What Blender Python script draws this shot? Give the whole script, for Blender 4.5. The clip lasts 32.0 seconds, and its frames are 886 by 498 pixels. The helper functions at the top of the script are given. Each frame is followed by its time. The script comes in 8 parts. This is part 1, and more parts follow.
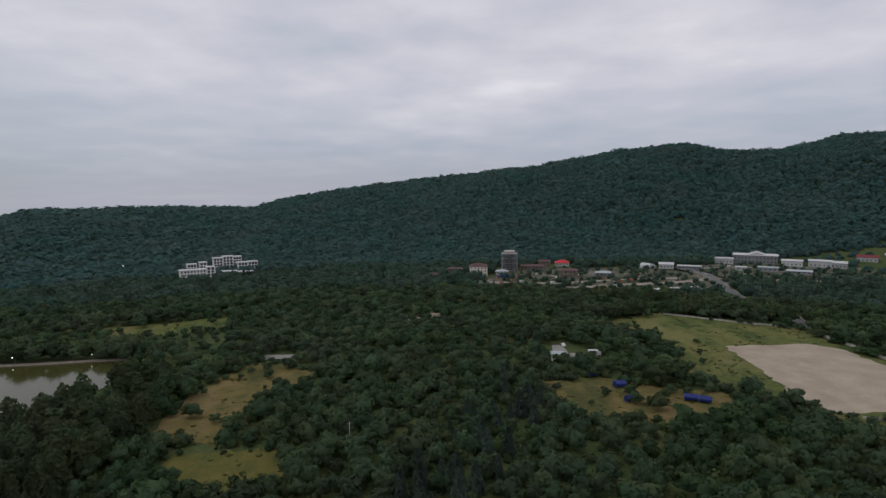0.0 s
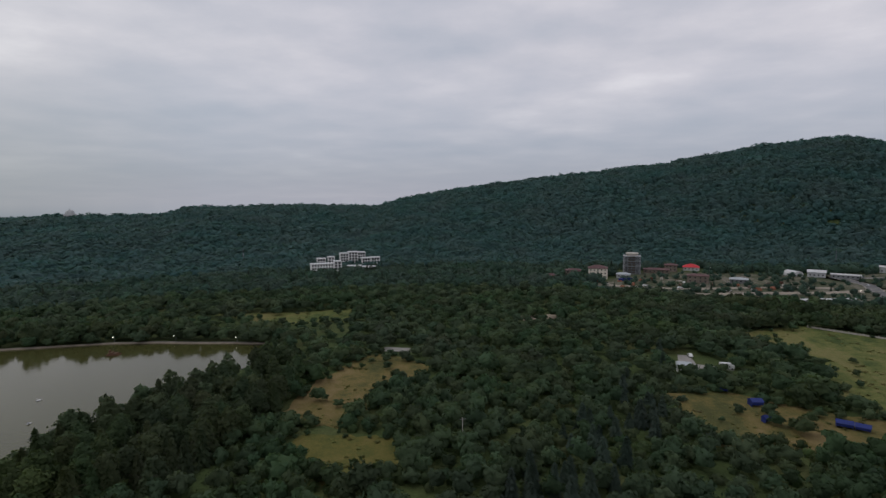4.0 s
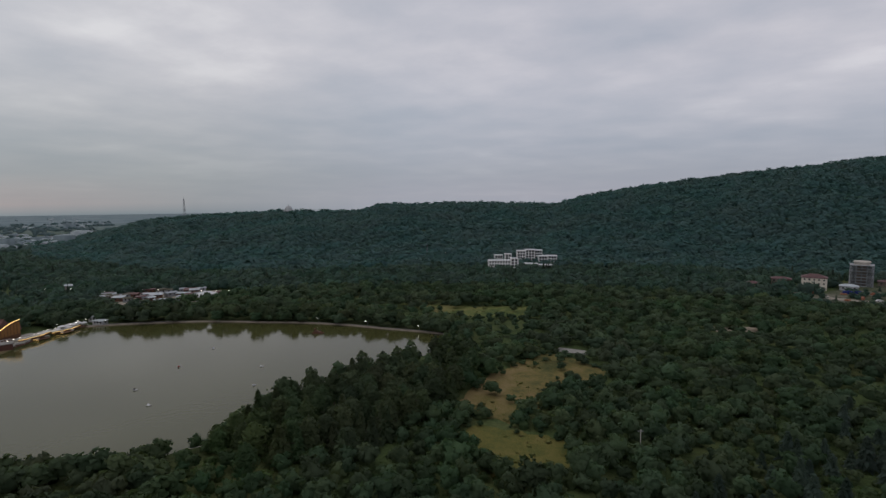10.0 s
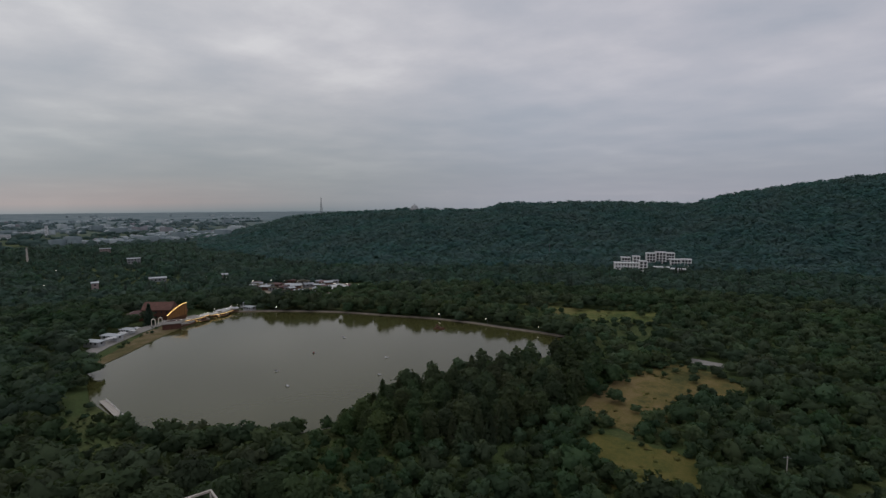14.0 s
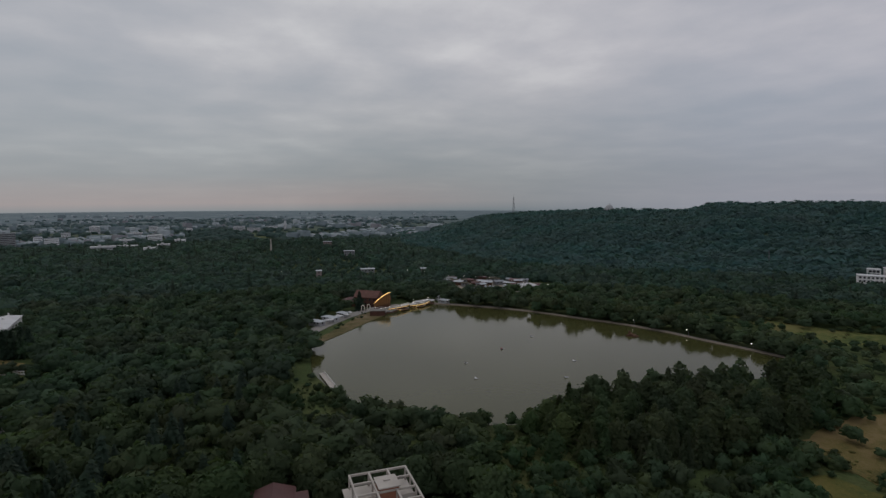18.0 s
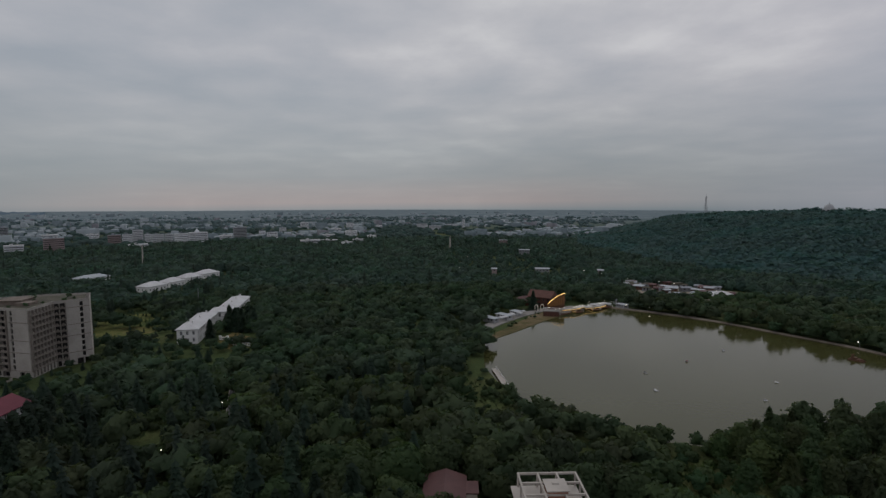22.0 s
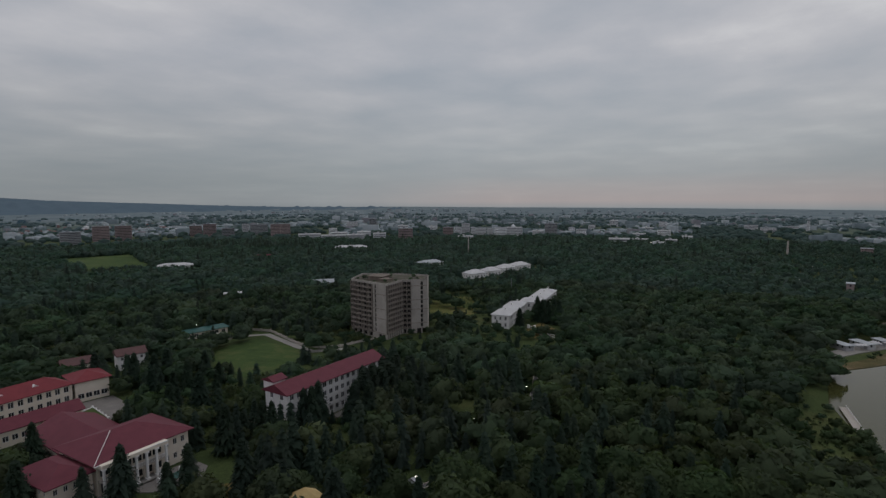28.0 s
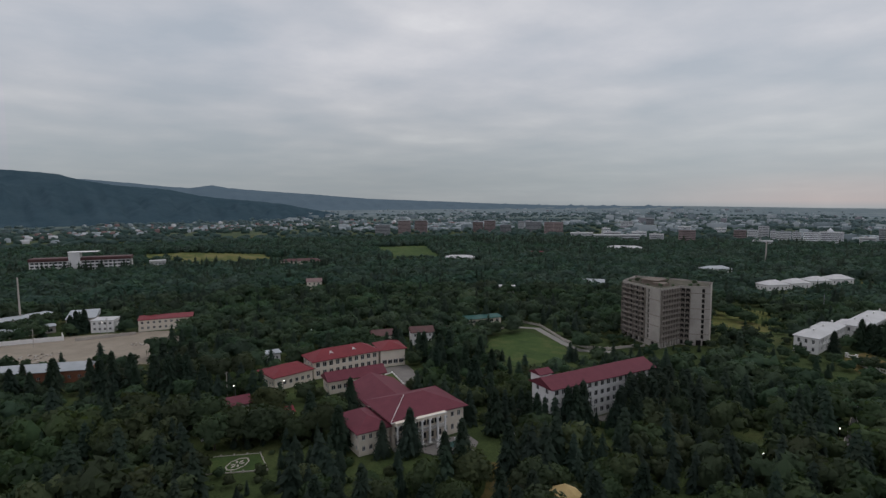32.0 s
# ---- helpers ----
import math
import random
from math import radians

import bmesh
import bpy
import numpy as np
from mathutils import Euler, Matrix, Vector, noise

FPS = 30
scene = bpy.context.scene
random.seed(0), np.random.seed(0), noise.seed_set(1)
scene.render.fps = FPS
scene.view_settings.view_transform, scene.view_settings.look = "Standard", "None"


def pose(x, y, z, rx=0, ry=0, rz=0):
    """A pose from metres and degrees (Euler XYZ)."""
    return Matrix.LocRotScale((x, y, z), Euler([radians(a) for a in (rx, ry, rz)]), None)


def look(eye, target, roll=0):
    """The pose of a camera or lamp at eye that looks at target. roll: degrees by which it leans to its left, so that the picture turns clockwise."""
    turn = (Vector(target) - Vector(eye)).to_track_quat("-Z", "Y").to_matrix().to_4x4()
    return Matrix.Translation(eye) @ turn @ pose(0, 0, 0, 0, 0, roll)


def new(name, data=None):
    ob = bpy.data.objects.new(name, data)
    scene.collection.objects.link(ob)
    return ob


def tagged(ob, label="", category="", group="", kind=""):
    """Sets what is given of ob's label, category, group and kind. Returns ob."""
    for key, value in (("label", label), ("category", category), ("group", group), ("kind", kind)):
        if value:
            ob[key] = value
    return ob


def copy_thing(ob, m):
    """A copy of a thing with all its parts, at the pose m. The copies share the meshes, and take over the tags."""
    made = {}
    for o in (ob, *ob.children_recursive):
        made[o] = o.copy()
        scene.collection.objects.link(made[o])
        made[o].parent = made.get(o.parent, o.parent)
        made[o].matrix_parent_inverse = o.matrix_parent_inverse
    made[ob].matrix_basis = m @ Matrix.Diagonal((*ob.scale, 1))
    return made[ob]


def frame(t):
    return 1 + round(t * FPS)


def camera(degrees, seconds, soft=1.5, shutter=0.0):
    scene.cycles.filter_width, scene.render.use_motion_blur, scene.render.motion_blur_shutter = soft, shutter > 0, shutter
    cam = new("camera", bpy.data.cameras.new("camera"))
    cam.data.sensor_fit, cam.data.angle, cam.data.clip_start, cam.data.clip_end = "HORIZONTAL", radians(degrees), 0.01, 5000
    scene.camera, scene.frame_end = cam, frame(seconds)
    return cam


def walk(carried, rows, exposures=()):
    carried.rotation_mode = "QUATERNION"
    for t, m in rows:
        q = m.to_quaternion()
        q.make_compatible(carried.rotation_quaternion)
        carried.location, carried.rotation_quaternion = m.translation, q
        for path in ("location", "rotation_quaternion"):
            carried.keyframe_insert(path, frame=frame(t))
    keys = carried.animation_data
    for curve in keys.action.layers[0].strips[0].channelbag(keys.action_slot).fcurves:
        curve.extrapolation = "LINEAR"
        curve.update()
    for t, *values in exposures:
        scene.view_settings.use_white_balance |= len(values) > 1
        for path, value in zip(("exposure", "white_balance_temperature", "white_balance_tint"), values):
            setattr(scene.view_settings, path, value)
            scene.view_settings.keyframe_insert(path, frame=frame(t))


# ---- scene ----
# The camera hovers in one place and turns to its left, looking slightly down.
cam = camera(78.3, 32.0, soft=1.4)


def aim(x, y, z, yaw, pitch, roll):
    return pose(x, y, z, 0, 0, yaw) @ pose(0, 0, 0, 90 + pitch, 0, 0) @ pose(0, 0, 0, 0, 0, roll)


# seconds, place, yaw to the left, pitch, roll
PATH = [
    (0.0, 0, 0, 75, -0.03, -5.37, -0.54),
    (0.5, 0, 0, 75, 1.18, -5.36, -0.53),
    (1.0, 0, 0, 75, 2.65, -5.36, -0.51),
    (1.5, 0, 0, 75, 4.09, -5.35, -0.49),
    (2.0, 0, 0, 75, 5.70, -5.34, -0.47),
    (2.5, 0, 0, 75, 7.24, -5.34, -0.45),
    (3.0, 0, 0, 75, 8.99, -5.35, -0.44),
    (3.5, 0, 0, 75, 10.59, -5.35, -0.43),
    (5.5, 0, 0, 75, 17.29, -5.36, -0.41),
    (6.0, 0, 0, 75, 18.81, -5.36, -0.45),
    (6.5, 0, 0, 75, 20.28, -5.37, -0.47),
    (7.0, 0, 0, 75, 21.91, -5.39, -0.45),
    (7.5, 0, 0, 75, 23.40, -5.40, -0.43),
    (8.0, 0, 0, 75, 24.91, -5.41, -0.43),
    (8.5, 0, 0, 75, 26.46, -5.41, -0.43),
    (9.0, 0, 0, 75, 27.99, -5.43, -0.42),
    (9.5, 0, 0, 75, 29.31, -5.44, -0.42),
    (10.0, 0, 0, 75, 30.79, -5.45, -0.38),
    (10.5, 0, 0, 75, 32.16, -5.44, -0.33),
    (11.0, 0, 0, 75, 33.68, -5.44, -0.28),
    (11.5, 0, 0, 75, 34.91, -5.45, -0.27),
    (12.0, 0, 0, 75, 36.35, -5.45, -0.28),
    (12.5, 0, 0, 75, 37.87, -5.46, -0.28),
    (13.0, 0, 0, 75, 39.56, -5.46, -0.27),
    (13.5, 0, 0, 75, 41.20, -5.46, -0.27),
    (14.0, 0, 0, 75, 43.60, -5.46, -0.29),
    (14.5, 0, 0, 75, 46.12, -5.46, -0.31),
    (16.5, 0, 0, 75, 56.58, -5.45, -0.28),
    (17.0, 0, 0, 75, 59.17, -5.43, -0.25),
    (17.5, 0, 0, 75, 61.36, -5.41, -0.27),
    (18.0, 0, 0, 75, 63.54, -5.41, -0.32),
    (18.5, 0, 0, 75, 65.60, -5.41, -0.36),
    (19.0, 0, 0, 75, 67.86, -5.40, -0.37),
    (19.5, 0, 0, 75, 69.99, -5.39, -0.37),
    (20.0, 0, 0, 75, 72.32, -5.38, -0.37),
    (20.5, 0, 0, 75, 74.58, -5.38, -0.37),
    (21.0, 0, 0, 75, 77.16, -5.38, -0.39),
    (21.5, 0, 0, 75, 79.40, -5.37, -0.41),
    (22.0, 0, 0, 75, 81.90, -5.37, -0.44),
    (22.5, 0, 0, 75, 84.11, -5.38, -0.47),
    (23.0, 0, 0, 75, 86.50, -5.38, -0.46),
    (23.5, 0, 0, 75, 89.09, -5.37, -0.43),
    (24.0, 0, 0, 75, 91.77, -5.36, -0.41),
    (24.5, 0, 0, 75, 94.19, -5.35, -0.38),
    (25.0, 0, 0, 75, 97.24, -5.34, -0.34),
    (25.5, 0, 0, 75, 100.13, -5.32, -0.31),
    (27.5, 0, 0, 75, 110.60, -5.38, -0.36),
    (28.0, 0, 0, 75, 113.62, -5.40, -0.38),
    (28.5, 0, 0, 75, 117.24, -5.41, -0.40),
    (29.0, 0, 0, 75, 121.57, -5.40, -0.44),
    (29.5, 0, 0, 75, 125.68, -5.37, -0.47),
    (30.0, 0, 0, 75, 130.05, -5.34, -0.47),
    (30.5, 0, 0, 75, 134.39, -5.32, -0.43),
    (31.0, 0, 0, 75, 138.74, -5.31, -0.38),
    (31.5, 0, 0, 75, 140.60, -5.33, -0.35),
    (32.0, 0, 0, 75, 141.76, -5.36, -0.35),
]
EXPOSURES = [(0, 0.42), (6, 0.28), (13, 0.15), (19, -0.08), (25.5, -0.05), (28.5, -0.02), (30, 0.17), (32, 0.36)]
walk(cam, [(row[0], aim(*row[1:])) for row in PATH], EXPOSURES)

# ---- light: an overcast evening ----
SUN_AZ, SUN_EL = radians(80), radians(58)  # behind cloud, over the town
world = bpy.data.worlds.new("evening_sky")
scene.world = world
world.use_nodes = True


class Nodes:
    """Short hand for building a node tree."""

    def __init__(self, tree):
        self.tree, self.links = tree, tree.links
        tree.nodes.clear()

    def add(self, kind, inputs=None):
        n = self.tree.nodes.new(kind)
        for k, v in (inputs or {}).items():
            if isinstance(v, bpy.types.NodeSocket):
                self.links.new(v, n.inputs[k])
            else:
                n.inputs[k].default_value = v
        return n

    def math(self, op, a, b=0.0, clamp=False):
        n = self.add("ShaderNodeMath", {0: a, 1: b})
        n.operation, n.use_clamp = op, clamp
        return n.outputs[0]

    def vmath(self, op, a, b):
        n = self.add("ShaderNodeVectorMath", {0: a, 1: b})
        n.operation = op
        return n.outputs[0]

    def noise(self, vec, scale, detail=3.0, rough=0.55):
        return self.add("ShaderNodeTexNoise", {"Vector": vec, "Scale": scale, "Detail": detail, "Roughness": rough}).outputs[0]

    def ramp(self, fac, stops):
        n = self.add("ShaderNodeValToRGB", {0: fac})
        e = n.color_ramp.elements
        while len(e) < len(stops):
            e.new(0.5)
        for el, (p, c) in zip(e, stops):
            el.position, el.color = p, (*c, 1) if len(c) == 3 else c
        return n.outputs[0]

    def remap(self, v, a, b, c=0.0, d=1.0):
        return self.add("ShaderNodeMapRange", {0: v, 1: a, 2: b, 3: c, 4: d}).outputs[0]

    def mix(self, f, a, b, blend="MIX"):
        n = self.add("ShaderNodeMix")
        n.data_type, n.blend_type = "RGBA", blend
        for i, v in ((0, f), (6, a), (7, b)):
            if isinstance(v, bpy.types.NodeSocket):
                self.links.new(v, n.inputs[i])
            else:
                n.inputs[i].default_value = v if i == 0 else ((*v, 1) if len(v) == 3 else v)
        return n.outputs[2]


def build_sky():
    n = Nodes(world.node_tree)
    out = n.add("ShaderNodeOutputWorld")
    way = n.add("ShaderNodeTexCoord").outputs["Generated"]
    sky = n.add("ShaderNodeTexSky")
    sky.sky_type, sky.sun_disc, sky.sun_elevation, sky.sun_rotation = "NISHITA", False, SUN_EL, -SUN_AZ
    sky.air_density, sky.dust_density = 1.5, 3.0
    xyz = n.add("ShaderNodeSeparateXYZ", {0: way})
    up = n.math("MAXIMUM", xyz.outputs[2], 0.0)
    # a flat cloud layer, seen in perspective
    high = n.math("ADD", up, 0.10)
    flat = n.add("ShaderNodeCombineXYZ", {0: n.math("DIVIDE", xyz.outputs[0], high), 1: n.math("DIVIDE", xyz.outputs[1], high), 2: 0.0}).outputs[0]
    big = n.noise(flat, 0.42, 3.0, 0.55)
    fine = n.noise(n.vmath("MULTIPLY", flat, (1.0, 1.0, 1.0)), 1.7, 6.0, 0.6)
    cover = n.math("ADD", n.math("MULTIPLY", big, 0.72), n.math("MULTIPLY", fine, 0.28))
    cloud = n.ramp(n.remap(cover, 0.36, 0.64), [(0.0, (0.355, 0.387, 0.450)), (0.45, (0.460, 0.467, 0.518)), (0.75, (0.553, 0.545, 0.585)), (1.0, (0.668, 0.655, 0.683))])
    # bluish murk low down, a rose band at the horizon over the town
    turn = n.math("ADD", n.math("DIVIDE", n.math("ARCTAN2", n.math("MULTIPLY", xyz.outputs[0], -1.0), xyz.outputs[1]), math.tau), 0.5)

    def round_about(stops):
        return n.ramp(turn, [((az + 180) / 360, (v, v, v)) for az, v in stops])

    height = n.remap(xyz.outputs[2], -0.03, 0.2)
    grey = n.ramp(height, [(0.0, (0.18, 0.225, 0.258)), (0.035, (0.215, 0.262, 0.292)), (0.06, (0.275, 0.310, 0.335)), (0.11, (0.345, 0.370, 0.390)), (0.22, (0.340, 0.375, 0.402)), (0.45, (0.345, 0.385, 0.420)), (1.0, (0.45, 0.465, 0.50))])
    rose = n.ramp(height, [(0.0, (0.18, 0.225, 0.258)), (0.030, (0.225, 0.268, 0.295)), (0.055, (0.31, 0.315, 0.33)), (0.10, (0.415, 0.362, 0.362)), (0.19, (0.398, 0.370, 0.378)), (0.30, (0.35, 0.37, 0.395)), (0.50, (0.345, 0.38, 0.415)), (1.0, (0.45, 0.465, 0.50))])
    low = n.mix(round_about([(-60, 0), (52, 0), (72, 1), (108, 1), (126, 0), (180, 0)]), grey, rose)
    pale = n.ramp(height, [(0.0, (0.30, 0.32, 0.35)), (0.14, (0.34, 0.347, 0.372)), (0.32, (0.312, 0.336, 0.366)), (0.5, (0.315, 0.348, 0.388)), (0.75, (0.375, 0.402, 0.44)), (1.0, (0.45, 0.465, 0.50))])
    low = n.mix(round_about([(-180, 0), (-90, 1), (38, 1), (58, 0), (180, 0)]), low, pale)
    low = n.mix(1.0, low, n.ramp(turn, [(0.0, (1.0, 1.0, 1.0)), (0.3, (0.97, 0.985, 1.06)), (0.60, (0.96, 0.985, 1.05)), (0.66, (1.0, 1.0, 1.0))]), "MULTIPLY")
    low = n.mix(1.0, low, round_about([(-180, 0.78), (-90, 1.0), (35, 1.0), (52, 0.82), (68, 0.82), (88, 0.98), (112, 0.97), (130, 0.8), (148, 0.72), (180, 0.78)]), "MULTIPLY")
    veil = n.remap(up, 0.03, 0.24, 0.9, 0.08)
    col = n.mix(1.0, n.mix(veil, cloud, low), n.ramp(turn, [(0.56, (1.012, 1.0, 1.012)), (0.70, (0.984, 1.0, 0.988))]), "MULTIPLY")
    clouds = n.add("ShaderNodeBackground", {0: col, 1: 0.95})
    clear = n.add("ShaderNodeBackground", {0: sky.outputs[0], 1: 0.06})
    both = n.add("ShaderNodeMixShader", {0: 0.93, 1: clear.outputs[0], 2: clouds.outputs[0]})
    n.links.new(both.outputs[0], out.inputs[0])


build_sky()
sun_data = bpy.data.lights.new("sun", "SUN")
sun_data.energy, sun_data.angle, sun_data.color = 0.3, radians(30), (1.0, 0.95, 0.9)
sun = new("sun", sun_data)
sun.matrix_world = look((0, 0, 0), (math.sin(SUN_AZ) * math.cos(SUN_EL), -math.cos(SUN_AZ) * math.cos(SUN_EL), -math.sin(SUN_EL)))

# ---- materials ----
def material(name):
    m = bpy.data.materials.new(name)
    m.use_nodes = True
    n = Nodes(m.node_tree)
    out = n.add("ShaderNodeOutputMaterial")
    b = n.add("ShaderNodeBsdfPrincipled")
    n.links.new(b.outputs[0], out.inputs[0])
    return m, n, b


def place(n):
    return n.add("ShaderNodeNewGeometry").outputs["Position"]


def bump(n, b, h, strength, dist):
    n.links.new(n.add("ShaderNodeBump", {"Height": h, "Strength": strength, "Distance": dist}).outputs[0], b.inputs["Normal"])


def foliage(name, dark, mid, light, grain=1.6, mottle=0.8, apart=1.0):
    """Leaves: a hue for each tree, mottled at the size of a twig and of a bough."""
    m, n, b = material(name)
    p = place(n)
    attr = n.add("ShaderNodeAttribute")
    attr.attribute_name = "tint"
    tint = attr.outputs["Fac"]
    rnd = n.add("ShaderNodeObjectInfo").outputs["Random"]
    isl = n.add("ShaderNodeNewGeometry").outputs["Random Per Island"]
    v = n.math("ADD", n.math("MULTIPLY", n.math("FRACT", n.math("ADD", tint, rnd)), 0.5), n.math("MULTIPLY", n.noise(p, 0.03, 2.0), 0.35))
    v = n.math("ADD", v, n.math("MULTIPLY", n.math("SUBTRACT", n.noise(p, grain, 4.0, 0.7), 0.5), mottle))
    v = n.math("ADD", v, n.math("MULTIPLY", n.math("SUBTRACT", isl, 0.5), 0.3))
    own = n.math("FRACT", n.math("ADD", n.math("MULTIPLY", tint, 7.3), n.math("MULTIPLY", rnd, 5.1)))
    hue = n.add("ShaderNodeHueSaturation", {"Hue": n.remap(own, 0, 1, 0.5 - 0.022 * apart, 0.5 + 0.022 * apart), "Saturation": n.remap(n.noise(p, 0.018, 2.0), 0.3, 0.7, 0.8, 1.15), "Value": n.remap(n.math("FRACT", n.math("MULTIPLY", own, 3.7)), 0, 1, 1 - 0.2 * apart, 1 + 0.27 * apart),
                                            "Color": n.ramp(v, [(0.0, dark), (0.45, mid), (1.0, light)])})
    n.links.new(hue.outputs[0], b.inputs["Base Color"])
    b.inputs["Roughness"].default_value = 0.75
    b.inputs["Specular IOR Level"].default_value = 0.15
    bump(n, b, n.noise(p, grain * 0.8, 6.0, 0.8), 0.6, 0.6 / grain)
    # thin leaves let part of the light through
    through_leaf = n.add("ShaderNodeBsdfTranslucent", {"Color": n.mix(1.0, hue.outputs[0], (1.5, 1.5, 1.1), "MULTIPLY")})
    both = n.add("ShaderNodeMixShader", {0: 0.36, 1: b.outputs[0], 2: through_leaf.outputs[0]})
    n.links.new(both.outputs[0], [q for q in m.node_tree.nodes if q.type == "OUTPUT_MATERIAL"][0].inputs[0])
    return m


def surface(name, a, c, rough=0.8, scale=0.5, fine=6.0, bumpy=0.3, metal=0.0, deep=0.02, spec=0.3, vary=0.0):
    """Two colours in patches with grain, plus relief; vary: lightness by object."""
    m, n, b = material(name)
    p = place(n)
    f = n.math("ADD", n.math("MULTIPLY", n.noise(p, scale, 5.0, 0.6), 0.7), n.math("MULTIPLY", n.noise(p, fine, 4.0, 0.65), 0.3))
    col = n.ramp(f, [(0.3, a), (0.7, c)])
    if vary:
        r = n.add("ShaderNodeObjectInfo").outputs["Random"]
        col = n.add("ShaderNodeHueSaturation", {"Value": n.remap(r, 0, 1, 1 - vary, 1 + vary), "Color": col}).outputs[0]
    n.links.new(col, b.inputs["Base Color"])
    b.inputs["Roughness"].default_value, b.inputs["Metallic"].default_value = rough, metal
    b.inputs["Specular IOR Level"].default_value = spec
    if bumpy:
        bump(n, b, n.noise(p, fine, 5.0, 0.6), bumpy, deep)
    return m


def glow(name, col, power):
    m, n, b = material(name)
    b.inputs["Base Color"].default_value = (0.1 * col[0], 0.1 * col[1], 0.1 * col[2], 1)
    b.inputs["Emission Color"].default_value, b.inputs["Emission Strength"].default_value = (*col, 1), power
    return m


LEAF = foliage("broad_leaves", (0.042, 0.071, 0.037), (0.052, 0.085, 0.043), (0.086, 0.116, 0.055), 1.3, 0.65, 1.2)
BLADES = foliage("grass_blades", (0.110, 0.120, 0.042), (0.140, 0.142, 0.052), (0.175, 0.165, 0.068))
LEAF_PARK = foliage("park_leaves", (0.044, 0.067, 0.034), (0.051, 0.076, 0.036), (0.078, 0.102, 0.044), 1.3, 0.65, 1.3)
LEAF_LOW = foliage("low_scrub_leaves", (0.050, 0.076, 0.034), (0.066, 0.096, 0.040), (0.096, 0.122, 0.049))
# Distance haze is painted into these leaf colours as blue, palest on the plain.
LEAF_HILL_HAZE = foliage("hazy_hill_leaves", (0.055, 0.113, 0.112), (0.062, 0.122, 0.118), (0.075, 0.138, 0.126), 0.35, 0.4, 0.6)
LEAF_PLAIN_HAZE = foliage("hazy_plain_leaves", (0.092, 0.143, 0.152), (0.108, 0.160, 0.168), (0.126, 0.178, 0.184), 0.3, 0.3, 0.35)
LEAF_EDGE_HAZE = foliage("hazy_town_edge_leaves", (0.052, 0.093, 0.085), (0.062, 0.105, 0.094), (0.078, 0.122, 0.104), 0.4, 0.35, 0.5)
# Park leaves shifted towards blue: middle-distance haze carried by the colour.
LEAF_MID_HAZE = foliage("hazy_middle_park_leaves", (0.040, 0.070, 0.041), (0.047, 0.080, 0.045), (0.067, 0.100, 0.051), 1.0, 0.55, 1.2)
# The haze over the far park and valley, put into the leaf colour.
LEAF_FAR_HAZE = foliage("hazy_far_park_leaves", (0.044, 0.083, 0.064), (0.052, 0.093, 0.069), (0.070, 0.112, 0.076), 0.6, 0.45, 1.0)
NEEDLE = foliage("dark_needles", (0.024, 0.043, 0.030), (0.032, 0.054, 0.037), (0.048, 0.072, 0.045), 2.2)
SPRUCE = foliage("blue_needles", (0.036, 0.058, 0.046), (0.048, 0.074, 0.057), (0.071, 0.101, 0.077), 2.2)
BARK = surface("bark", (0.05, 0.04, 0.03), (0.12, 0.10, 0.08), 0.9, 1.0, 8.0, 0.6, deep=0.05)


def ground_material():
    m, n, b = material("undergrowth")
    p = place(n)
    a = n.ramp(n.noise(p, 0.02, 6.0, 0.65), [(0.3, (0.036, 0.054, 0.020)), (0.5, (0.055, 0.078, 0.028)), (0.75, (0.105, 0.105, 0.042))])
    c = n.ramp(n.noise(p, 0.7, 6.0, 0.7), [(0.3, (0.35, 0.35, 0.35)), (0.7, (0.75, 0.75, 0.75))])
    near = n.mix(0.8, a, c, "OVERLAY")
    # the plain: fields far out, distance haze painted in as blue-grey that grows outwards
    hazy_plots = n.ramp(n.noise(n.vmath("MULTIPLY", p, (1.0, 1.0, 0.0)), 0.006, 5.0, 0.7), [(0.36, (0.112, 0.158, 0.174)), (0.5, (0.146, 0.190, 0.204)), (0.64, (0.192, 0.228, 0.240))])
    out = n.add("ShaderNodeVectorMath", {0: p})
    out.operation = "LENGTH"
    n.links.new(n.mix(n.remap(out.outputs["Value"], 1100, 2600), near, hazy_plots), b.inputs["Base Color"])
    b.inputs["Roughness"].default_value = 0.95
    b.inputs["Specular IOR Level"].default_value = 0.1
    bump(n, b, n.noise(p, 0.9, 6.0, 0.7), 0.9, 0.5)
    return m


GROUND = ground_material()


def meadow(name, dry, fresh, bare):
    m, n, b = material(name)
    p = place(n)
    f = n.math("ADD", n.math("MULTIPLY", n.noise(n.vmath("MULTIPLY", p, (1.0, 0.4, 1.0)), 0.045, 5.0, 0.65), 0.5), n.math("MULTIPLY", n.noise(p, 0.16, 5.0, 0.7), 0.3))
    f = n.remap(n.math("ADD", f, n.math("MULTIPLY", n.noise(p, 0.9, 6.0, 0.75), 0.2)), 0.36, 0.64)
    deep = tuple(0.68 * v for v in fresh)
    n.links.new(n.ramp(f, [(0.0, deep), (0.25, fresh), (0.5, dry), (0.75, bare), (1.0, dry)]), b.inputs["Base Color"])
    b.inputs["Roughness"].default_value = 0.95
    b.inputs["Specular IOR Level"].default_value = 0.1
    bump(n, b, n.noise(p, 1.8, 6.0, 0.75), 0.9, 0.4)
    return m


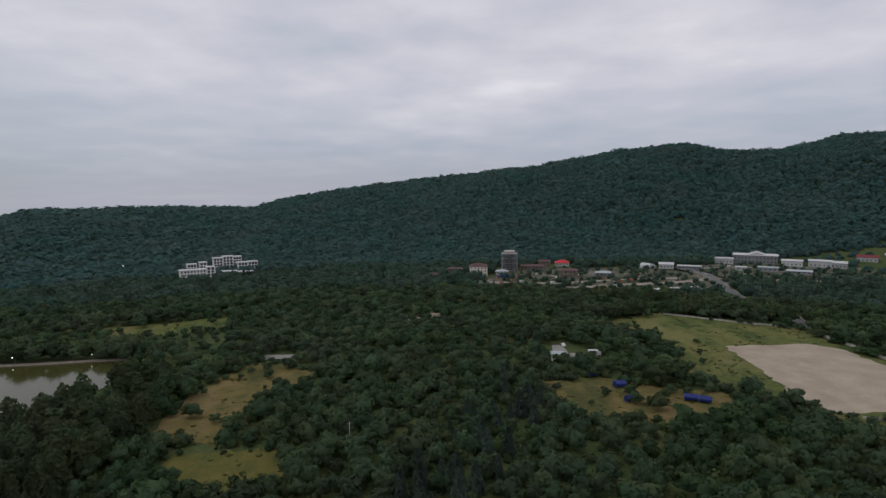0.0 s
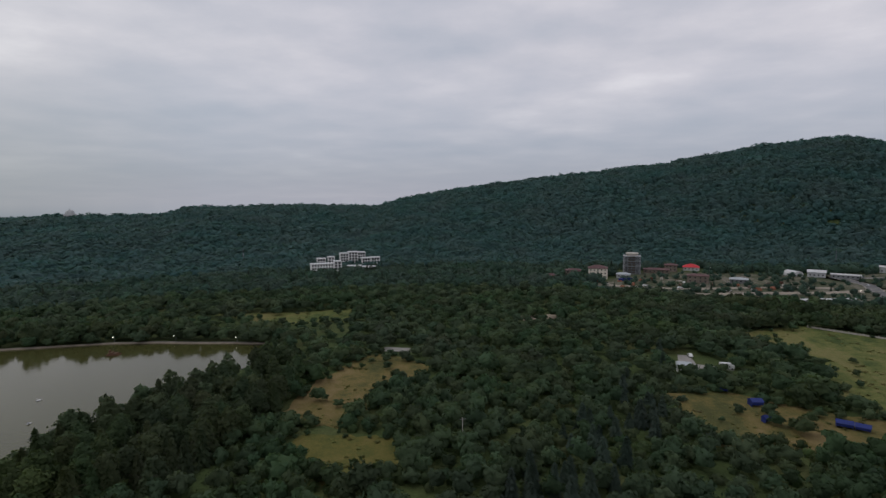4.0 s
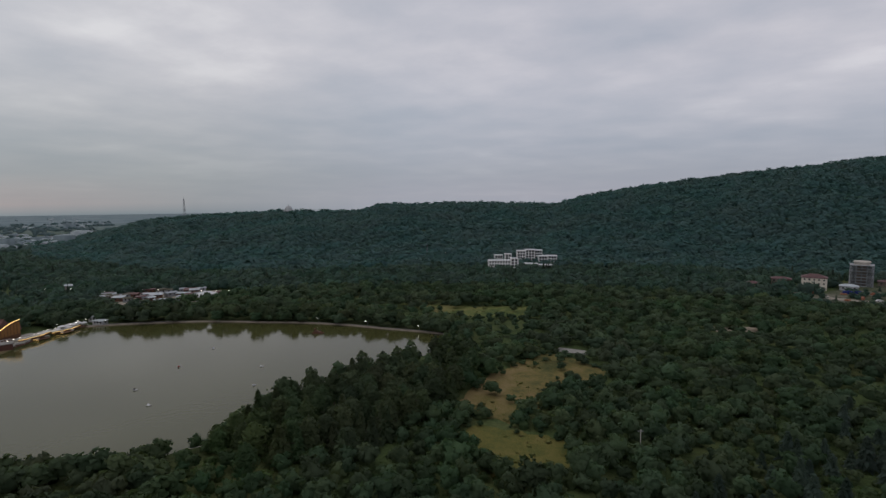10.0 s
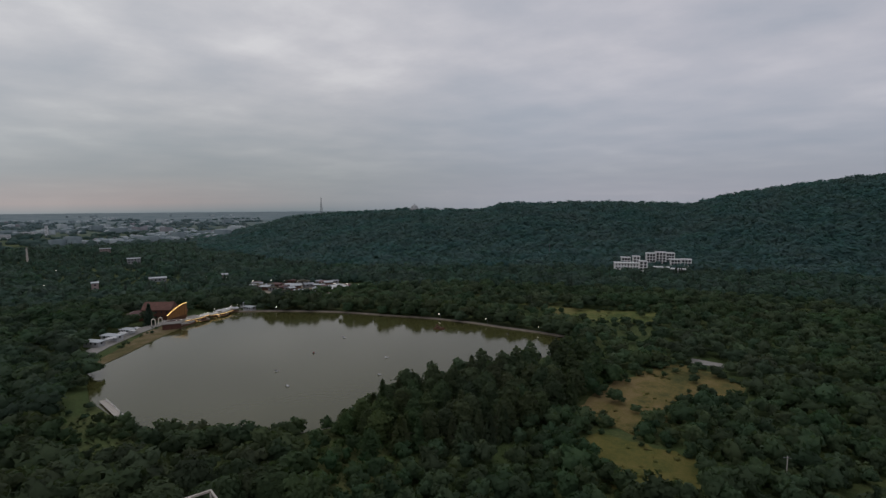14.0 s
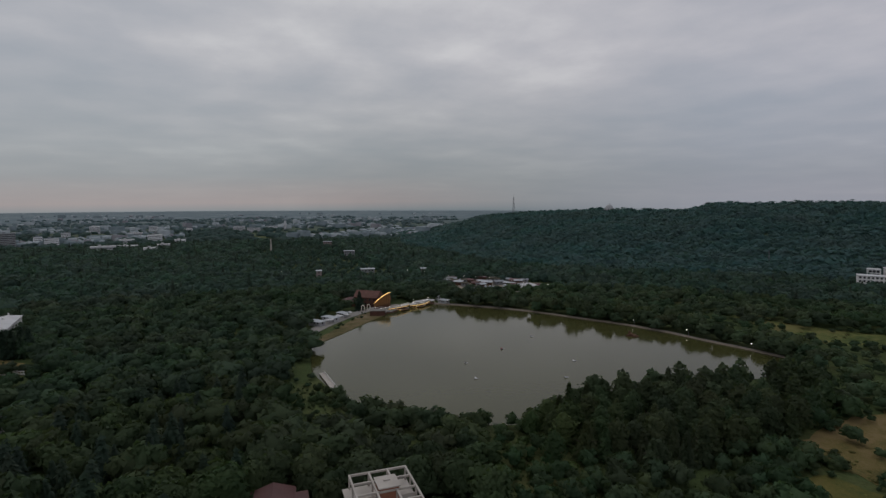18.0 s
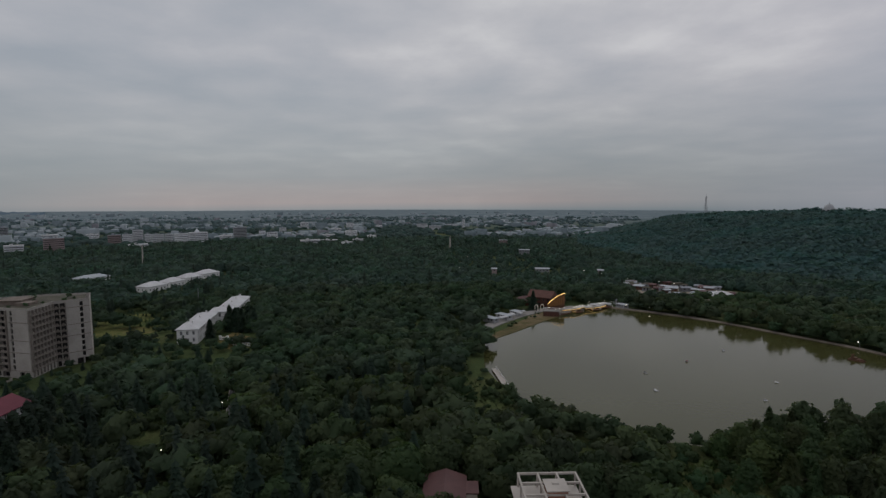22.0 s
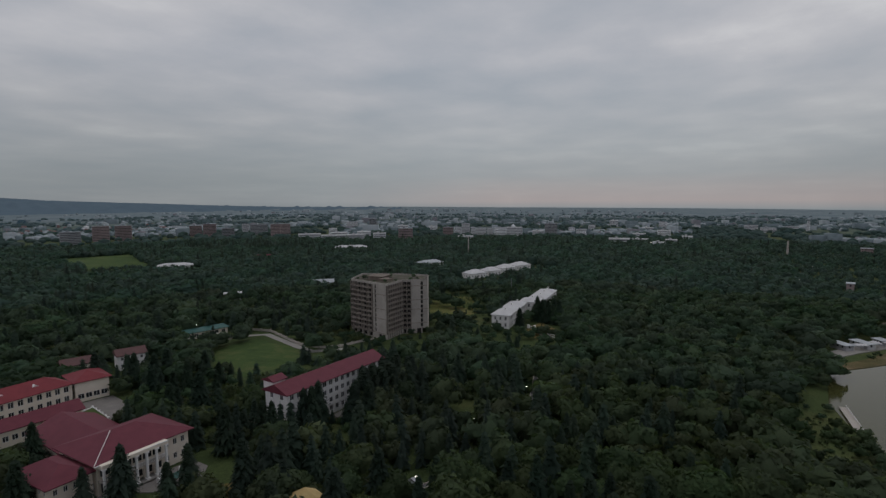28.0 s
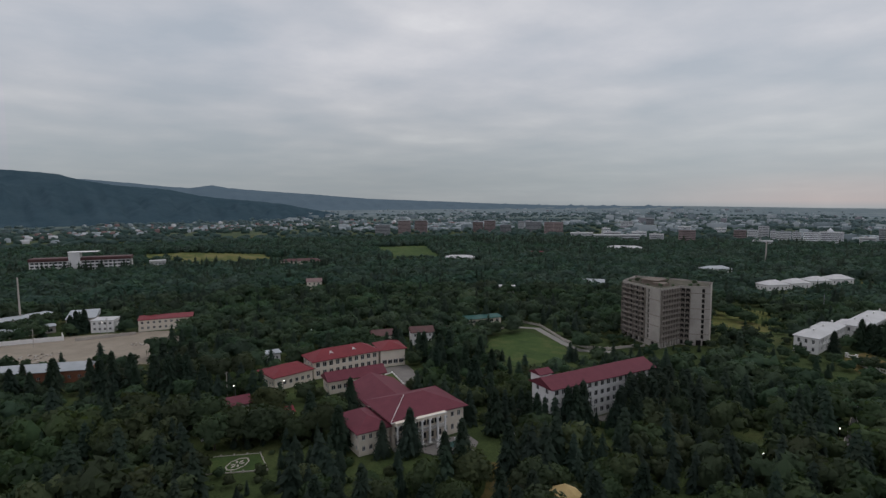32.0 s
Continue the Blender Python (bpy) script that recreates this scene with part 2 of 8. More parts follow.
DRY = meadow("dry_meadow", (0.150, 0.122, 0.044), (0.082, 0.086, 0.032), (0.205, 0.152, 0.072))
YELLOW = meadow("yellow_grass", (0.125, 0.115, 0.033), (0.080, 0.092, 0.027), (0.160, 0.135, 0.048))
GRASS = meadow("rough_grass", (0.122, 0.134, 0.042), (0.058, 0.084, 0.026), (0.175, 0.158, 0.064))
BANK = meadow("trodden_bank", (0.150, 0.118, 0.060), (0.100, 0.090, 0.040), (0.205, 0.165, 0.105))
SITE = meadow("rough_site_ground", (0.085, 0.090, 0.055), (0.050, 0.066, 0.034), (0.19, 0.17, 0.14))
LAWN = meadow("mown_lawn", (0.062, 0.100, 0.032), (0.048, 0.080, 0.028), (0.095, 0.115, 0.045))
SAND = surface("sand", (0.27, 0.22, 0.165), (0.43, 0.36, 0.275), 0.95, 0.09, 0.9, 0.5, deep=0.15)
GRAVEL = surface("gravel", (0.21, 0.18, 0.14), (0.34, 0.295, 0.235), 0.95, 0.1, 1.5, 0.4, deep=0.1)
ASPHALT = surface("asphalt", (0.10, 0.10, 0.10), (0.17, 0.165, 0.16), 0.9, 0.1, 3.0, 0.2)
FLAGS = surface("worn_flags", (0.15, 0.14, 0.13), (0.24, 0.225, 0.205), 0.85, 0.3, 3.0, 0.2)
PAVING = surface("paving", (0.21, 0.20, 0.185), (0.32, 0.305, 0.28), 0.85, 0.3, 3.0, 0.2)


def water_material():
    m, n, b = material("lake_water")
    p = place(n)
    col = n.ramp(n.noise(p, 0.012, 4.0, 0.6), [(0.3, (0.052, 0.053, 0.018)), (0.7, (0.062, 0.063, 0.023))])
    n.links.new(col, b.inputs["Base Color"])
    b.inputs["Roughness"].default_value, b.inputs["IOR"].default_value = 0.09, 1.33
    b.inputs["Specular IOR Level"].default_value = 0.40
    bump(n, b, n.noise(p, 0.45, 3.0, 0.55), 0.10, 0.4)
    return m


WATER = water_material()
CONCRETE = surface("weathered_concrete", (0.32, 0.295, 0.262), (0.48, 0.445, 0.40), 0.9, 0.18, 2.0, 0.3, deep=0.03)
CONCRETE_PALE = surface("pale_concrete", (0.36, 0.33, 0.29), (0.50, 0.46, 0.41), 0.9, 0.25, 3.0, 0.3)
MOSSY = surface("mossy_roof_felt", (0.045, 0.050, 0.030), (0.125, 0.110, 0.085), 0.95, 0.25, 1.5, 0.4)
BALCONY = surface("stained_balcony_concrete", (0.13, 0.105, 0.085), (0.25, 0.21, 0.175), 0.9, 0.3, 2.0, 0.3)
TOWER_GRID = surface("brownish_grey_balcony_concrete", (0.15, 0.13, 0.112), (0.31, 0.27, 0.232), 0.9, 0.35, 2.0, 0.3)
CREAM = surface("cream_render", (0.66, 0.59, 0.49), (0.76, 0.69, 0.59), 0.85, 0.3, 4.0, 0.15)
WHITEWASH = surface("white_render", (0.70, 0.69, 0.67), (0.81, 0.80, 0.78), 0.8, 0.25, 4.0, 0.15)
WHITE_FAR = surface("pale_render", (0.40, 0.41, 0.42), (0.54, 0.54, 0.54), 0.85, 0.1, 1.0, 0.0, vary=0.25)
GREY_FAR = surface("grey_panels", (0.19, 0.20, 0.21), (0.29, 0.295, 0.30), 0.85, 0.1, 1.0, 0.0, vary=0.25)
PINK_FAR = surface("reddish_panels", (0.24, 0.19, 0.185), (0.33, 0.265, 0.255), 0.85, 0.1, 1.0, 0.0, vary=0.2)
TOWN_WHITE = surface("white_town_render", (0.54, 0.56, 0.58), (0.70, 0.71, 0.72), 0.85, 0.1, 1.0, 0.0, vary=0.25)
# Far houses: a blue-grey cast in the base colours paints the distance haze.
TOWN_PALE_HAZE = surface("hazy_town_pale", (0.255, 0.300, 0.315), (0.375, 0.415, 0.425), 0.9, 0.012, 0.1, 0.0)
TOWN_GREY_HAZE = surface("hazy_town_grey", (0.140, 0.185, 0.200), (0.200, 0.245, 0.258), 0.9, 0.012, 0.1, 0.0)
TOWN_ROSE_HAZE = surface("hazy_town_rose", (0.165, 0.172, 0.188), (0.225, 0.225, 0.240), 0.9, 0.012, 0.1, 0.0)
RUSSET = surface("russet_brick", (0.075, 0.036, 0.027), (0.125, 0.060, 0.044), 0.9, 0.5, 6.0, 0.2)
BRICK = surface("red_brick", (0.24, 0.10, 0.06), (0.36, 0.16, 0.10), 0.9, 0.5, 6.0, 0.2)
ROOF_RED = surface("crimson_metal_roof", (0.115, 0.027, 0.040), (0.155, 0.038, 0.053), 0.65, 0.35, 5.0, 0.1, spec=0.2)
ROOF_BRIGHT = surface("red_metal_roof", (0.160, 0.027, 0.035), (0.215, 0.040, 0.047), 0.65, 0.35, 5.0, 0.1, spec=0.2)
ROOF_SCARLET = surface("scarlet_tent_roof", (0.42, 0.028, 0.035), (0.55, 0.040, 0.048), 0.6, 0.35, 5.0, 0.1)
ROOF_DULL = surface("brown_red_roof", (0.075, 0.036, 0.036), (0.12, 0.056, 0.052), 0.6, 0.35, 5.0, 0.1)
ROOF_GREY = surface("grey_metal_roof", (0.30, 0.33, 0.35), (0.44, 0.47, 0.49), 0.5, 0.2, 3.0, 0.1)
ROOF_WHITE = surface("pale_sheet_roof", (0.44, 0.44, 0.44), (0.58, 0.58, 0.58), 0.5, 0.15, 3.0, 0.1)
ROOF_TOWN = surface("grey_town_roof", (0.19, 0.21, 0.23), (0.31, 0.33, 0.35), 0.7, 0.2, 3.0, 0.0)
ROOF_VALLEY = surface("dull_village_roof", (0.150, 0.105, 0.100), (0.240, 0.165, 0.155), 0.8, 0.02, 0.4, 0.0)
ROOF_YELLOW = surface("straw_yellow_roof", (0.42, 0.30, 0.12), (0.56, 0.42, 0.20), 0.8, 0.5, 5.0, 0.3)
TIMBER = surface("orange_brown_timber", (0.070, 0.034, 0.020), (0.125, 0.062, 0.035), 0.7, 0.6, 6.0, 0.2)
THATCH = surface("russet_roof", (0.095, 0.050, 0.040), (0.165, 0.086, 0.068), 0.9, 0.6, 4.0, 0.4)
FRAME = surface("white_frame", (0.60, 0.60, 0.58), (0.70, 0.70, 0.68), 0.5, 1.0, 8.0, 0.0)
SHADE = surface("interior_shade", (0.018, 0.017, 0.017), (0.035, 0.032, 0.030), 0.9, 0.5, 3.0, 0.0)
STEEL = surface("grey_steel", (0.18, 0.19, 0.20), (0.28, 0.29, 0.30), 0.5, 1.0, 6.0, 0.0, metal=0.6)
BLUE = surface("blue_tarpaulin", (0.010, 0.020, 0.115), (0.017, 0.034, 0.18), 0.55, 0.8, 5.0, 0.2)
CARS = [surface("car_paint_" + k, tuple(0.9 * v for v in c), c, 0.3, 2.0, 6.0, 0.0, spec=0.5) for k, c in (("white", (0.68, 0.68, 0.68)), ("silver", (0.36, 0.37, 0.39)), ("black", (0.03, 0.03, 0.035)), ("red", (0.25, 0.03, 0.03)))]
RUBBER = surface("rubber", (0.02, 0.02, 0.02), (0.035, 0.035, 0.035), 0.9, 3.0, 9.0, 0.0)
GREEN_TARP = surface("teal_awning", (0.025, 0.085, 0.075), (0.040, 0.120, 0.105), 0.6, 0.8, 5.0, 0.1)
LAMP = glow("lamp_glow", (1.0, 0.93, 0.80), 4.0)
LAMP_WARM = glow("string_light_glow", (1.0, 0.62, 0.20), 1.8)
LAMP_AMBER = glow("amber_window_glow", (0.9, 0.42, 0.12), 0.045)
LAMP_BLUE = glow("blue_sign_glow", (0.06, 0.10, 1.0), 1.6)


def pane_material():
    m, n, b = material("window_glass")
    n.links.new(n.ramp(n.noise(place(n), 0.35, 2.0), [(0.35, (0.016, 0.019, 0.022)), (0.7, (0.055, 0.060, 0.065))]), b.inputs["Base Color"])
    b.inputs["Roughness"].default_value = 0.12
    return m


GLASS = pane_material()

# ---- helpers for building ----
def part(name, bm, mat, parent=None, label="", smooth=False):
    """Links a bmesh as one mesh object, under a thing or a part."""
    me = bpy.data.meshes.new(name)
    bm.to_mesh(me)
    bm.free()
    me.materials.append(mat)
    if smooth:
        me.polygons.foreach_set("use_smooth", [True] * len(me.polygons))
    ob = new(name, me)
    ob.parent = parent
    if label:
        ob["label"] = label
    return ob


def share(name, me, parent, m):
    """One more object on a mesh that is there already."""
    ob = new(name, me)
    ob.parent = parent
    ob.matrix_local = m
    return ob


def thing(name, m, label, category, group="", kind=""):
    ob = new(name)
    ob.matrix_world = m
    ob.empty_display_size = 0.5
    return tagged(ob, label, category, group, kind)


def box(bm, x0, y0, z0, x1, y1, z1):
    v = [bm.verts.new((x, y, z)) for z in (z0, z1) for x, y in ((x0, y0), (x1, y0), (x1, y1), (x0, y1))]
    for f in ((3, 2, 1, 0), (4, 5, 6, 7), (0, 1, 5, 4), (1, 2, 6, 5), (2, 3, 7, 6), (3, 0, 4, 7)):
        bm.faces.new([v[i] for i in f])
    return v


def rod(bm, a, b, r0, r1, n=8):
    """A tapered rod from a to b."""
    a, b = Vector(a), Vector(b)
    q = (b - a).to_track_quat("Z", "Y").to_matrix()
    ring = [[bm.verts.new(p + q @ Vector((r * math.cos(k * math.tau / n), r * math.sin(k * math.tau / n), 0))) for k in range(n)] for p, r in ((a, r0), (b, r1))]
    for k in range(n):
        bm.faces.new((ring[0][k], ring[0][(k + 1) % n], ring[1][(k + 1) % n], ring[1][k]))
    bm.faces.new(ring[1])
    bm.faces.new(ring[0][::-1])


def np_mesh(name, verts, tris, mat, tint=None, smooth=False, soft=None):
    """A mesh from arrays of vertices and triangles."""
    me = bpy.data.meshes.new(name)
    verts, tris = np.asarray(verts, np.float32), np.asarray(tris, np.int32)
    me.vertices.add(len(verts))
    me.vertices.foreach_set("co", verts.ravel())
    me.loops.add(tris.size)
    me.loops.foreach_set("vertex_index", tris.ravel())
    me.polygons.add(len(tris))
    me.polygons.foreach_set("loop_start", np.arange(len(tris), dtype=np.int32) * 3)
    if smooth:
        me.polygons.foreach_set("use_smooth", np.ones(len(tris), bool))
    if tint is not None:
        me.attributes.new("tint", "FLOAT", "POINT").data.foreach_set("value", np.asarray(tint, np.float32))
    if soft is not None:
        me.attributes.new("custom_normal", "FLOAT_VECTOR", "POINT").data.foreach_set("vector", np.asarray(soft, np.float32).ravel())
    me.materials.append(mat)
    me.update(calc_edges=True)
    return me


def inside(x, y, poly):
    """Which of the points lie in a polygon."""
    x, y = np.asarray(x, float), np.asarray(y, float)
    res = np.zeros(x.shape, bool)
    for (x0, y0), (x1, y1) in zip(poly, poly[1:] + poly[:1]):
        if y0 == y1:
            continue
        res ^= ((y0 > y) != (y1 > y)) & (x < (x1 - x0) * (y - y0) / (y1 - y0) + x0)
    return res


def grown(poly, d):
    """The polygon, moved outwards by d metres."""
    c = np.mean(poly, 0)
    return [tuple(c + (np.array(p) - c) * (1 + d / max(1.0, np.hypot(*(np.array(p) - c))))) for p in poly]


# ---- the land: flat ground, a wooded ridge ahead, a plain that falls away to the town ----
RIDGE = [(-75, 100, 1250, 760), (-60, 140, 1180, 720), (-39, 168, 1150, 690), (-36, 165, 1150, 690), (-31.5, 146, 1140, 690), (-27.5, 147, 1130, 690), (-23.7, 162, 1120, 690),
         (-17.5, 153, 1100, 670), (-10, 126, 1080, 640), (-2, 110, 1050, 620), (6, 93, 1020, 610), (15, 71, 1000, 600), (19, 53, 980, 590), (27, 58, 960, 590), (34, 56, 950, 590),
         (37.5, 57, 950, 590), (39.5, 47, 950, 580), (46.5, 48, 950, 580), (51, 47, 1000, 590), (56, 41, 1050, 620), (58.3, 37, 1075, 650), (61, 29, 1100, 700), (63.5, 16, 1125, 760), (65, 7, 1150, 800), (68, 0, 1200, 900)]


def azimuth(x, y):
    return np.degrees(np.arctan2(-np.asarray(x, float), np.asarray(y, float)))


def land(x, y):
    """Height of the ground."""
    x, y = np.asarray(x, float), np.asarray(y, float)
    d, a = np.hypot(x, y), azimuth(x, y)
    k = np.array(RIDGE)
    top, far, foot = (np.interp(a, k[:, 0], k[:, i]) for i in (1, 2, 3))
    top = top + np.where(top > 30, 3.5, 0)
    top = np.where((a < -75) | (a > 68), 0, top)
    u = np.clip((d - foot) / (far - foot), 0, 1)
    folds = 0.04 * top * np.sin(x / 47 + 1.3 * np.sin(y / 60)) * np.sin(np.pi * u)
    hill = top * (u * u * (3 - 2 * u)) * 0.55 + top * u * 0.45 + folds
    hill = np.where(d > far, hill * np.clip(1 - (d - far) / 500, 0, 1), hill)
    fall = np.interp(a, [20, 40, 50, 67, 90, 107, 118], [0, 36, 48, 42, 26, 17, 4]) * np.clip((d - 500) / 4400, 0, 1)
    return hill - fall


def build_ground():
    rings = np.r_[0, np.geomspace(12, 4960, 120)]
    seg = 360
    ang = np.linspace(0, math.tau, seg, endpoint=False)
    rr, aa = np.meshgrid(rings, ang, indexing="ij")
    x, y = rr * np.cos(aa), rr * np.sin(aa)
    v = np.stack([x, y, land(x, y)], -1).reshape(-1, 3)
    i, j = np.meshgrid(np.arange(len(rings) - 1), np.arange(seg), indexing="ij")
    a, b, c, d = i * seg + j, i * seg + (j + 1) % seg, (i + 1) * seg + (j + 1) % seg, (i + 1) * seg + j
    tris = np.concatenate([np.stack([a, d, c], -1).reshape(-1, 3), np.stack([a, c, b], -1).reshape(-1, 3)])
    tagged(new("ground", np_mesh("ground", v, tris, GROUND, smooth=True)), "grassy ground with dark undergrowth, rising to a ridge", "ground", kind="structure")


build_ground()


def sheet(name, poly, mat, z, label, category, wobble=1.0, step=4.0, kind="structure"):
    """A thin patch of ground with a slightly ragged edge."""
    rng = random.Random(len(poly) * 7 + int(abs(poly[0][0])))
    edge = []
    for (x0, y0), (x1, y1) in zip(poly, poly[1:] + poly[:1]):
        k = max(1, int(math.hypot(x1 - x0, y1 - y0) / step))
        for q in range(k):
            f = q / k
            w = wobble if q else wobble * 0.4
            edge.append((x0 + (x1 - x0) * f + rng.uniform(-w, w), y0 + (y1 - y0) * f + rng.uniform(-w, w)))
    bm = bmesh.new()
    top = [bm.verts.new((x, y, z)) for x, y in edge]
    low = [bm.verts.new((x, y, -0.3)) for x, y in edge]
    f = bm.faces.new(top)
    for q in range(len(top)):
        bm.faces.new((top[q], low[q], low[(q + 1) % len(top)], top[(q + 1) % len(top)]))
    bmesh.ops.recalc_face_normals(bm, faces=bm.faces[:])
    bmesh.ops.triangulate(bm, faces=[f])
    return tagged(part(name, bm, mat), label, category, kind=kind)


LAKE = [(-349, 155), (-337, 169), (-325, 180.5), (-310, 193), (-294, 205), (-277, 214), (-259, 222), (-244, 229.5), (-229, 236), (-207, 242), (-186, 245), (-166, 249), (-149, 251), (-138, 250),
        (-135, 238), (-138, 205), (-146, 172), (-151, 142), (-147, 116), (-144, 100), (-150, 87), (-158, 74), (-176, 62), (-200, 53), (-230, 51), (-250, 55), (-269, 59.7),
        (-275, 65.6), (-284, 76), (-293, 86.2), (-305, 99), (-317, 112), (-327, 128), (-337, 143.5)]
FIELD_FAR = [(-226, 313), (-173, 327), (-138, 346), (-124, 320), (-127, 306), (-146, 301), (-158, 292), (-190, 300)]
MEADOW_MID = [(-82, 246), (-57, 231), (-53, 208), (-70, 204), (-66, 184), (-71, 160), (-94, 164), (-98, 190), (-96, 212), (-92, 240)]
MEADOW_NEAR = [(-79, 156), (-49, 158), (-43, 134), (-60, 127), (-80, 146)]
CAMP = [(40, 216), (64, 221), (85, 208), (110, 201), (107, 186), (92, 171), (74, 172), (57, 174), (46, 171), (40, 193)]
GRASS_EAST = [(88, 316), (136, 346), (171, 317), (198, 300), (199, 281), (199, 238), (195, 212), (170, 160), (141, 164), (129, 183), (120, 196), (103, 216), (110, 268)]
SAND_LOT = [(140, 265), (183, 268), (192, 260), (193, 236), (186, 206), (155, 182), (135, 181), (131, 187)]
SPORTS = [(-199.1, -211.5), (-221.7, -207.4), (-212.8, -163.4), (-191.5, -159.4), (-171.5, -165.0), (-175.2, -186.9)]
BUILD_STRIP = [(-10, 470), (40, 500), (60, 560), (110, 575), (225, 570), (262, 560), (252, 440), (214, 425), (180, 408), (108, 402), (60, 440)]
HALL_STRIP = [(225, 570), (300, 590), (400, 600), (560, 590), (560, 470), (400, 440), (262, 470)]
WORKS_YARD = [(30, -300), (30, -360), (-17, -362), (-68, -338), (-66, -308), (-46, -274), (-22, -290)]

# ---- houses: walls with openings, windows, roofs ----
FOOTPRINTS = []
UP = Vector((0, 0, 1))


def facade(bm, o, e, z0, z1, holes, depth=0.3):
    """A wall from o to e (seen from outside: left to right) with openings (u0, u1, v0, v1), each with its reveal."""
    o, e = Vector((*o, 0)), Vector((*e, 0))
    u = (e - o).normalized()
    length, inward = (e - o).length, UP.cross(u)
    us = sorted({0.0, length, *[h[0] for h in holes], *[h[1] for h in holes]})
    vs = sorted({z0, z1, *[h[2] for h in holes], *[h[3] for h in holes]})
    at = {}

    def vert(a, b, d=0.0):
        key = (round(a, 4), round(b, 4), d)
        if key not in at:
            at[key] = bm.verts.new(o + u * a + UP * b + inward * d)
        return at[key]

    for a, b in zip(us, us[1:]):
        for c, d in zip(vs, vs[1:]):
            if b - a < 1e-5 or d - c < 1e-5:
                continue
            m, k = (a + b) / 2, (c + d) / 2
            if not any(h[0] < m < h[1] and h[2] < k < h[3] for h in holes):
                bm.faces.new((vert(a, c), vert(b, c), vert(b, d), vert(a, d)))
    for a, b, c, d in holes:
        p = [(a, c), (b, c), (b, d), (a, d)]
        for (a0, b0), (a1, b1) in zip(p, p[1:] + p[:1]):
            bm.faces.new((vert(a0, b0), vert(a0, b0, depth), vert(a1, b1, depth), vert(a1, b1)))


WINDOW_MESHES = {}


def window_meshes(w, h, kind="frame"):
    """Frame with a mullion and its pane, shared by all windows of that size."""
    key = (round(w, 2), round(h, 2))
    if key not in WINDOW_MESHES:
        t = 0.09
        bm = bmesh.new()
        for b in ((-w / 2, 0, w / 2, t), (-w / 2, h - t, w / 2, h), (-w / 2, t, -w / 2 + t, h - t), (w / 2 - t, t, w / 2, h - t), (-t / 2, t, t / 2, h - t)):
            box(bm, b[0], -0.05, b[1], b[2], 0.05, b[3])
        fm = bpy.data.meshes.new("window")
        bm.to_mesh(fm), bm.free()
        fm.materials.append(FRAME)
        bm = bmesh.new()
        box(bm, -w / 2 + t / 2, 0.06, t / 2, w / 2 - t / 2, 0.09, h - t / 2)
        pm = bpy.data.meshes.new("pane")
        bm.to_mesh(pm), bm.free()
        pm.materials.append(GLASS)
        WINDOW_MESHES[key] = (fm, pm)
    return WINDOW_MESHES[key]


def windows_in(parent, o, e, holes, depth=0.18, framed=True):
    o, e = Vector((*o, 0)), Vector((*e, 0))
    u = (e - o).normalized()
    inward = UP.cross(u)
    rot = Matrix((u, inward, UP)).transposed().to_4x4()
    for a, b, c, d in holes:
        fm, pm = window_meshes(b - a, d - c)
        m = Matrix.Translation(o + u * (a + b) / 2 + UP * c + inward * depth) @ rot
        if framed:
            share("pane", pm, share("window", fm, parent, m), pose(0, 0, 0))
        else:
            share("window", pm, parent, m)


def grid_holes(length, z0, floors, fh, bays, w, h, sill, lead=0.0, tail=0.0):
    span = (length - lead - tail) / bays
    return [(lead + span * (i + 0.5) - w / 2, lead + span * (i + 0.5) + w / 2, z0 + fh * f + sill, z0 + fh * f + sill + h) for f in range(floors) for i in range(bays)]


def roof_mesh(bm, x0, y0, x1, y1, z, rise, kind, over=0.6, thick=0.25):
    x0, y0, x1, y1 = x0 - over, y0 - over, x1 + over, y1 + over
    if kind == "flat":
        box(bm, x0, y0, z, x1, y1, z + max(rise, 0.3))
        return
    along = (x1 - x0) >= (y1 - y0)
    if along:
        h = (y1 - y0) / 2
        s = h if kind == "hip" else 0.0
        ridge = [(x0 + s, y0 + h), (x1 - s, y0 + h)]
    else:
        h = (x1 - x0) / 2
        s = h if kind == "hip" else 0.0
        ridge = [(x0 + h, y0 + s), (x0 + h, y1 - s)]
    if kind == "shed":
        lo = [bm.verts.new((x, y, z)) for x, y in ((x0, y0), (x1, y0), (x1, y1), (x0, y1))]
        hi = [bm.verts.new((x, y, z + thick + (rise if q > 1 else 0))) for q, (x, y) in enumerate(((x0, y0), (x1, y0), (x1, y1), (x0, y1)))]
        bm.faces.new(lo[::-1]), bm.faces.new(hi)
        for q in range(4):
            bm.faces.new((lo[q], lo[(q + 1) % 4], hi[(q + 1) % 4], hi[q]))
        return
    c = ((x0, y0), (x1, y0), (x1, y1), (x0, y1))
    lo = [bm.verts.new((*p, z)) for p in c]
    mid = [bm.verts.new((*p, z + thick)) for p in c]
    top = [bm.verts.new((*p, z + thick + rise)) for p in ridge]
    bm.faces.new(lo[::-1])
    for q in range(4):
        bm.faces.new((lo[q], lo[(q + 1) % 4], mid[(q + 1) % 4], mid[q]))
    if along:
        bm.faces.new((mid[0], mid[1], top[1], top[0])), bm.faces.new((mid[2], mid[3], top[0], top[1]))
        bm.faces.new((mid[1], mid[2], top[1])), bm.faces.new((mid[3], mid[0], top[0]))
    else:
        bm.faces.new((mid[1], mid[2], top[1], top[0])), bm.faces.new((mid[3], mid[0], top[0], top[1]))
        bm.faces.new((mid[0], mid[1], top[0])), bm.faces.new((mid[2], mid[3], top[1]))


